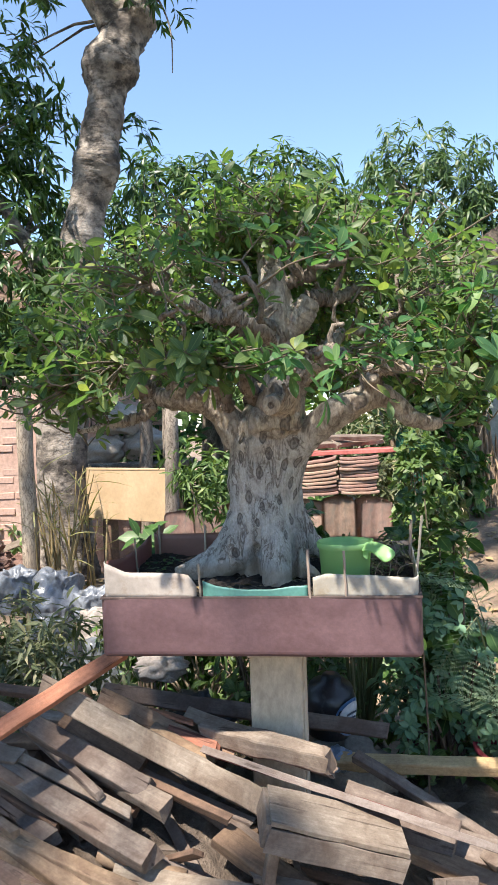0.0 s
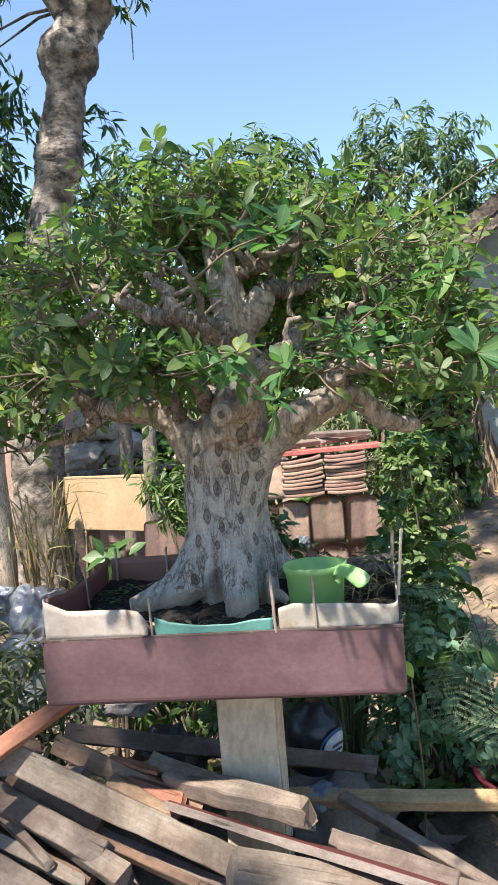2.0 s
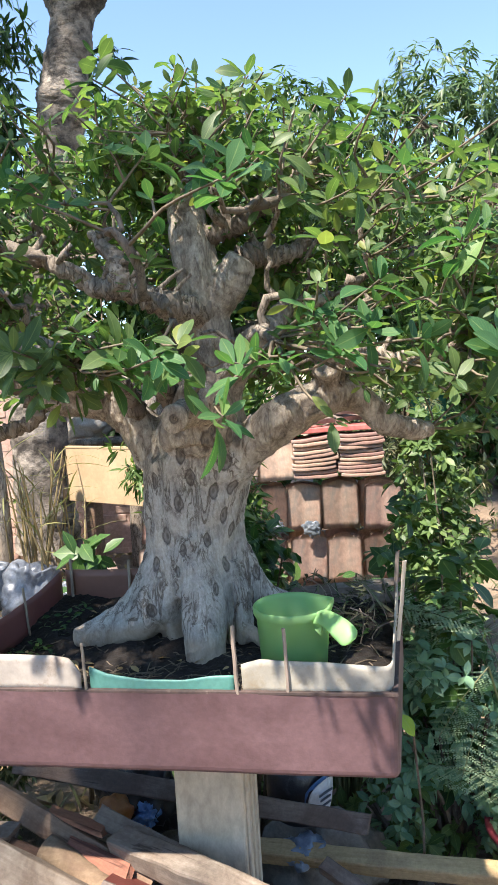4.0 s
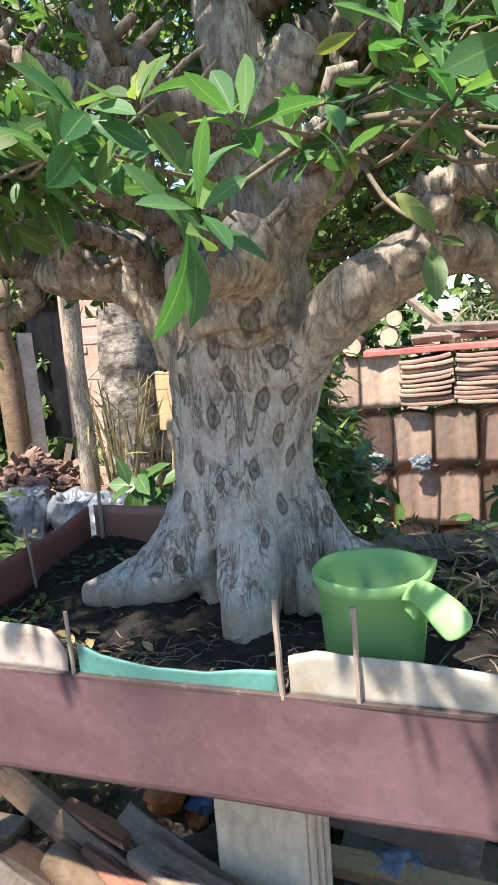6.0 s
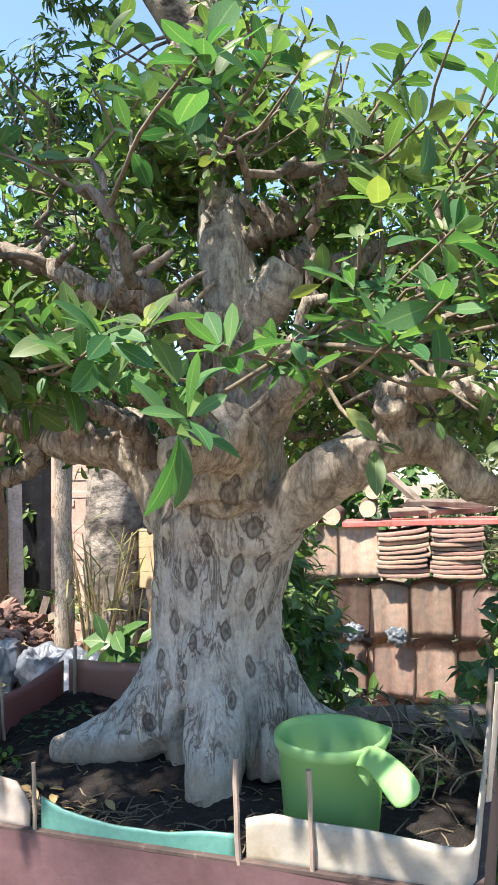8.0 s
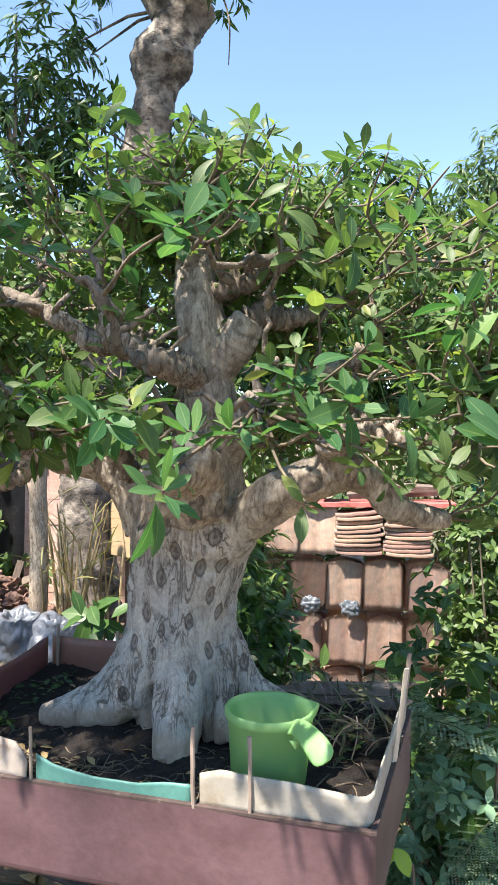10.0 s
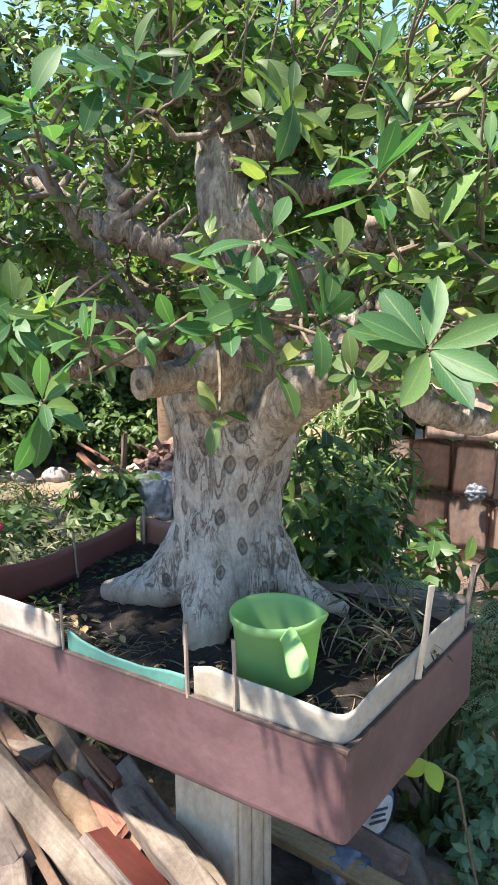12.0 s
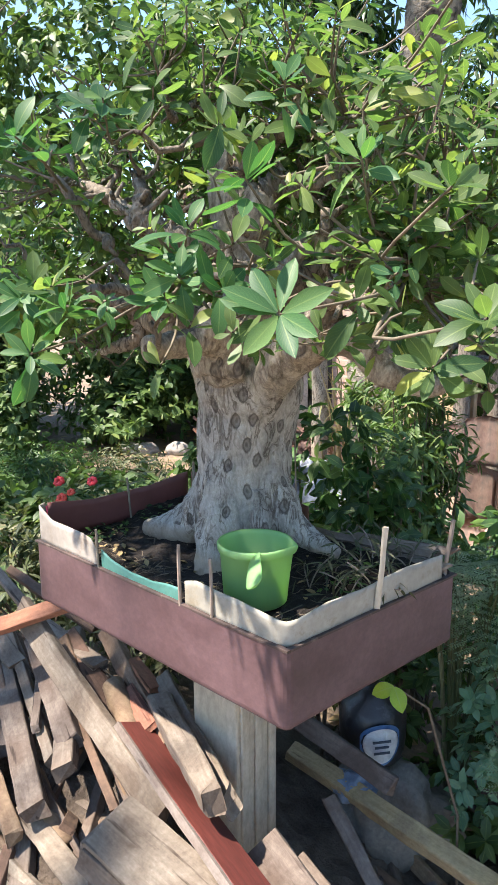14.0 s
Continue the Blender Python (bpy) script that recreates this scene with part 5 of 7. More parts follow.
    for j in range(n):
        for i in range(n):
            bm.faces.new((grid[j][i], grid[j][i + 1], grid[j + 1][i + 1], grid[j + 1][i]))
    solo("debris_heap", bm, M_DIRT, "brown heap of rotted debris under the scrap timbers", "debris", kind="stuff", smooth=True)
    # chips and splinters between
    ch = bmesh.new()
    for k in range(420):
        x, y = rs.uniform(-1.2, 0.95), rs.uniform(1.6, 2.75)
        h = max(0.02, 0.34 * math.exp(-((x + 0.3) / 0.75) ** 2 - ((y - 2.3) / 0.45) ** 2) * rs.uniform(0.2, 1.0))
        box(ch, rs.uniform(0.03, 0.12), rs.uniform(0.008, 0.03), rs.uniform(0.005, 0.018), pose(x, y, h, rs.uniform(-40, 40), rs.uniform(-30, 30), rs.uniform(0, 360)))
    solo("wood_chips", ch, M_WOOD, "loose chips and splinters between the scrap timbers", "wood chips", kind="stuff")

    # broken bits that have dropped on the timbers
    verts, polys = [], []
    for ob in PLANKS:
        at = len(verts)
        verts += [ob.matrix_basis @ v.co for v in ob.data.vertices]
        polys += [[at + i for i in q.vertices] for q in ob.data.polygons]
    tree_of = BVHTree.FromPolygons(verts, polys)
    bits = [(plank_bm(L, w, t, 0.45, seed=200 + k), m) for k, (L, w, t, m) in enumerate(((0.20, 0.03, 0.016, M_WOOD), (0.14, 0.045, 0.014, M_WOOD_TAN), (0.26, 0.02, 0.018, M_WOOD_GREY), (0.10, 0.035, 0.02, M_WOOD_BROWN), (0.17, 0.05, 0.012, M_WOOD), (0.30, 0.026, 0.02, M_WOOD_TAN), (0.12, 0.04, 0.01, M_WOOD_GREY), (0.22, 0.04, 0.015, M_WOOD_BROWN)))]
    bits = [mesh_of("wood_offcut", b, m) for b, m in bits]
    done = 0
    for k in range(600):
        x, y = rs.uniform(-1.15, 0.9), rs.uniform(1.65, 2.7)
        hit = tree_of.ray_cast(Vector((x, y, 0.74)), Vector((0, 0, -1)))
        if hit[0] is None or done >= 26 or hit[0].z > 0.46 or x > 0.3 or abs(x - 0.05) < 0.2 and y > 2.05:
            continue
        n = (hit[1] if hit[1].z > 0 else -hit[1]) + Vector((rs.uniform(-0.3, 0.3), rs.uniform(-0.3, 0.3), 0.5))
        a = rs.gauss(-0.45, 0.4)
        way = Vector((math.cos(a), math.sin(a), 0))
        way = (way - n.normalized() * way.dot(n.normalized())).normalized()
        tagged(part("wood_offcut", rs.choice(bits), None, None, "", m=aim(hit[0] - way * 0.1 + n.normalized() * 0.006, way, n)), "small broken offcut lying on the scrap timbers", "offcut", "offcuts on the pile")
        done += 1


build_pile()

# ---- litter under the tray ----
def crumpled(name, label, category, mat, place, size, seed, rough=0.35, freq=2.6):
    solo(name, blob(bmesh.new(), *size, rough, freq, 4, None, seed), mat, label, category, Matrix.Translation(place), smooth=True)


def build_litter():
    crumpled("orange_bag", "crumpled orange plastic bag under the tray", "plastic bag", M_ORANGE, (-0.29, 2.80, 0.36), (0.05, 0.05, 0.05), 2, 0.3, 1.6)
    crumpled("orange_bag", "torn orange and white wrapper under the tray", "plastic bag", M_ORANGE, (-0.215, 2.82, 0.285), (0.028, 0.03, 0.03), 12, 0.35, 1.8)
    crumpled("black_bag", "dark bulging plastic bag under the tray", "plastic bag", M_BLACKBAG, (-0.24, 2.92, 0.33), (0.13, 0.10, 0.13), 4, 0.35)
    crumpled("blue_bag", "crumpled blue plastic bag under the tray", "plastic bag", M_BLUE, (-0.20, 2.83, 0.325), (0.035, 0.03, 0.035), 3, 0.7)
    crumpled("blue_bag", "blue and white crumpled plastic wrapper behind the pillar", "plastic bag", M_BAGBLUE, (0.28, 2.68, 0.30), (0.06, 0.05, 0.04), 5, 0.5, 2.2)
    crumpled("white_bag", "torn white plastic bag lying behind the pillar", "plastic bag", M_SACK, (-0.38, 2.95, 0.56), (0.10, 0.06, 0.05), 7, 0.45, 2.2)
    crumpled("grey_sack", "slumped grey-brown sack lying behind the pillar", "sack", M_DARKSACK, (0.33, 2.84, 0.13), (0.19, 0.15, 0.17), 9, 0.3)
    # dark canister with an oval printed label
    t = thing("plastic_canister", "dark round plastic canister with an oval blue and white label", "canister", pose(0.265, 2.81, 0.345, 10, -4, 42) @ Matrix.Scale(1.15, 4))
    bm = bmesh.new()
    r = lathe(bm, [(0.04, 0.0), (0.078, 0.012), (0.085, 0.06), (0.085, 0.12), (0.07, 0.165), (0.035, 0.18), (0.03, 0.2)], 28)
    bm.faces.new(r[-1])
    bm.faces.new(r[0][::-1])
    part("body", bm, M_BLACKBAG, t, smooth=True)
    label = None
    for rad, y, name, mat in ((0.055, -0.0915, "label", M_LABEL), (0.065, -0.089, "label_border", M_BLUE)):
        bm = bmesh.new()
        pts = [bm.verts.new((rad * 0.8 * math.cos(a), y + 0.016 * (abs(math.cos(a)) * rad / 0.055) ** 2, 0.095 + rad * math.sin(a))) for a in np.linspace(0, 2 * math.pi, 28, endpoint=False)]
        bm.faces.new(pts)
        bmesh.ops.solidify(bm, geom=bm.faces[:], thickness=0.002)
        ob = part(name, bm, mat, t)
        label = ob if name == "label" else label
    for z, w in ((0.11, 0.045), (0.093, 0.035), (0.075, 0.04)):
        part("print_bar", box(bmesh.new(), w, 0.002, 0.006, pose(0, -0.0925, z)), M_FACE, label)


build_litter()

# ---- stacked roof tiles ----
def tile_bm(w=0.228, h=0.30, t=0.013, deep=0.7):
    """A pressed clay roof tile: raised roll down the middle and sides, rounded upper corners."""
    bm = bmesh.new()
    nx, nz = 14, 7
    v = []
    for j in range(nz + 1):
        row = []
        for i in range(nx + 1):
            u, s = i / nx, j / nz
            x = (u - 0.5) * w
            y = deep * (-0.013 * math.cos(u * 2 * math.pi) - 0.004 * math.cos(u * 6 * math.pi)) + 0.004 * noise.noise(Vector((u * 4, s * 4, deep)))
            z = s * h
            if s > 0.85:
                x *= 1 - 0.10 * ((s - 0.85) / 0.15) ** 2
            if j == nz:
                z -= 0.02 * abs(u - 0.5) * 2
            row.append(bm.verts.new((x, y, z)))
        v.append(row)
    for j in range(nz):
        for i in range(nx):
            bm.faces.new((v[j][i], v[j][i + 1], v[j + 1][i + 1], v[j + 1][i]))
    bmesh.ops.solidify(bm, geom=bm.faces[:], thickness=t)
    return bm


def build_tile_stack():
    me = mesh_of("clay_tile", tile_bm(), M_TILE, True)
    rs = random.Random(3)

    def tile(m, label):
        tagged(part("clay_tile", me, None, None, "", m=m), label, "roof tile", "stacked clay roof tiles")

    for row, z in enumerate((0.01, 0.335, 0.66)):
        for col in range(6):
            for deep in range(3):
                x = -0.29 + col * 0.232 + rs.uniform(-0.008, 0.008)
                if row == 2 and col == 0 and deep == 0:
                    continue
                tile(pose(x + rs.uniform(-0.006, 0.006), 5.17 + rs.uniform(-0.035, 0.035) + deep * 0.06 + 0.02 * (2 - row) * -1, z + rs.uniform(0, 0.03), -4 + rs.uniform(-4, 4), rs.uniform(-4, 4), rs.uniform(-9, 9)), "orange-brown clay roof tile standing on edge in a stack")
    for col in range(2):
        for deep in range(3):
            tile(pose(0.02 + col * 0.23, 5.18 + deep * 0.06, 0.985 + 0.005 * col, -6, rs.uniform(-2, 2), rs.uniform(-3, 3)), "orange-brown clay roof tile standing on top of the stack")
    bm = box(bmesh.new(), 0.272, 0.24, 0.021, pose(0, 0.12, 0), 0.006, 2)
    bmesh.ops.subdivide_edges(bm, edges=[e for e in bm.edges if abs(e.verts[0].co.x - e.verts[1].co.x) > 0.2], cuts=9)
    for v in bm.verts:
        v.co.z += 0.006 * (v.co.x / 0.13) ** 2 - 0.003 * abs(math.sin(v.co.x * 24))
    flat = mesh_of("clay_tile", bm, M_STACK)
    for col in range(2):
        lean = 0.0
        for k in range(10 + col):
            lean += rs.uniform(0.0, 0.9) * (1.3 - col)
            tagged(part("clay_tile", flat, None, None, "", m=pose(0.485 + col * 0.285 + rs.uniform(-0.012, 0.012), 5.135 + rs.uniform(-0.014, 0.014), 1.006 + k * 0.0242 + 0.0022 * lean, rs.uniform(-1.2, 1.2), -lean + rs.uniform(-0.8, 0.8), rs.uniform(-6, 6))), "clay roof tile laid flat in a stack", "roof tile", "stacked clay roof tiles")
    for x, y, z, rx, rz in ((-0.56, 5.2, 0.30, -14, 12), (-0.60, 5.14, 0.02, -10, 20), (-0.52, 5.22, 0.62, -16, 8)):
        tile(pose(x, y, z, rx, 4, rz), "orange-brown clay roof tile leaning beside the stack")
    plank((0.16, 5.30, 1.285), (1.04, 5.30, 1.30), 0.26, 0.03, M_RED_BOARD, 0.0, "red painted board covering the roof tile stack", 0.05, name="red_board", category="board")
    for x, z, r in ((-0.02, 1.33, 0.05), (0.10, 1.35, 0.055), (0.30, 1.37, 0.05), (0.33, 1.465, 0.045)):
        log = thing("firewood_log", "short cut firewood log on top of the tile stack", "log", pose(x, 5.17, z if x > 0.15 else z - 0.02), "logs on the tile stack")
        pts = [Vector((0.01 * noise.noise(Vector((k, x * 9, 0))), 0.09 * k, 0.006 * noise.noise(Vector((k, 3, x * 9))))) for k in range(7)]
        part("bark", tube(bmesh.new(), pts, [r] * 7, 14, wob=0.2), M_WOOD_BROWN, log, smooth=True)
        bm = bmesh.new()
        bmesh.ops.create_circle(bm, cap_ends=True, segments=14, radius=r * 0.92, matrix=pose(0, -0.004, 0, 90))
        part("cut_end", bm, M_LOGEND, log, "pale sawn end")
    for a, b, w in (((0.42, 5.22, 1.345), (1.0, 5.5, 1.36), 0.06), ((0.5, 5.35, 1.40), (0.95, 5.28, 1.39), 0.05), ((0.38, 5.5, 1.60), (0.66, 5.3, 1.33), 0.045)):
        plank(a, b, w, 0.035, M_WOOD, 0.3, "grey firewood split lying on the tile stack", 1.0)

    for x, z, s in ((0.21, 0.715, 3), (0.44, 0.70, 8)):
        solo("plastic_rag", blob(bmesh.new(), 0.05, 0.022, 0.045, 0.6, 2.4, 4, None, s), M_BAG, "crumpled grey plastic rag stuck between the roof tiles", "rag", Matrix.Translation((x, 5.075, z)), smooth=True)


build_tile_stack()

# ---- trees and shrubs ----
LANCE = leaf_shape(1, 0.21, 3, 0.25, 0.35, 0.45)
OVAL = leaf_shape(1, 0.5, 3, 0.2, 0.25, 0.5)
BROAD = leaf_shape(1, 0.62, 4, 0.15, 0.3, 0.5)
BLADE = leaf_shape(1, 0.07, 4, 0.3, 0.45, 0.35)
LEAFLET = leaf_shape(1, 0.5, 2, 0.1, 0.1, 0.5)


def cluster(out, rs, place, way, count, size, spread=0.9, sag=0.5):
    """A tuft of leaves round a shoot."""
    way = Vector(way).normalized()
    ring = way.orthogonal().normalized()
    t0 = rs.uniform(0, 6.28)
    for k in range(count):
        side = Matrix.Rotation(t0 + k * 2.4, 3, way) @ ring
        d = way * rs.uniform(0.1, 0.8) + side * spread + Vector((0, 0, -sag * rs.uniform(0.2, 1.2)))
        up = Vector((0, 0, 1)) * 0.6 + way * 0.4 + Vector((rs.uniform(-1, 1), rs.uniform(-1, 1), 0)) * 0.4
        out.append(np.array(aim(Vector(place) + way * rs.uniform(-0.5, 0.5) * size, d, up, rs.uniform(-0.6, 0.6), size * rs.uniform(0.7, 1.2))))


def crown(rs, blobs, count, size, per=11, spread=0.9, sag=0.6, inner=0.55):
    """Leaf frames in tufts through a few uneven masses: (centre, radii) each."""
    out, shoots = [], []
    weights = [r[0] * r[1] * r[2] for _, r in blobs]
    for c, r in rs.choices(blobs, weights, k=count):
        while True:
            v = Vector((rs.gauss(0, 1), rs.gauss(0, 1), rs.gauss(0, 1))).normalized()
            k = rs.uniform(inner, 1.0) * (1 + 0.22 * noise.noise(v * 2.3 + Vector(c)))
            p = Vector(c) + Vector((v.x * r[0], v.y * r[1], v.z * r[2])) * k
            if p.z > 0.03:
                break
        cluster(out, rs, p, v + Vector((0, 0, 0.35)), per, size, spread, sag)
        shoots.append(p)
    return out, shoots


def limb_mesh(lines, seg=9, wob=0.15):
    bm = bmesh.new()
    for line in lines:
        pts, rad = curve_pts(line, 4 + 4 * len(line))
        tube(bm, pts, rad, seg, wob=wob)
    return bm


def tree(label, trunk, limbs, blobs, count, size, shape, mat, barkmat, seed, per=11, name="tree", sag=0.6, spread=0.9, twigs=60, inner=0.55):
    rs = random.Random(seed)
    t = thing(name, label, "tree", Matrix.Translation(trunk[0][:3]))
    inv = t.matrix_basis.inverted()
    pts, rad = curve_pts(trunk, 12 * len(trunk))
    bm = tube(bmesh.new(), pts, rad, 28, wob=0.1)
    bm.normal_update()
    for v in bm.verts:
        v.co += v.normal * rad[0] * (0.3 + 0.7 * min(1, max(0, (v.co.z - 1.9) / 1.6))) * (0.16 * noise.noise(v.co * (0.9 / rad[0])) + 0.10 * abs(noise.noise(v.co * (2.3 / rad[0]))))
    part("trunk", bm, barkmat, t, smooth=True, m=inv)
    for limb in limbs:
        part("limb", limb_mesh([limb], 9), barkmat, t, smooth=True, m=inv)
    leaves, shoots = crown(rs, blobs, count, size, per, spread, sag, inner)
    ends = [Vector(l[-1][:3]) for l in limbs] + [Vector(l[len(l) // 2][:3]) for l in limbs] + [Vector(trunk[-1][:3])]
    bm = bmesh.new()
    for p in rs.sample(shoots, min(twigs, len(shoots))):
        n = min(ends, key=lambda q: (q - p).length)
        tube(bm, [n, n.lerp(p, 0.5) + Vector((0, 0, 0.08)), p], [0.02, 0.013, 0.005], 5, cap=False)
    if bm.verts:
        tagged(part("twig_mass", bm, barkmat, t, m=inv), kind="stuff")
    else:
        bm.free()
    tagged(part("crown", leaf_mesh("crown", shape, leaves, mat), None, t, m=inv), kind="stuff")
    return t


def shrub(label, base, blobs, count, size, shape, mat, seed, per=8, stems=7, name="shrub", sag=0.3, spread=0.8, inner=0.35, category="shrub"):
    rs = random.Random(seed)
    t = thing(name, label, category, Matrix.Translation(base))
    inv = t.matrix_basis.inverted()
    leaves, shoots = crown(rs, blobs, count, size, per, spread, sag, inner)
    bm = bmesh.new()
    for p in rs.sample(shoots, min(stems, len(shoots))):
        q = Vector(base) + Vector((rs.uniform(-0.06, 0.06), rs.uniform(-0.06, 0.06), -0.02))
        tube(bm, [q, q.lerp(p, 0.5) + Vector((rs.uniform(-0.03, 0.03), rs.uniform(-0.03, 0.03), 0.05)), p], [0.009, 0.006, 0.003], 5, cap=False)
    tagged(part("stem_mass", bm, M_TWIG, t, m=inv), kind="stuff")
    tagged(part("foliage", leaf_mesh("foliage", shape, leaves, mat), None, t, m=inv), kind="stuff")
    return t


def build_old_tree():
    trunk = [(-1.63, 6.45, 0.15, 0.30), (-1.64, 6.42, 0.5, 0.245), (-1.64, 6.4, 1.3, 0.215), (-1.55, 6.4, 2.2, 0.19), (-1.40, 6.4, 3.1, 0.165), (-1.28, 6.4, 3.62, 0.165), (-1.22, 6.4, 3.82, 0.215), (-1.19, 6.4, 4.05, 0.16), (-1.12, 6.4, 4.35, 0.155), (-1.07, 6.4, 4.62, 0.245), (-0.97, 6.4, 4.85, 0.18), (-0.87, 6.42, 5.1, 0.20)]
    limbs = [
        [(-0.95, 6.4, 4.9, 0.17), (-1.2, 6.3, 5.3, 0.15), (-1.7, 6.1, 6.0, 0.11), (-2.6, 5.8, 6.6, 0.05)],
        [(-0.93, 6.4, 4.95, 0.17), (-0.74, 6.4, 5.35, 0.14), (-0.5, 6.3, 5.9, 0.09), (0.3, 6.2, 6.5, 0.04)],
        [(-0.90, 6.42, 5.0, 0.15), (-0.9, 6.7, 5.8, 0.11), (-0.9, 7.0, 6.7, 0.05)],
        [(-0.8, 6.36, 5.42, 0.014), (-0.62, 6.35, 5.15, 0.009), (-0.54, 6.35, 4.89, 0.007), (-0.54, 6.35, 4.56, 0.004)],
        [(-1.5, 6.4, 2.6, 0.08), (-1.9, 6.4, 3.2, 0.06), (-2.3, 6.4, 3.9, 0.03)],
    ]
    blobs = [((-2.15, 6.5, 4.6), (0.6, 0.5, 0.75)), ((-2.15, 6.5, 4.2), (0.6, 0.5, 0.8)), ((-2.1, 6.3, 3.3), (0.7, 0.6, 0.7)), ((-2.0, 6.3, 2.7), (0.6, 0.5, 0.5)), ((-1.75, 6.7, 4.1), (0.35, 0.4, 0.9)), ((-0.62, 6.3, 5.35), (0.38, 0.5, 0.42)), ((-1.75, 6.2, 5.45), (0.4, 0.5, 0.35)), ((-2.6, 5.8, 6.4), (1.2, 1.0, 0.7)), ((-0.6, 6.3, 6.6), (1.4, 1.2, 0.7)), ((-1.0, 6.75, 4.0), (0.25, 0.3, 0.45)), ((-1.55, 6.2, 2.75), (0.4, 0.35, 0.45))]
    tree("old mango tree with a swollen knotted trunk and drooping dark leaves", trunk, limbs, blobs, 1350, 0.14, LANCE, M_MANGO, M_MANGOBARK, 31, 10, "mango_tree", 0.8)


def build_trees():
    build_old_tree()
    tree("dark leafy mango tree behind the yard", [(-0.5, 9.4, 0, 0.16), (-0.45, 9.4, 1.6, 0.13), (-0.4, 9.4, 2.8, 0.08)], [[(-0.45, 9.4, 2, 0.08), (-1.1, 9.2, 3.0, 0.04)], [(-0.4, 9.4, 2.2, 0.08), (0.3, 9.4, 3.3, 0.04)]],
         [((-0.35, 9.3, 3.4), (0.95, 0.8, 0.95)), ((-0.95, 9.2, 2.6), (0.8, 0.8, 0.9)), ((0.6, 9.3, 3.0), (0.9, 0.8, 1.0)), ((-0.8, 9.4, 4.35), (1.0, 0.8, 0.68)), ((0.55, 9.4, 4.35), (1.0, 0.8, 0.7)), ((-1.9, 9.4, 3.9), (0.75, 0.7, 0.75))], 1100, 0.18, LANCE, M_MANGO, M_BIGBARK, 32, 11, "mango_tree", 0.8)
    tree("broad green tree with hanging pinnate leaves behind the house", [(2.0, 9.9, 0, 0.2), (2.0, 9.9, 1.8, 0.16), (2.1, 9.9, 3.2, 0.1)], [[(2.0, 9.9, 2, 0.09), (1.0, 9.6, 3.4, 0.04)], [(2.05, 9.9, 2.3, 0.09), (3.0, 9.6, 4.2, 0.04)], [(2.05, 9.9, 2.6, 0.09), (2.2, 9.4, 4.4, 0.04)]],
         [((2.35, 9.4, 4.2), (1.05, 0.9, 1.05)), ((1.0, 9.3, 3.7), (0.95, 0.9, 0.95)), ((3.2, 9.3, 3.5), (0.8, 0.8, 1.0)), ((1.5, 9.2, 2.6), (1.3, 0.8, 0.9))], 1500, 0.14, LANCE, M_PINNATE, M_BIGBARK, 33, 13, "shade_tree", 0.9)
    tree("leafy green tree beside the yard", [(-5.6, 7.6, 0, 0.16), (-5.5, 7.6, 1.8, 0.12), (-5.4, 7.5, 2.8, 0.08)], [[(-5.5, 7.6, 2, 0.07), (-4.6, 7.4, 3.0, 0.03)], [(-5.5, 7.6, 2.1, 0.07), (-6.3, 7.2, 3.2, 0.03)]],
         [((-5.0, 7.3, 3.0), (1.5, 1.0, 1.1)), ((-6.6, 6.2, 2.8), (1.3, 1.2, 1.2)), ((-3.6, 8.2, 2.4), (1.2, 0.9, 1.0)), ((-4.7, 8.0, 4.3), (1.5, 1.0, 1.1)), ((-6.2, 7.4, 4.4), (1.4, 1.2, 1.1))], 980, 0.15, OVAL, M_GARDEN, M_BIGBARK, 34, 11, "yard_tree", 0.6)
    tree("leafy green tree beyond the flower bushes", [(-8.0, 4.6, 0, 0.16), (-8.0, 4.6, 2.2, 0.1)], [[(-8, 4.6, 2, 0.06), (-7.2, 5, 3, 0.03)]],
         [((-7.8, 4.6, 3.2), (1.5, 1.7, 1.8)), ((-8.5, 6.8, 3.6), (1.5, 1.5, 1.9)), ((-7.4, 6.4, 5.2), (1.5, 1.4, 1.2)), ((-8.0, 4.4, 5.0), (1.3, 1.4, 1.1)), ((-7.2, 2.6, 2.8), (1.2, 1.2, 1.4))], 820, 0.17, OVAL, M_GARDEN, M_BIGBARK, 35, 10, "yard_tree", 0.6, inner=0.4)
    # a tall tree behind the viewer, never in view, added to dapple the yard
    tree("unseen tall tree added to dapple the yard with shade", [(-5.4, -2.2, 0, 0.24), (-5.2, -2.0, 2.5, 0.19), (-4.6, -1.5, 4.8, 0.12)], [[(-5, -1.8, 3.4, 0.1), (-3.6, -0.6, 5.6, 0.05)], [(-4.8, -1.6, 4.2, 0.1), (-2.6, -1.2, 6.2, 0.05)], [(-4.7, -1.5, 4.6, 0.1), (-4.2, 0.8, 6.4, 0.04)]],
         SHADE, SHADE_TUFTS, 0.21, OVAL, M_SHRUB, M_BIGBARK, 36, 9, "shade_tree", 0.5, inner=0.1)

    # a second tree out of view, added only to throw shade on the pile
    tree("unseen tree added to shade the scrap pile", [(-4.6, -3.4, 0, 0.17), (-4.4, -3.2, 2.4, 0.13), (-3.6, -2.4, 4.8, 0.08)], [[(-3.9, -2.7, 4.0, 0.06), (-2.8, -1.4, 5.6, 0.04), (-2.0, -0.7, 6.1, 0.02)], [(-3.6, -2.4, 4.8, 0.06), (-3.2, -2.6, 6.2, 0.03)]],
         [((-1.95, -0.66, 6.1), (0.55, 0.24, 0.3)), ((-3.1, -2.4, 6.2), (0.9, 0.8, 0.5))], 11, 0.2, OVAL, M_SHRUB, M_BIGBARK, 38, 9, "shade_tree", 0.5, inner=0.1, twigs=12)
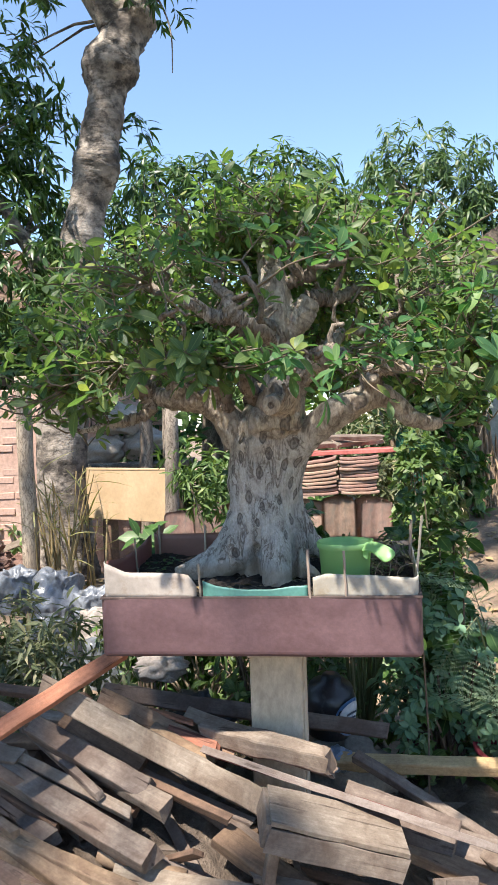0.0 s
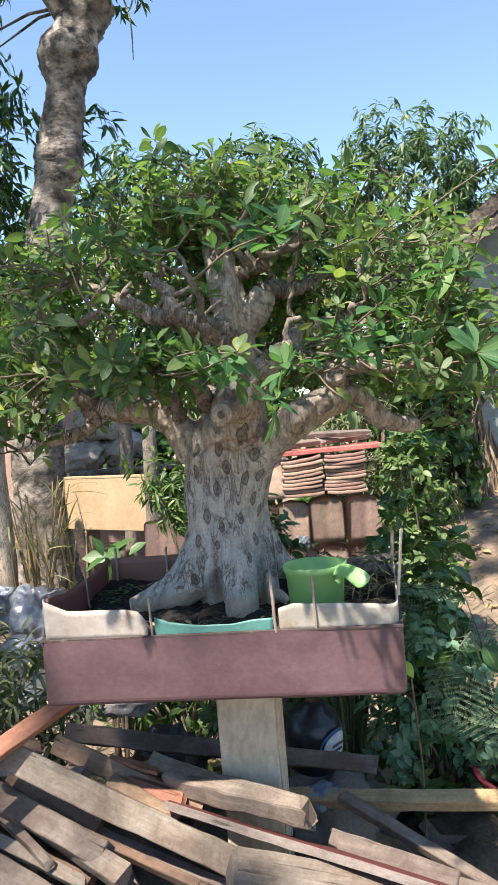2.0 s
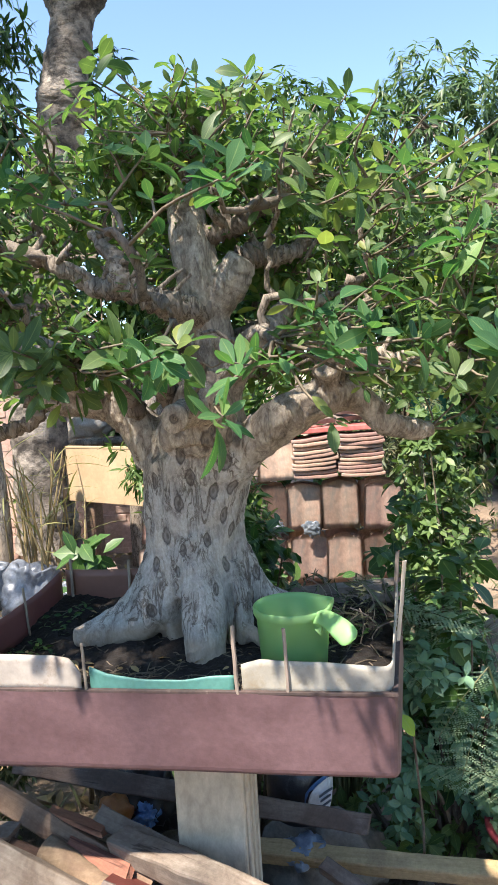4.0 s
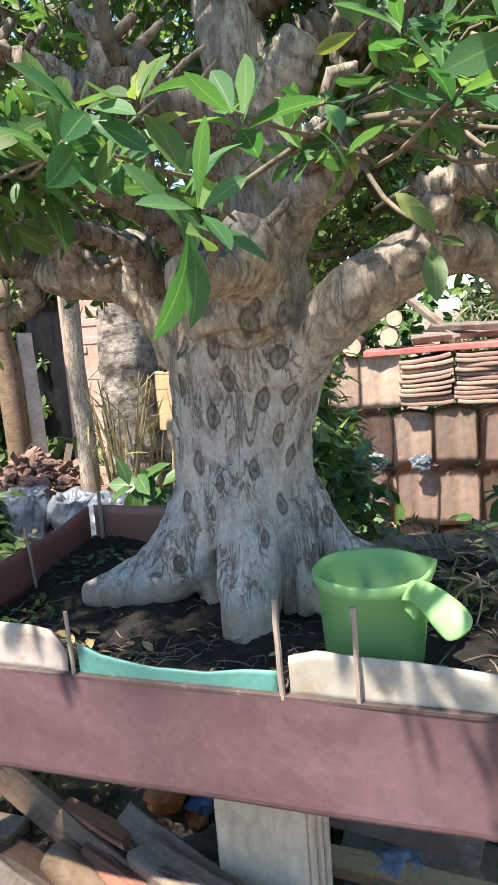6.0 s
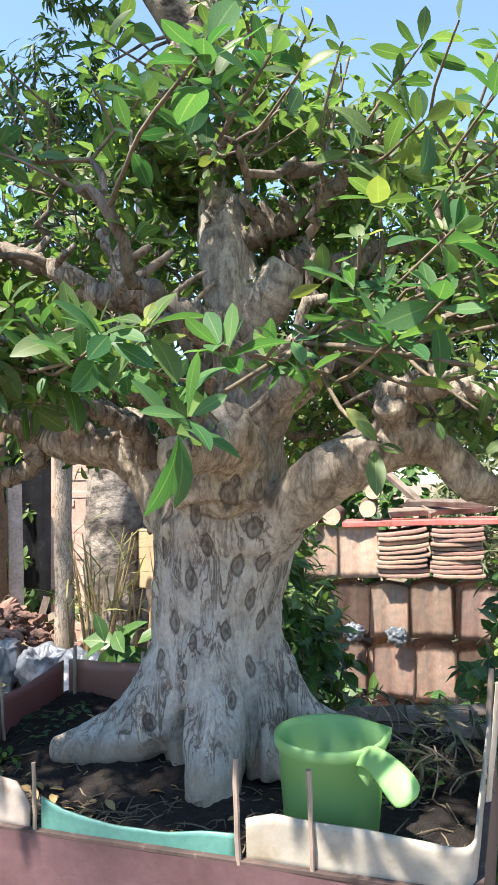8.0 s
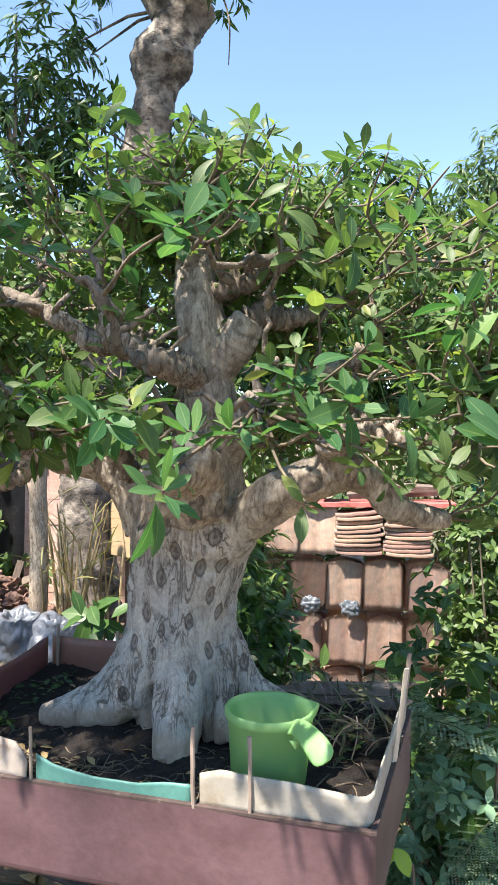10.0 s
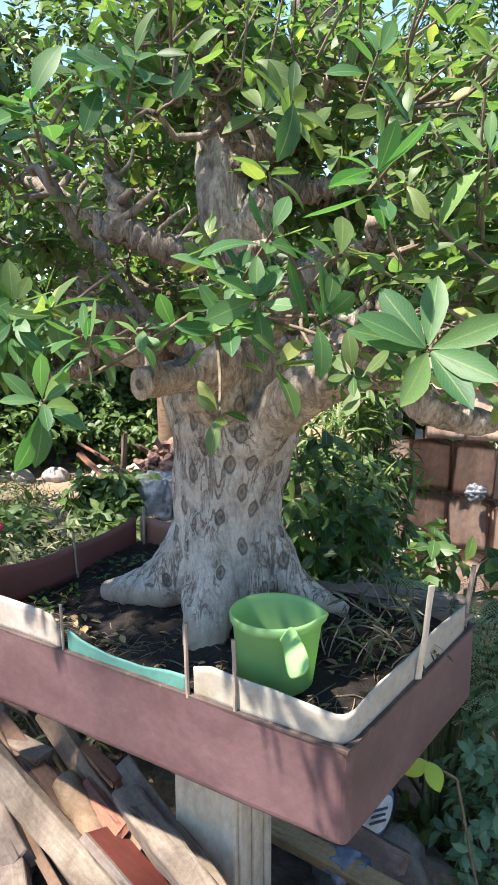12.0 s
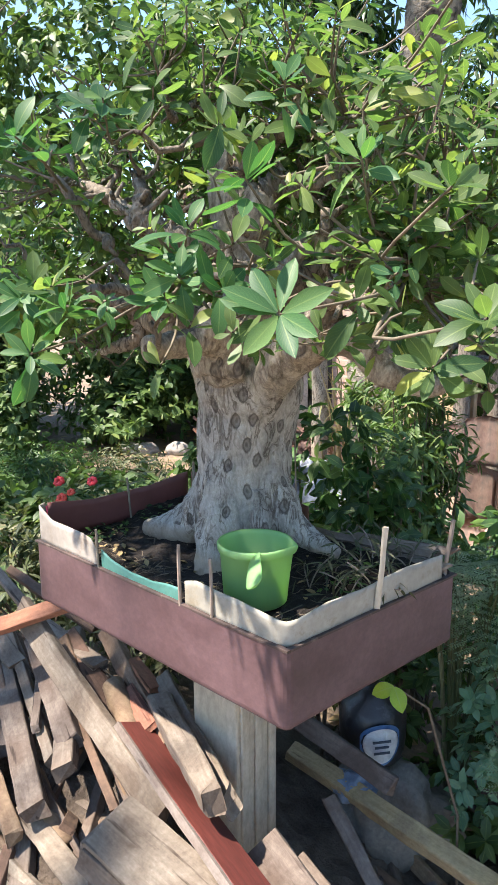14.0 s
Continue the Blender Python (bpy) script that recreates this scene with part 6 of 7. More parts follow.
    # added out of view on the right, to streak path and house wall with shade
    tree("unseen tall tree added to shade the sandy path", [(3.9, 1.6, 0, 0.2), (3.8, 1.7, 2.5, 0.16), (3.3, 2.2, 5.0, 0.1)], [[(3.6, 1.9, 3.6, 0.08), (2.2, 3.0, 6.2, 0.04)], [(3.4, 2.1, 4.6, 0.08), (1.0, 3.6, 6.6, 0.04)], [(3.5, 2.0, 4.2, 0.07), (1.6, 1.9, 6.2, 0.05), (0.4, 2.2, 6.7, 0.02)]],
         [((0.9, 3.5, 6.8), (1.3, 1.0, 0.5)), ((0.0, 4.2, 7.3), (1.2, 1.0, 0.5)), ((2.0, 3.6, 6.6), (1.2, 1.0, 0.5)), ((0.45, 2.3, 6.7), (0.8, 0.7, 0.4)), ((0.5, 2.6, 6.9), (0.9, 0.8, 0.4)), ((0.2, 3.2, 6.6), (1.0, 0.9, 0.4))], 270, 0.21, OVAL, M_SHRUB, M_BIGBARK, 37, 9, "shade_tree", 0.5, inner=0.1)


# unseen leaf masses, each set where its shadow should fall on tray, trunk, pile or yard
SHADE = [((-2.2, 0.12, 6.1), (0.6, 0.34, 0.4))] * 5 + [((-2.35, -0.55, 6.1), (0.5, 0.2, 0.3))] * 7 + [((-6.2, 1.9, 6.6), (1.4, 1.2, 0.5))] * 2 + [((-2.85, -0.4, 6.1), (0.35, 0.3, 0.3))] * 6 + [((-1.66, 0.14, 6.1), (0.3, 0.18, 0.3))] * 11 + [((-3.2, 0.1, 6.4), (1.3, 1.3, 0.6)), ((-0.9, -1.5, 6.3), (1.2, 1.0, 0.5)), ((-3.6, -1.0, 5.8), (1.4, 1.4, 0.6)), ((-4.8, 2.6, 6.6), (1.6, 1.5, 0.6)), ((-3.6, 3.1, 6.9), (0.9, 0.9, 0.4))] + [((-4.3, 1.2, 6.5), (1.2, 1.0, 0.5))] * 2
SHADE_TUFTS = 218
build_trees()


def build_shrubs():
    # behind and beside the tray
    shrub("tangled weeds with narrow grey-green leaves behind the tray", (-0.80, 2.95, 0), [((-0.72, 2.95, 0.55), (0.28, 0.22, 0.4)), ((-1.0, 3.1, 0.45), (0.4, 0.3, 0.42)), ((-1.35, 2.95, 0.4), (0.35, 0.3, 0.4))], 300, 0.075, LANCE, M_WEED, 41, 9, 26, "weed_bush", 0.2)
    shrub("tangled weeds with narrow grey-green leaves behind the tray", (-1.5, 3.6, 0), [((-1.5, 3.6, 0.4), (0.7, 0.4, 0.42))], 160, 0.08, LANCE, M_WEED, 42, 9, 16, "weed_bush", 0.2)
    shrub("leafy bush with small red flowers beside the tray", (-1.35, 2.9, 0), [((-1.4, 3.08, 0.5), (0.35, 0.3, 0.36)), ((-1.75, 2.8, 0.42), (0.4, 0.4, 0.4))], 210, 0.05, OVAL, M_WEED, 43, 9, 16, "flower_bush", 0.2)
    shrub("large-leaved plant growing beside the tray", (0.80, 3.0, 0), [((0.78, 3.0, 0.7), (0.15, 0.16, 0.4))], 34, 0.085, BROAD, M_SHRUB, 44, 5, 14, "broadleaf_plant", 0.5)
    shrub("airy small-leaved green shrub beside the tile stack", (1.15, 4.6, 0), [((1.09, 4.6, 1.1), (0.2, 0.24, 0.36)), ((1.11, 4.6, 0.6), (0.27, 0.28, 0.45)), ((1.0, 4.55, 1.35), (0.12, 0.12, 0.14))], 330, 0.06, OVAL, M_GARDEN, 45, 8, 22, "shrub", 0.2)
    shrub("small dark-leaved plant growing behind the tray's corner", (0.66, 3.02, 0), [((0.62, 3.0, 1.0), (0.15, 0.10, 0.11)), ((0.70, 3.15, 1.12), (0.08, 0.08, 0.16)), ((0.76, 3.1, 0.7), (0.16, 0.16, 0.34))], 84, 0.06, OVAL, M_SHRUB, 55, 7, 14, "broadleaf_plant", 0.3)
    shrub("dense bluish-green bush below the tray's side", (0.75, 2.98, 0), [((0.74, 2.97, 0.58), (0.2, 0.18, 0.34)), ((0.98, 2.95, 0.34), (0.25, 0.18, 0.28)), ((0.58, 2.88, 0.4), (0.12, 0.11, 0.28))], 330, 0.046, OVAL, M_TEALLEAF, 57, 8, 24, "bush", 0.25)
    shrub("tall silvery-leaved weeds close behind the bonsai", (0.04, 3.6, 0), [((0.03, 3.6, 1.36), (0.11, 0.16, 0.24)), ((0.0, 3.62, 1.62), (0.13, 0.14, 0.2)), ((0.02, 3.6, 0.9), (0.12, 0.16, 0.3)), ((-0.22, 3.74, 1.24), (0.14, 0.12, 0.2)), ((-0.36, 3.78, 1.34), (0.09, 0.09, 0.12)), ((0.1, 3.68, 1.05), (0.12, 0.12, 0.2))], 300, 0.066, LANCE, M_GARDEN, 56, 8, 20, "weed_bush", 0.35)
    shrub("pale variegated shrub behind the tile stack", (1.1, 6.2, 0), [((1.1, 6.2, 1.3), (0.45, 0.4, 0.5)), ((1.3, 6.2, 0.7), (0.6, 0.4, 0.6))], 300, 0.09, LANCE, M_WEED, 46, 10, 16, "shrub")
    shrub("low dark undergrowth below the tray", (0.55, 3.1, 0), [((0.6, 3.0, 0.22), (0.35, 0.3, 0.22)), ((1.0, 3.1, 0.16), (0.35, 0.25, 0.18)), ((1.35, 3.4, 0.2), (0.4, 0.4, 0.22)), ((0.2, 3.3, 0.3), (0.5, 0.3, 0.3))], 300, 0.06, OVAL, M_GARDEN, 47, 9, 20, "undergrowth")
    shrub("dark leafy weeds in front of the tile stack", (0.05, 4.3, 0), [((0.12, 4.3, 0.45), (0.16, 0.3, 0.42)), ((-0.5, 4.1, 0.3), (0.4, 0.4, 0.3)), ((0.75, 4.3, 0.3), (0.4, 0.3, 0.28))], 130, 0.11, OVAL, M_SHRUB, 48, 6, 20, "weed_bush", 0.45)
    shrub("thin weed stalks with narrow leaves behind the tray", (0.05, 3.12, 0), [((0.06, 3.1, 1.05), (0.16, 0.12, 0.2)), ((-0.05, 3.2, 0.8), (0.25, 0.15, 0.35))], 60, 0.085, LANCE, M_SHRUB, 49, 6, 10, "weed_bush", 0.4)
    shrub("tall silvery-leaved weeds behind the bonsai", (0.05, 3.5, 0), [((0.05, 3.45, 1.05), (0.15, 0.22, 0.42)), ((0.0, 3.6, 0.6), (0.18, 0.25, 0.45))], 190, 0.075, LANCE, M_GARDEN, 51, 8, 18, "weed_bush", 0.35)
    shrub("dense mixed weeds behind the tray", (-0.25, 3.7, 0), [((0.05, 3.65, 0.6), (0.2, 0.2, 0.5)), ((-0.5, 3.9, 0.4), (0.35, 0.3, 0.35)), ((0.28, 3.5, 0.45), (0.16, 0.2, 0.36))], 170, 0.085, LANCE, M_SHRUB, 50, 8, 18, "weed_bush", 0.35)
    shrub("dark leafy weeds growing up close behind the tray", (0.08, 2.95, 0), [((0.06, 2.9, 1.15), (0.12, 0.11, 0.30)), ((0.17, 3.0, 0.95), (0.13, 0.12, 0.28))], 90, 0.062, OVAL, M_SHRUB, 52, 7, 14, "weed_bush", 0.4)
    shrub("small plant with broad dark leaves behind the tray", (-0.5, 3.42, 0), [((-0.48, 3.42, 1.0), (0.13, 0.1, 0.12)), ((-0.5, 3.42, 0.7), (0.15, 0.12, 0.2))], 14, 0.11, OVAL, M_SHRUB, 53, 5, 9, "broadleaf_plant", 0.3)
    # far side of the yard
    for k, (x, y, r, h, n) in enumerate(((-3.0, 8.0, 0.9, 1.0, 340), (-4.2, 7.8, 1.0, 1.15, 380), (-5.3, 6.9, 1.0, 1.15, 380), (-6.0, 5.6, 1.0, 1.1, 340), (-6.4, 4.2, 1.0, 1.1, 280), (-6.6, 2.8, 1.0, 1.0, 200), (-2.9, 4.6, 0.5, 0.22, 150), (-2.3, 3.8, 0.6, 0.28, 190), (-3.4, 3.6, 0.7, 0.3, 190), (-2.5, 5.4, 0.4, 0.3, 120), (-7.2, 6.6, 1.2, 1.3, 300), (-5.6, 8.3, 1.2, 1.3, 300), (-4.0, 9.3, 1.2, 1.3, 260), (-7.6, 3.2, 1.2, 1.3, 260))):
        shrub("dense dark green garden shrub", (x, y, 0), [((x, y, h * 0.85), (r, r * 0.7, h)), ((x + 0.3, y - 0.3, h * 0.35), (r, r * 0.6, h * 0.4))], int(n * 1.7), 0.11, OVAL, M_GARDEN, 60 + k, 9, 10, "garden_shrub", inner=0.15)
    for k, (x, y, r) in enumerate(((-3.7, 5.5, 0.5), (-4.4, 5.0, 0.6), (-3.1, 6.3, 0.35), (-4.9, 4.2, 0.7), (-3.9, 4.4, 0.6), (-2.6, 4.6, 0.5), (-4.6, 5.4, 0.6), (-5.2, 5.2, 0.7), (-4.2, 4.6, 0.5))):
        shrub("low dull green and straw-coloured weeds on the clearing", (x, y, 0), [((x, y, 0.12), (r, r * 0.7, 0.2))], 150, 0.07, LANCE, (M_WEED, M_SHRUB)[x < -3.8], 90 + k, 8, 8, "low_weeds", 0.2)
    shrub("leafy green shrub against the wall", (-0.4, 7.3, 0), [((-0.4, 7.3, 0.8), (0.8, 0.5, 0.8)), ((0.6, 7.4, 1.0), (0.8, 0.5, 1.0)), ((-1.0, 7.6, 1.4), (0.6, 0.5, 0.7)), ((-1.4, 8.1, 2.4), (0.9, 0.5, 0.8)), ((0.1, 8.3, 2.3), (0.9, 0.5, 0.7)), ((-2.4, 8.6, 2.5), (0.8, 0.5, 0.8))], 720, 0.13, OVAL, M_SHRUB, 70, 9, 16, "garden_shrub")
    shrub("leafy green shrub beside the thatch", (1.9, 7.6, 0), [((1.9, 7.6, 1.0), (0.7, 0.5, 1.0)), ((2.2, 8.2, 2.0), (0.7, 0.5, 0.8))], 320, 0.13, OVAL, M_SHRUB, 71, 9, 16, "garden_shrub")


build_shrubs()


def build_ferns(root, count, xs, ys, zs, seed):
    """Feathery twice-cut fronds of a young tree beside the tray."""
    rs = random.Random(seed)
    root = Vector(root)
    t = thing("feathery_plant", "young plant with feathery grey-green twice-cut fronds", "plant", Matrix.Translation(root))
    inv = t.matrix_basis.inverted()
    leaves, bm = [], bmesh.new()
    for k in range(count):
        b = Vector((rs.uniform(*xs), rs.uniform(*ys), rs.uniform(*zs)))
        tube(bm, [root - Vector((0, 0, 0.02)), b.lerp(root, 0.5) + Vector((0, 0, 0.12)), b], [0.007, 0.005, 0.003], 5, cap=False)
        d = Vector((rs.uniform(-0.6, 0.9), rs.uniform(-1.0, 0.2), rs.uniform(-0.5, 0.3))).normalized()
        L = rs.uniform(0.2, 0.34)
        for i in range(11):
            s = (i + 1) / 11
            p = b + d * L * s + Vector((0, 0, -0.25 * L * s * s))
            w = L * 0.36 * math.sin(math.pi * (0.15 + 0.8 * s)) + 0.01
            side = d.cross(Vector((0, 0, 1))).normalized()
            for sg in (-1, 1):
                q = (side * sg + d * 0.45 + Vector((0, 0, -0.12))).normalized()
                n = max(4, int(w / 0.0075))
                for j in range(n):
                    c = p + q * w * (j + 0.5) / n
                    for s2 in (-1, 1):
                        leaves.append(np.array(aim(c, q.cross(Vector((0, 0, 1))).normalized() * s2 + q * 0.5, (0, 0, 1), rs.uniform(-0.3, 0.3), 0.0105)))
        tube(bm, [b, b + d * L * 0.5 + Vector((0, 0, -0.06 * L)), b + d * L + Vector((0, 0, -0.25 * L))], [0.002, 0.0015, 0.001], 4, cap=False)
    tagged(part("stem_mass", bm, M_WEED, t, m=inv), kind="stuff")
    tagged(part("frond_mass", leaf_mesh("frond", LEAFLET, leaves, M_FERN), None, t, m=inv), kind="stuff")


build_ferns((0.98, 2.88, 0), 20, (0.80, 1.4), (2.6, 3.05), (0.42, 0.76), 8)
build_ferns((0.92, 2.72, 0), 7, (0.78, 1.05), (2.45, 2.65), (0.45, 0.66), 12)
build_ferns((0.42, 3.05, 0), 22, (0.28, 0.64), (2.92, 3.15), (0.82, 1.0), 9)


def build_small_plants():
    rs = random.Random(17)
    # two lime-green leaves under the tray's side
    t = thing("young_plant", "young plant with two large lime-green leaves", "plant", Matrix.Translation((0.60, 2.66, 0)))
    inv = t.matrix_basis.inverted()
    part("stem", tube(bmesh.new(), [Vector((0.60, 2.66, -0.02)), Vector((0.60, 2.62, 0.4)), Vector((0.56, 2.50, 0.74)), Vector((0.515, 2.41, 0.822))], [0.004, 0.0035, 0.003, 0.002], 6), M_TWIG, t, m=inv)
    me = leaf_mesh("leaf", leaf_shape(1, 0.66, 7, 0.12, 0.3, 0.5), [np.eye(4)], M_LIME)
    for d, s in (((-0.62, -0.50, -0.30), 0.052), ((0.50, -0.35, -0.50), 0.056)):
        part("leaf", me, None, t, m=inv @ aim((0.515, 2.41, 0.822), d, (0.5, -0.7, 0.6), 0, s))
    # dried grass, curled weeds and litter in the tray
    leaves, green, bm = [], [], bmesh.new()
    for k in range(34):
        x, y = rs.uniform(0.27, 0.45), rs.uniform(0.2, 0.52)
        p = TRAY @ Vector((x, y, soil_height(x, y)))
        leaves.append(np.array(aim(p, (rs.uniform(-1, 1), rs.uniform(-1, 1), rs.uniform(0.1, 1.4)), (0, 0, 1), rs.uniform(-1, 1), rs.uniform(0.03, 0.09))))
    for k in range(18):
        x, y = rs.uniform(0.28, 0.46), rs.uniform(0.24, 0.53)
        p = TRAY @ Vector((x, y, soil_height(x, y) - 0.005))
        d, pts = Vector((rs.gauss(0, 0.35), rs.gauss(0, 0.35), 1)), []
        turn = Vector((rs.gauss(0, 0.3), rs.gauss(0, 0.3), -0.1))
        for i in range(7):
            pts.append(p.copy())
            p = p + d.normalized() * rs.uniform(0.012, 0.022)
            d = d.normalized() + turn
            if i > 1:
                target = green if k % 3 else leaves
                for _ in range(2):
                    target.append(np.array(aim(p, (rs.uniform(-1, 1), rs.uniform(-1, 1), rs.uniform(-0.6, 0.8)), (0, 0, 1), rs.uniform(-1, 1), rs.uniform(0.025, 0.055))))
        tube(bm, pts, [0.0017] * 7, 4, cap=False)
    solo("weed_stalks", bm, M_PEG, "thin dry curled weed stalks in the tray", "weeds", kind="stuff")
    tagged(new("dry_grass", leaf_mesh("dry_grass", BLADE, leaves, M_DULL)), "dry curled grass on the tray's soil", "grass", kind="stuff")
    tagged(new("tray_weeds", leaf_mesh("tray_weeds", leaf_shape(1, 0.16, 4, 0.3, 0.5, 0.4), green, M_DULL)), "narrow grey-green weed leaves growing in the tray", "weeds", kind="stuff")
    leaves = []
    for k in range(60):
        x, y = rs.choice(((rs.uniform(0.25, 0.44), rs.uniform(0.25, 0.52)), (rs.uniform(-0.40, -0.2), rs.uniform(0.2, 0.5)), (rs.uniform(-0.42, -0.3), rs.uniform(0.05, 0.4))))
        p = TRAY @ Vector((x, y, soil_height(x, y) + 0.005))
        cluster(leaves, rs, p, (0, 0, 1), 3, 0.02, 0.8, 0.1)
    tagged(new("seedlings", leaf_mesh("seedlings", OVAL, leaves, M_SHRUB)), "tiny green seedlings on the tray's soil", "seedlings", kind="stuff")
    bm, chips = bmesh.new(), []
    for k in range(330):
        x, y = rs.uniform(-0.43, 0.43), rs.choice((rs.uniform(0.015, 0.12), rs.uniform(0.015, 0.5)))
        p = TRAY @ Vector((x, y, soil_height(x, y) + 0.002))
        a, L, pts = rs.uniform(0, 6.28), rs.uniform(0.02, 0.085), []
        bend = rs.uniform(-0.9, 0.9)
        for i in range(5):
            q = TRAY.inverted() @ p
            if not (-0.425 < q.x < 0.44 and 0.014 < q.y < 0.53):
                break
            pts.append(Vector((p.x, p.y, TRAY.translation.z + soil_height(q.x, q.y) + 0.002 + 0.004 * math.sin(i * 1.3 + k))))
            p = p + Vector((math.cos(a), math.sin(a), 0)) * L / 4
            a += bend * 0.4
        if len(pts) > 2:
            tube(bm, pts, [rs.uniform(0.0006, 0.0013)] * len(pts), 4)
        q = TRAY.inverted() @ p
        if k % 2 and -0.40 < q.x < 0.40 and 0.04 < q.y < 0.5:
            chips.append(np.array(aim(p, (rs.uniform(-1, 1), rs.uniform(-1, 1), rs.uniform(-0.1, 0.3)), (rs.uniform(-0.4, 0.4), rs.uniform(-0.4, 0.4), 1), 0, rs.uniform(0.008, 0.03))))
    solo("root_litter", bm, M_TWIG, "fine roots and straw scattered on the soil", "litter", kind="stuff")
    tagged(new("leaf_bits", leaf_mesh("leaf_bits", OVAL, chips, M_DRY)), "crumbled dry leaf bits on the tray's soil", "litter", kind="stuff")
    # grey slats laid along the tray's rear edge
    for a, b, w in (((0.07, 0.532, 1.045), (0.47, 0.527, 1.05), 0.03), ((0.14, 0.515, 1.058), (0.46, 0.54, 1.07), 0.018), ((0.20, 0.545, 1.06), (0.49, 0.55, 1.085), 0.022)):
        plank_at = TRAY @ Vector(a)
        solo("scrap_plank", plank_bm((Vector(b) - Vector(a)).length, w, 0.008, 0.8, seed=int(w * 3000)), M_WOOD_GREY, "splintered grey plank lying along the tray's rear edge", "plank", aim(plank_at, TRAY @ Vector(b) - plank_at, (0, -0.8, 0.6)), "planks along the tray")
    # stalky grass clump by the old tree
    leaves, bm = [], bmesh.new()
    for k in range(24):
        b = Vector((-1.42 + rs.gauss(0, 0.16), 5.75 + rs.gauss(0, 0.12), 0.25))
        d = Vector((rs.gauss(0, 0.16), rs.gauss(0, 0.16), 1)) * rs.uniform(0.5, 1.0)
        tube(bm, [b, b + d * 0.5, b + d], [0.009, 0.008, 0.004], 5, cap=False)
        for j in range(3):
            leaves.append(np.array(aim(b + d * rs.uniform(0.4, 1.0), (rs.uniform(-1, 1), rs.uniform(-1, 1), rs.uniform(0.2, 1.4)), (0, 0, 1), rs.uniform(-1, 1), rs.uniform(0.2, 0.4))))
    g = thing("grass_clump", "yellow-green stalky grass clump beside the old tree", "grass", Matrix.Translation((-1.42, 5.75, 0.25)))
    tagged(part("stalk_mass", bm, M_DRY, g, m=g.matrix_basis.inverted()), kind="stuff")
    tagged(part("blade_mass", leaf_mesh("blade", leaf_shape(1, 0.035, 4, 0.3, 0.45, 0.35), leaves, M_STALK), None, g, m=g.matrix_basis.inverted()), kind="stuff")
    # red flowers
    fm = bmesh.new()
    for k in range(7):
        a = k * 0.9
        blob(fm, 0.010, 0.010, 0.005, 0.2, 3, 1, pose(0.010 * math.cos(a), 0.010 * math.sin(a), 0.003 * k / 7, 20 * math.sin(a), 20 * math.cos(a)), k)
    me = mesh_of("red_flower", fm, M_FLOWER, True)
    spots = [((-1.45, 3.03, 0.865), 1.1), ((-1.22, 3.03, 0.90), 1.0), ((-1.40, 3.0, 0.80), 1.1), ((-1.42, 2.95, 0.76), 1.0), ((-1.45, 2.60, 0.72), 1.2), ((-1.55, 2.62, 0.7), 1.0), ((-3.6, 6.6, 1.25), 3.2), ((-1.33, 3.0, 0.84), 0.8)]
    for p, s in spots:
        tagged(part("red_flower", me, None, None, "", m=Matrix.Translation(p) @ pose(0, 0, 0, 50, 0, 30) @ Matrix.Scale(s * 1.3, 4)), "small bright red flower head on the bush", "flower", "red flowers on the bush")


build_small_plants()


def build_litter_on_ground():
    rs = random.Random(23)
    leaves = []
    for k in range(2600):
        x, y = rs.uniform(-6, 4.5), rs.uniform(1.2, 9)
        leaves.append(np.array(aim((x, y, ground_height(x, y) + 0.012), (rs.uniform(-1, 1), rs.uniform(-1, 1), rs.uniform(-0.2, 0.4)), (rs.uniform(-0.4, 0.4), rs.uniform(-0.4, 0.4), 1), 0, rs.uniform(0.05, 0.12))))
    tagged(new("leaf_litter", leaf_mesh("leaf_litter", OVAL, leaves, M_DRY)), "dry brown fallen leaves on the ground", "leaf litter", kind="stuff")
    leaves = []
    for k in range(2400):
        x, y = rs.uniform(-5, 2), rs.uniform(2.9, 6.0)
        leaves.append(np.array(aim((x, y, ground_height(x, y)), (rs.uniform(-1, 1), rs.uniform(-1, 1), rs.uniform(0.4, 1.8)), (0, 0, 1), rs.uniform(-1, 1), rs.uniform(0.06, 0.2))))
    tagged(new("ground_grass", leaf_mesh("ground_grass", BLADE, leaves, M_WEED)), "sparse rough grass on the yard's ground", "grass", kind="stuff")
    # stones at the far edge of the clearing
    for k in range(6):
        x, y = -3.2 - k * 0.3 + rs.uniform(-0.1, 0.1), 7.1 - k * 0.12 + rs.uniform(-0.12, 0.12)
        s = rs.uniform(0.09, 0.17)
        solo("stone", blob(bmesh.new(), s, s * 0.8, s * 0.65, 0.3, 1.6, 3, None, k), M_STONE, "grey rounded stone at the edge of the clearing", "stone", Matrix.Translation((x, y, s * 0.45)), "stones along the clearing", smooth=True)


build_litter_on_ground()

# ---- yard left of the tile stack ----
def post(a, b, r, label, mat=None, name="wooden_post"):
    a, b = Vector(a), Vector(b)
    n = 9
    pts = [a.lerp(b, k / (n - 1)) + Vector((noise.noise(Vector((k * 0.5, a.x * 7, 1))), noise.noise(Vector((k * 0.5, a.y * 7, 4))), 0)) * r * 0.35 for k in range(n)]
    return solo(name, tube(bmesh.new(), pts, [r * (1.08 - 0.16 * k / n) for k in range(n)], 12, wob=0.18), mat or M_BIGBARK, label, "post", smooth=True)


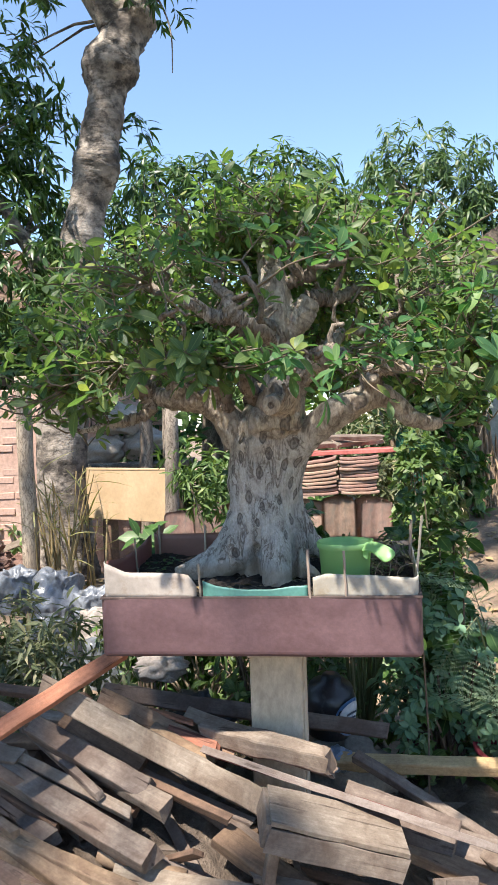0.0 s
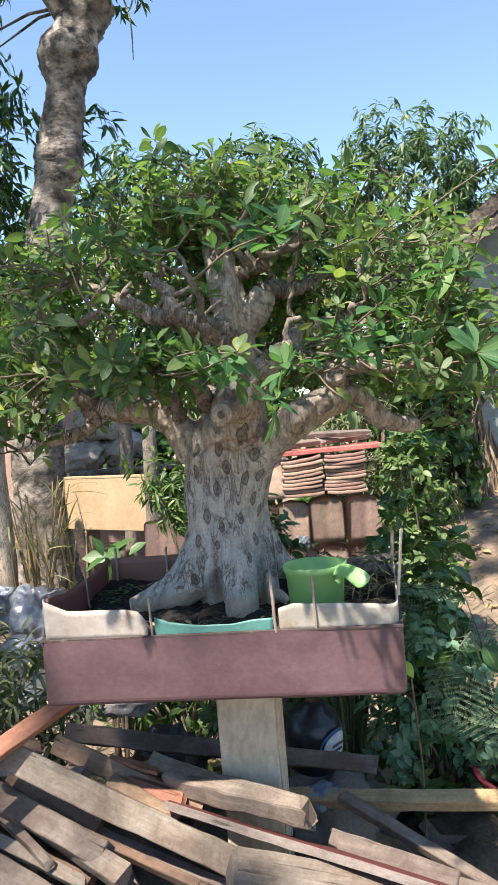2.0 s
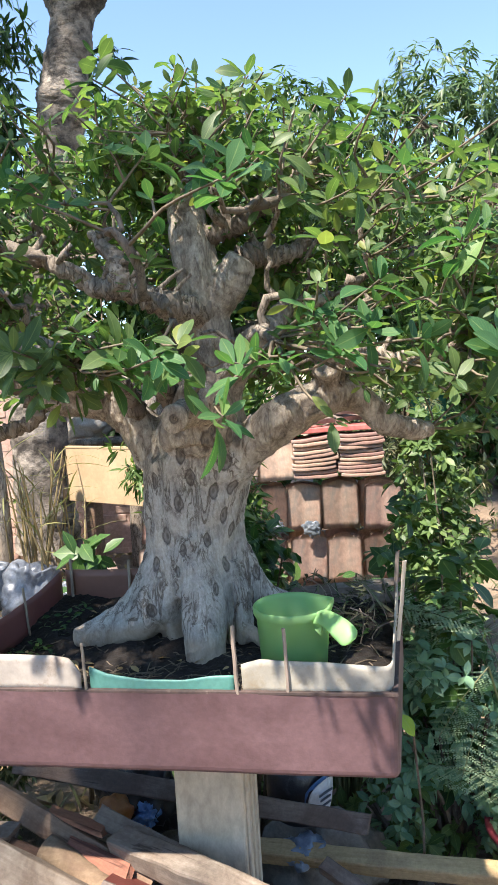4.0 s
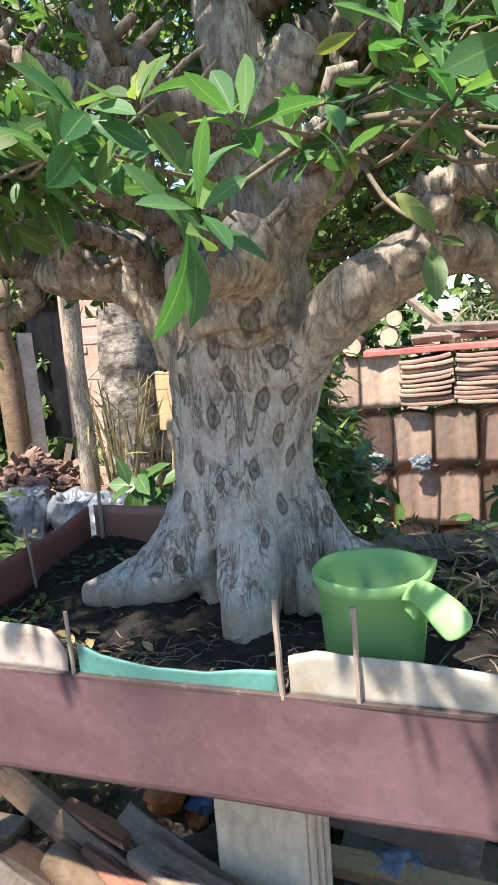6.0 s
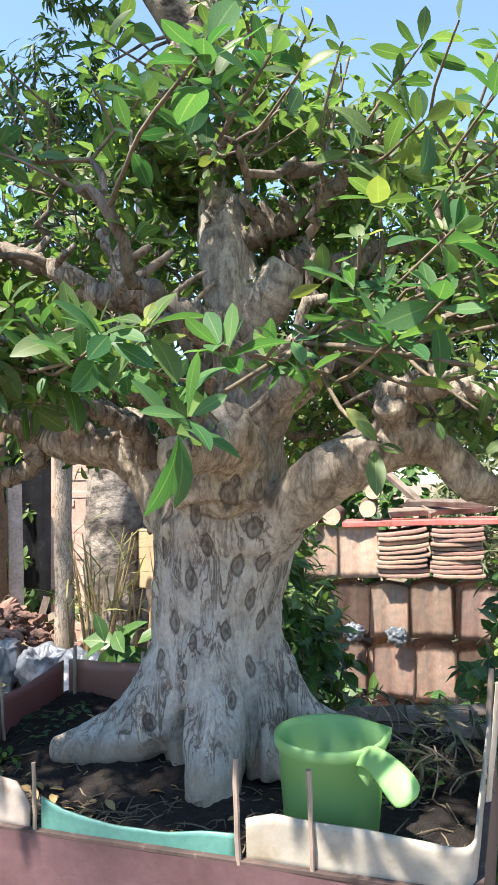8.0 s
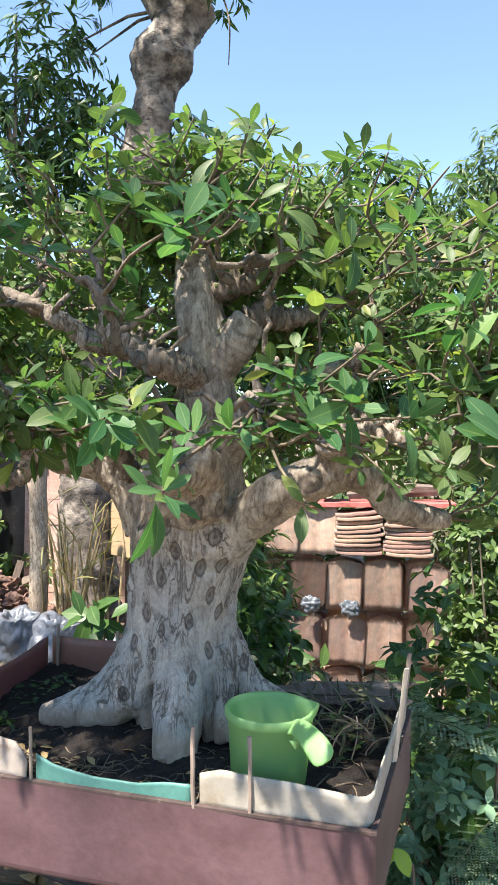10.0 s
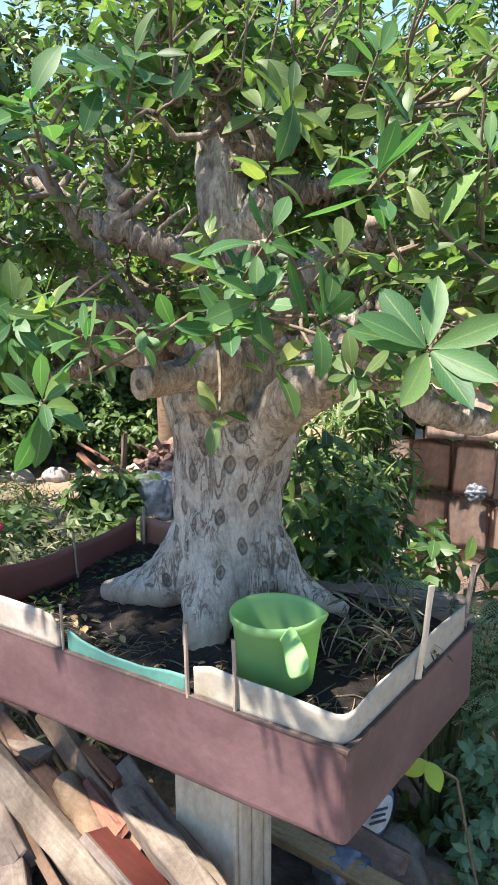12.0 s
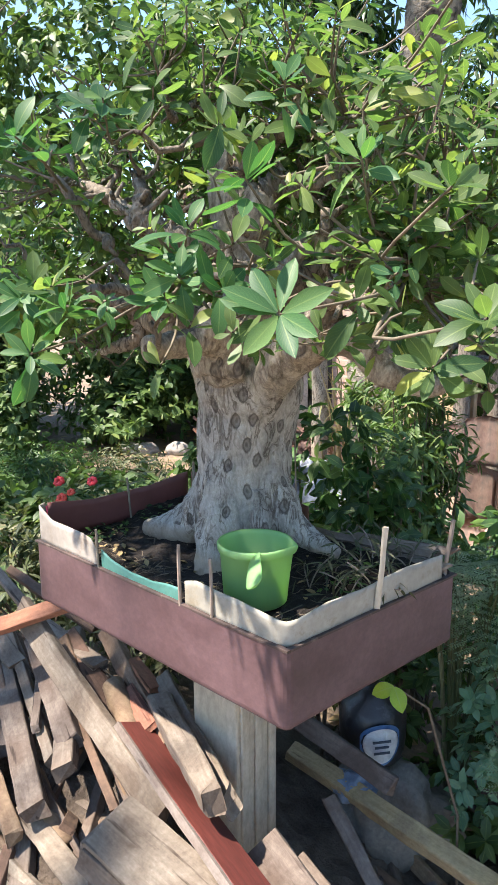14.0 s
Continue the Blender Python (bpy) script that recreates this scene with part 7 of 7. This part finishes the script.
def bag_bm(s, seed):
    """A soft bag with vertical creases and a crumpled, folded-in mouth."""
    bm = bmesh.new()
    prof = [(0.55, -1.1), (0.85, -1.05), (0.98, -0.7), (1.0, -0.2), (0.95, 0.3), (0.9, 0.75), (0.84, 1.0), (0.66, 0.95), (0.5, 0.72), (0.02, 0.68)]
    lathe(bm, prof, 72)
    bmesh.ops.subdivide_edges(bm, edges=[e for e in bm.edges if abs(e.verts[0].co.z - e.verts[1].co.z) > 0.2], cuts=3)
    for v in bm.verts:
        a = math.atan2(v.co.y, v.co.x)
        k = 1 + 0.34 * noise.noise(Vector((math.cos(a) * 1.5 + seed, math.sin(a) * 1.5, v.co.z * 1.2))) + 0.26 * abs(noise.noise(Vector((math.cos(a) * 5 + seed, math.sin(a) * 5, v.co.z * 3))))
        v.co = Vector((v.co.x * k * s, v.co.y * k * s, (v.co.z + 0.16 * noise.noise(Vector((math.cos(a) * 2 + seed, math.sin(a) * 2, 1)))) * s))
    return bm


def build_yard():
    post((-2.9, 3.5, -0.02), (-2.82, 3.5, 1.5), 0.085, "dark upright stem of a young tree", M_STEM)
    post((-2.93, 6.9, 0.05), (-2.99, 7.0, 2.0), 0.10, "thick red-brown log standing by the wall", M_WOOD_BROWN)
    # pale plank added in place of a sunlit piece of pink-white wall
    plank((-2.83, 7.12, 0.3), (-2.90, 7.2, 1.55), 0.14, 0.03, M_SUNLIT_WALL, 0.2, "pale plank standing in for a sunlit strip of wall beside the log", 1.0, name="limewashed_board", category="board")
    # black folded sheet put in for the shaded opening beside the wall
    bm = bmesh.new()
    cols = [[bm.verts.new((k * 0.05, 0.03 * math.sin(k * 1.7 + 0.2 * z), z * 0.13)) for z in range(15)] for k in range(10)]
    for a, b in zip(cols, cols[1:]):
        for z in range(14):
            bm.faces.new((a[z], b[z], b[z + 1], a[z + 1]))
    bmesh.ops.solidify(bm, geom=bm.faces[:], thickness=0.004)
    solo("black_sheet", bm, M_BLACKBAG, "black folded sheet standing in for the dark opening beside the pink wall", "sheet", Matrix.Translation((-3.06, 7.5, 0.0)), smooth=True)
    post((-1.73, 5.72, 0.2), (-1.74, 5.7, 1.95), 0.062, "pale rough pole with peeling bark", M_POLE)
    post((-0.62, 5.68, 0.1), (-0.59, 5.7, 1.72), 0.055, "grey forked pole beside the yellow board")
    post((-0.95, 6.6, 0), (-0.92, 6.6, 1.9), 0.06, "dark upright pole behind the yellow board")
    post((-0.70, 6.7, 0), (-0.75, 6.7, 2.0), 0.05, "dark upright pole behind the yellow board")
    b = thing("yellow_board", "yellow marbled furniture board propped upright on edge", "board", aim((-1.42, 6.35, 0.96), (0.89, -0.60, 0.0)))
    part("panel", box(bmesh.new(), 1.07, 0.03, 0.42, pose(0.53, 0, 0), 0.006), M_YELLOW, b)
    part("edge_strip", box(bmesh.new(), 1.07, 0.036, 0.02, pose(0.53, 0, 0.219), 0.004), M_YELLOW, b)
    part("foot", box(bmesh.new(), 0.10, 0.10, 0.80, pose(0.2, 0.07, -0.57), 0.01), M_WOOD_BROWN, b)
    part("foot", box(bmesh.new(), 0.10, 0.10, 0.86, pose(0.9, 0.07, -0.55), 0.01), M_WOOD_BROWN, b)
    rs = random.Random(77)
    for x, y, z, s, mat, lab in ((-1.78, 5.5, 0.42, 0.15, M_BAG, "grey plastic planting bag filled with soil"), (-1.46, 5.42, 0.40, 0.17, M_BAG, "shiny pale plastic planting bag filled with soil"), (-2.15, 5.55, 0.42, 0.17, M_BAG, "grey plastic planting bag filled with soil"), (-1.15, 5.3, 0.30, 0.15, M_BAG, "shiny pale plastic planting bag filled with soil"), (-1.0, 4.9, 0.25, 0.16, M_SACK, "crumpled white plastic sheet on the ground"), (-1.35, 4.6, 0.22, 0.2, M_BAG, "crumpled pale plastic sheet on the ground"), (-0.85, 4.4, 0.2, 0.17, M_BAG, "crumpled pale plastic sheet on the ground")):
        k = len(bpy.data.objects)
        solo("planting_bag" if "planting" in lab else "plastic_sheet", bag_bm(s, x * 7), mat, lab, "bag", pose(x, y, z - 0.10, rs.uniform(-12, 12), rs.uniform(-12, 12), rs.uniform(0, 360)), "bags in the yard", smooth=True)
    for x, y, z, s in ((-1.25, 7.2, 1.62, 0.2), (-1.05, 7.25, 1.35, 0.22), (-1.45, 7.25, 1.3, 0.2)):
        solo("white_sack", blob(bmesh.new(), s * 1.2, s * 0.8, s * 0.75, 0.3, 2.1, 4, None, z * 5), M_SACK, "stuffed white woven sack in the yard", "sack", pose(x, y, z, 0, rs.uniform(-15, 15), rs.uniform(-30, 30)), "sacks in the yard", smooth=True)
    # shelf of poles that carries the sacks
    s = thing("pole_rack", "rough rack of poles stacked with sacks and timber", "rack", Matrix.Translation((-1.2, 7.2, 0)))
    for x in (-0.5, 0.5):
        for y in (-0.25, 0.25):
            part("leg", tube(bmesh.new(), [Vector((x, y, -0.02)), Vector((x + 0.02, y, 1.2))], [0.035, 0.03], 9), M_BIGBARK, s, smooth=True)
    for y in (-0.25, -0.08, 0.08, 0.25):
        part("rail", tube(bmesh.new(), [Vector((-0.65, y, 1.15)), Vector((0.65, y, 1.17))], [0.035, 0.03], 9), M_BIGBARK, s, smooth=True)
    # leaning red-brown offcuts and roots by the tree
    # heap of red-brown clods and chips under them
    bm = bmesh.new()
    for k in range(150):
        x, y = rs.gauss(-2.35, 0.3), rs.gauss(6.05, 0.22)
        r = rs.uniform(0.02, 0.06)
        z = ground_height(x, y) + max(0.0, 0.36 * math.exp(-((x + 2.35) / 0.42) ** 2 - ((y - 6.1) / 0.32) ** 2)) * rs.uniform(0.5, 1.0)
        blob(bm, r * rs.uniform(0.8, 1.8), r, r * rs.uniform(0.4, 0.8), 0.5, 2.0, 2, pose(x, y, z, rs.uniform(-40, 40), rs.uniform(-40, 40), rs.uniform(0, 180)), k)
    solo("rubble_heap", bm, M_RUBBLE, "heap of red-brown clods and rotten wood by the old tree", "rubble", kind="stuff")
    for k in range(15):
        x, y = rs.uniform(-2.9, -1.9), rs.uniform(5.7, 6.6)
        plank((x, y, rs.uniform(0.25, 0.5)), (x + rs.uniform(-0.5, 0.5), y + rs.uniform(-0.3, 0.3), rs.uniform(0.3, 0.75)), rs.uniform(0.02, 0.06), 0.025, rs.choice((M_WOOD_BROWN, M_WOOD_BROWN, M_WOOD, M_WOOD_RED)), rs.uniform(0, 1.5), "reddish scrap wood lying by the old tree", 1.0)
    for k in range(12):
        x, y = rs.uniform(-0.9, -0.35), rs.uniform(4.9, 5.5)
        plank((x, y, rs.uniform(0.05, 0.3)), (x + rs.uniform(-0.35, 0.35), y + rs.uniform(-0.2, 0.2), rs.uniform(0.1, 0.55)), rs.uniform(0.04, 0.12), 0.025, rs.choice((M_WOOD_RED, M_TILE, M_WOOD_TAN)), rs.uniform(0, 1.5), "broken reddish scrap in front of the yellow board", 1.0)


def brick_wall(x0, x1, y, h):
    w = thing("wall_west", "low pink plastered wall with rough courses", "wall", Matrix.Translation((0, 0, 0)), kind="structure")
    part("core", box(bmesh.new(), x1 - x0, 0.10, h, pose((x0 + x1) / 2, y + 0.07, h / 2 - 0.02)), M_PINK, w)
    rs = random.Random(4)
    me = mesh_of("brick", box(bmesh.new(), 0.225, 0.05, 0.068, None, 0.006, 1), M_PINK)
    z, row = 0.04, 0
    while z < h - 0.04:
        x = x0 + (0.12 if row % 2 else 0.0) + 0.12
        while x < x1 - 0.12:
            if rs.random() < 0.4:
                part("brick", me, None, w, m=pose(x, y + 0.038 + rs.uniform(-0.004, 0.004), z + 0.036, 0, rs.uniform(-1, 1), 0))
            x += 0.238
        z += 0.08
        row += 1


def tiled_roof(parent, x0, x1, y0, z0, y1, z1, mat, m=Matrix()):
    """Overlapping clay tiles on a slope that rises from (y0, z0) to (y1, z1)."""
    run = math.hypot(y1 - y0, z1 - z0)
    tilt = math.degrees(math.atan2(z1 - z0, y1 - y0))
    me = mesh_of("roof_tile", tile_bm(0.23, 0.33, 0.014, 1.6), mat, True)
    rows, cols = int(run / 0.27), int((x1 - x0) / 0.21)
    part("roof_deck", box(bmesh.new(), x1 - x0, run, 0.05, m @ pose((x0 + x1) / 2, (y0 + y1) / 2, (z0 + z1) / 2 - 0.05, tilt)), M_WOOD_BROWN, parent)
    for r in range(rows):
        for c in range(cols):
            f = r * 0.27 / run
            part("roof_tile", me, None, parent, m=m @ pose(x0 + 0.11 + c * 0.21, y0 + (y1 - y0) * f, z0 + (z1 - z0) * f + 0.01, tilt - 90 + 3.5, 0, 0))


def build_houses():
    brick_wall(-2.62, -0.8, 7.35, 1.95)
    h = thing("neighbour_house", "small house with an orange clay tile roof", "house", Matrix.Translation((0, 0, 0)))
    part("wall", box(bmesh.new(), 3.4, 2.6, 3.0, pose(-4.4, 10.6, 1.5), 0.01), M_PINK, h)
    tiled_roof(h, -6.3, -2.45, 8.9, 2.95, 10.7, 4.15, M_TILE)
    w = part("window", box(bmesh.new(), 0.8, 0.06, 0.9, pose(-3.6, 9.28, 1.8), 0.01), M_BLACKBAG, h)
    for x, z, sx, sz in ((-4.02, 1.8, 0.06, 1.0), (-3.18, 1.8, 0.06, 1.0), (-3.6, 2.28, 0.78, 0.06), (-3.6, 1.32, 0.78, 0.06)):
        part("window_frame", box(bmesh.new(), sx, 0.1, sz, pose(x, 9.27, z), 0.006), M_WOOD_BROWN, w)
    # house on the other side, its verge toward the yard
    g = thing("village_house", "village house with a mossy clay tile roof and grey-green walls", "house", Matrix.Translation((0, 0, 0)))
    bm = bmesh.new()
    face = bm.faces.new([bm.verts.new(p) for p in ((2.75, 8.35, -0.02), (6.75, 8.35, -0.02), (6.75, 8.35, 5.85), (2.75, 8.35, 3.28))])
    ext = bmesh.ops.extrude_face_region(bm, geom=[face])
    bmesh.ops.translate(bm, verts=[v for v in ext["geom"] if isinstance(v, bmesh.types.BMVert)], vec=(0, 3.2, 0))
    bmesh.ops.recalc_face_normals(bm, faces=bm.faces)
    part("wall", bm, M_GREYWALL, g)
    tiled_roof(g, 0, 3.6, 0, 0, 2.7, 1.75, M_OLDTILE, pose(2.15, 11.6, 2.95, 0, 0, -90))
    part("verge_board", box(bmesh.new(), 3.2, 0.03, 0.09, pose(3.5, 7.97, 3.745, 0, -33, 0)), M_WOOD_BROWN, g)
    me = mesh_of("verge_tile", tile_bm(0.22, 0.33, 0.02, 2.4), M_OLDTILE, True)
    up = Vector((math.cos(radians(33)), 0, math.sin(radians(33))))
    out = Vector((0.30, -0.72, -0.62))
    out = (out - up * out.dot(up)).normalized()
    basis = Matrix((out, up.cross(out), up)).transposed().to_4x4()
    for row in range(2):
        for k in range(-2, 15):
            part("verge_tile", me, None, g, m=Matrix.Translation(Vector((2.0, 7.95, 2.86)) + up * (k * 0.23 + 0.05 * row) - out * (0.19 * row - 0.1)) @ basis @ pose(0, 0, 0, 5, 0, 0))
    part("window", box(bmesh.new(), 0.06, 0.9, 1.0, pose(2.73, 9.6, 1.7), 0.01), M_BLACKBAG, g)


def build_thatch():
    """Bundles of dry palm thatch leaning on a rail before the house."""
    rs = random.Random(9)
    for k in range(11):
        x, y = 1.72 + k * 0.24, 8.3 + rs.uniform(-0.1, 0.1)
        bm = bmesh.new()
        for j in range(90):
            a = Vector((rs.gauss(0, 0.11), rs.gauss(0, 0.07), -0.02))
            b = Vector((rs.gauss(0.05, 0.06), 0.35 + rs.gauss(0, 0.05), rs.uniform(1.25, 1.55)))
            tube(bm, [a, a.lerp(b, 0.5) + Vector((rs.gauss(0, 0.02), rs.gauss(0, 0.02), 0)), b], [0.013, 0.016, 0.012], 5)
        solo("thatch_bundle", bm, M_THATCH, "leaning bundle of dry brown palm thatch", "thatch", Matrix.Translation((x, y, ground_height(x, y))), "thatch bundles by the house", kind="stuff")
    s = thing("rail_fence", "rough pole rail behind the thatch bundles", "fence", Matrix.Translation((3.1, 8.75, 0.45)))
    for x in (-1.1, 0, 1.1):
        part("post", tube(bmesh.new(), [Vector((x, 0, -0.02)), Vector((x, 0, 1.5))], [0.05, 0.045], 9), M_BIGBARK, s, smooth=True)
    part("rail", tube(bmesh.new(), [Vector((-1.3, 0, 1.25)), Vector((1.3, 0, 1.28))], [0.04, 0.035], 9), M_BIGBARK, s, smooth=True)
    # green shade net hung beside
    bm = bmesh.new()
    cols = [[bm.verts.new((k * 0.05, 0.05 * math.sin(k * 0.9) + 0.02 * noise.noise(Vector((k * 0.4, z, 0))), z * 0.1)) for z in range(15)] for k in range(7)]
    for a, b in zip(cols, cols[1:]):
        for z in range(14):
            bm.faces.new((a[z], b[z], b[z + 1], a[z + 1]))
    bmesh.ops.solidify(bm, geom=bm.faces[:], thickness=0.004)
    solo("shade_net", bm, M_NET, "teal-green shade netting hung in folds to the ground", "net", Matrix.Translation((1.42, 7.0, 0.0)), smooth=True)
    # red basin under the feathery plant
    bm = bmesh.new()
    lathe(bm, [(0.0001, 0.0), (0.10, 0.0), (0.11, 0.012), (0.13, 0.08), (0.145, 0.085), (0.145, 0.098), (0.125, 0.094), (0.10, 0.022), (0.0001, 0.018)], 36)
    solo("red_basin", bm, M_BASIN, "red plastic basin on the ground under the plants", "basin", pose(0.97, 2.84, 0.155, 6, 0, 0), smooth=True)


build_yard()
build_houses()
build_thatch()


def build_far_trees():
    """A belt of trees all round, beyond the yard."""
    rs = random.Random(55)
    leaves = []
    for k in range(74):
        a = 2 * math.pi * k / 74 + rs.uniform(-0.03, 0.03)
        d = rs.uniform(15, 19)
        c = Vector((math.sin(a) * d, 3 + math.cos(a) * d, rs.uniform(1.6, 3.0)))
        for j in range(46):
            v = Vector((rs.gauss(0, 1), rs.gauss(0, 1), rs.gauss(0, 1))).normalized()
            p = c + Vector((v.x * 1.5, v.y * 1.5, v.z * 2.0)) * rs.uniform(0.4, 1.0)
            cluster(leaves, rs, p, v + Vector((0, 0, 0.3)), 7, 0.34, 0.9, 0.5)
    tagged(new("far_trees", leaf_mesh("far_trees", OVAL, leaves, M_SHRUB)), "belt of dense green trees beyond the yard", "trees", kind="stuff")


build_far_trees()
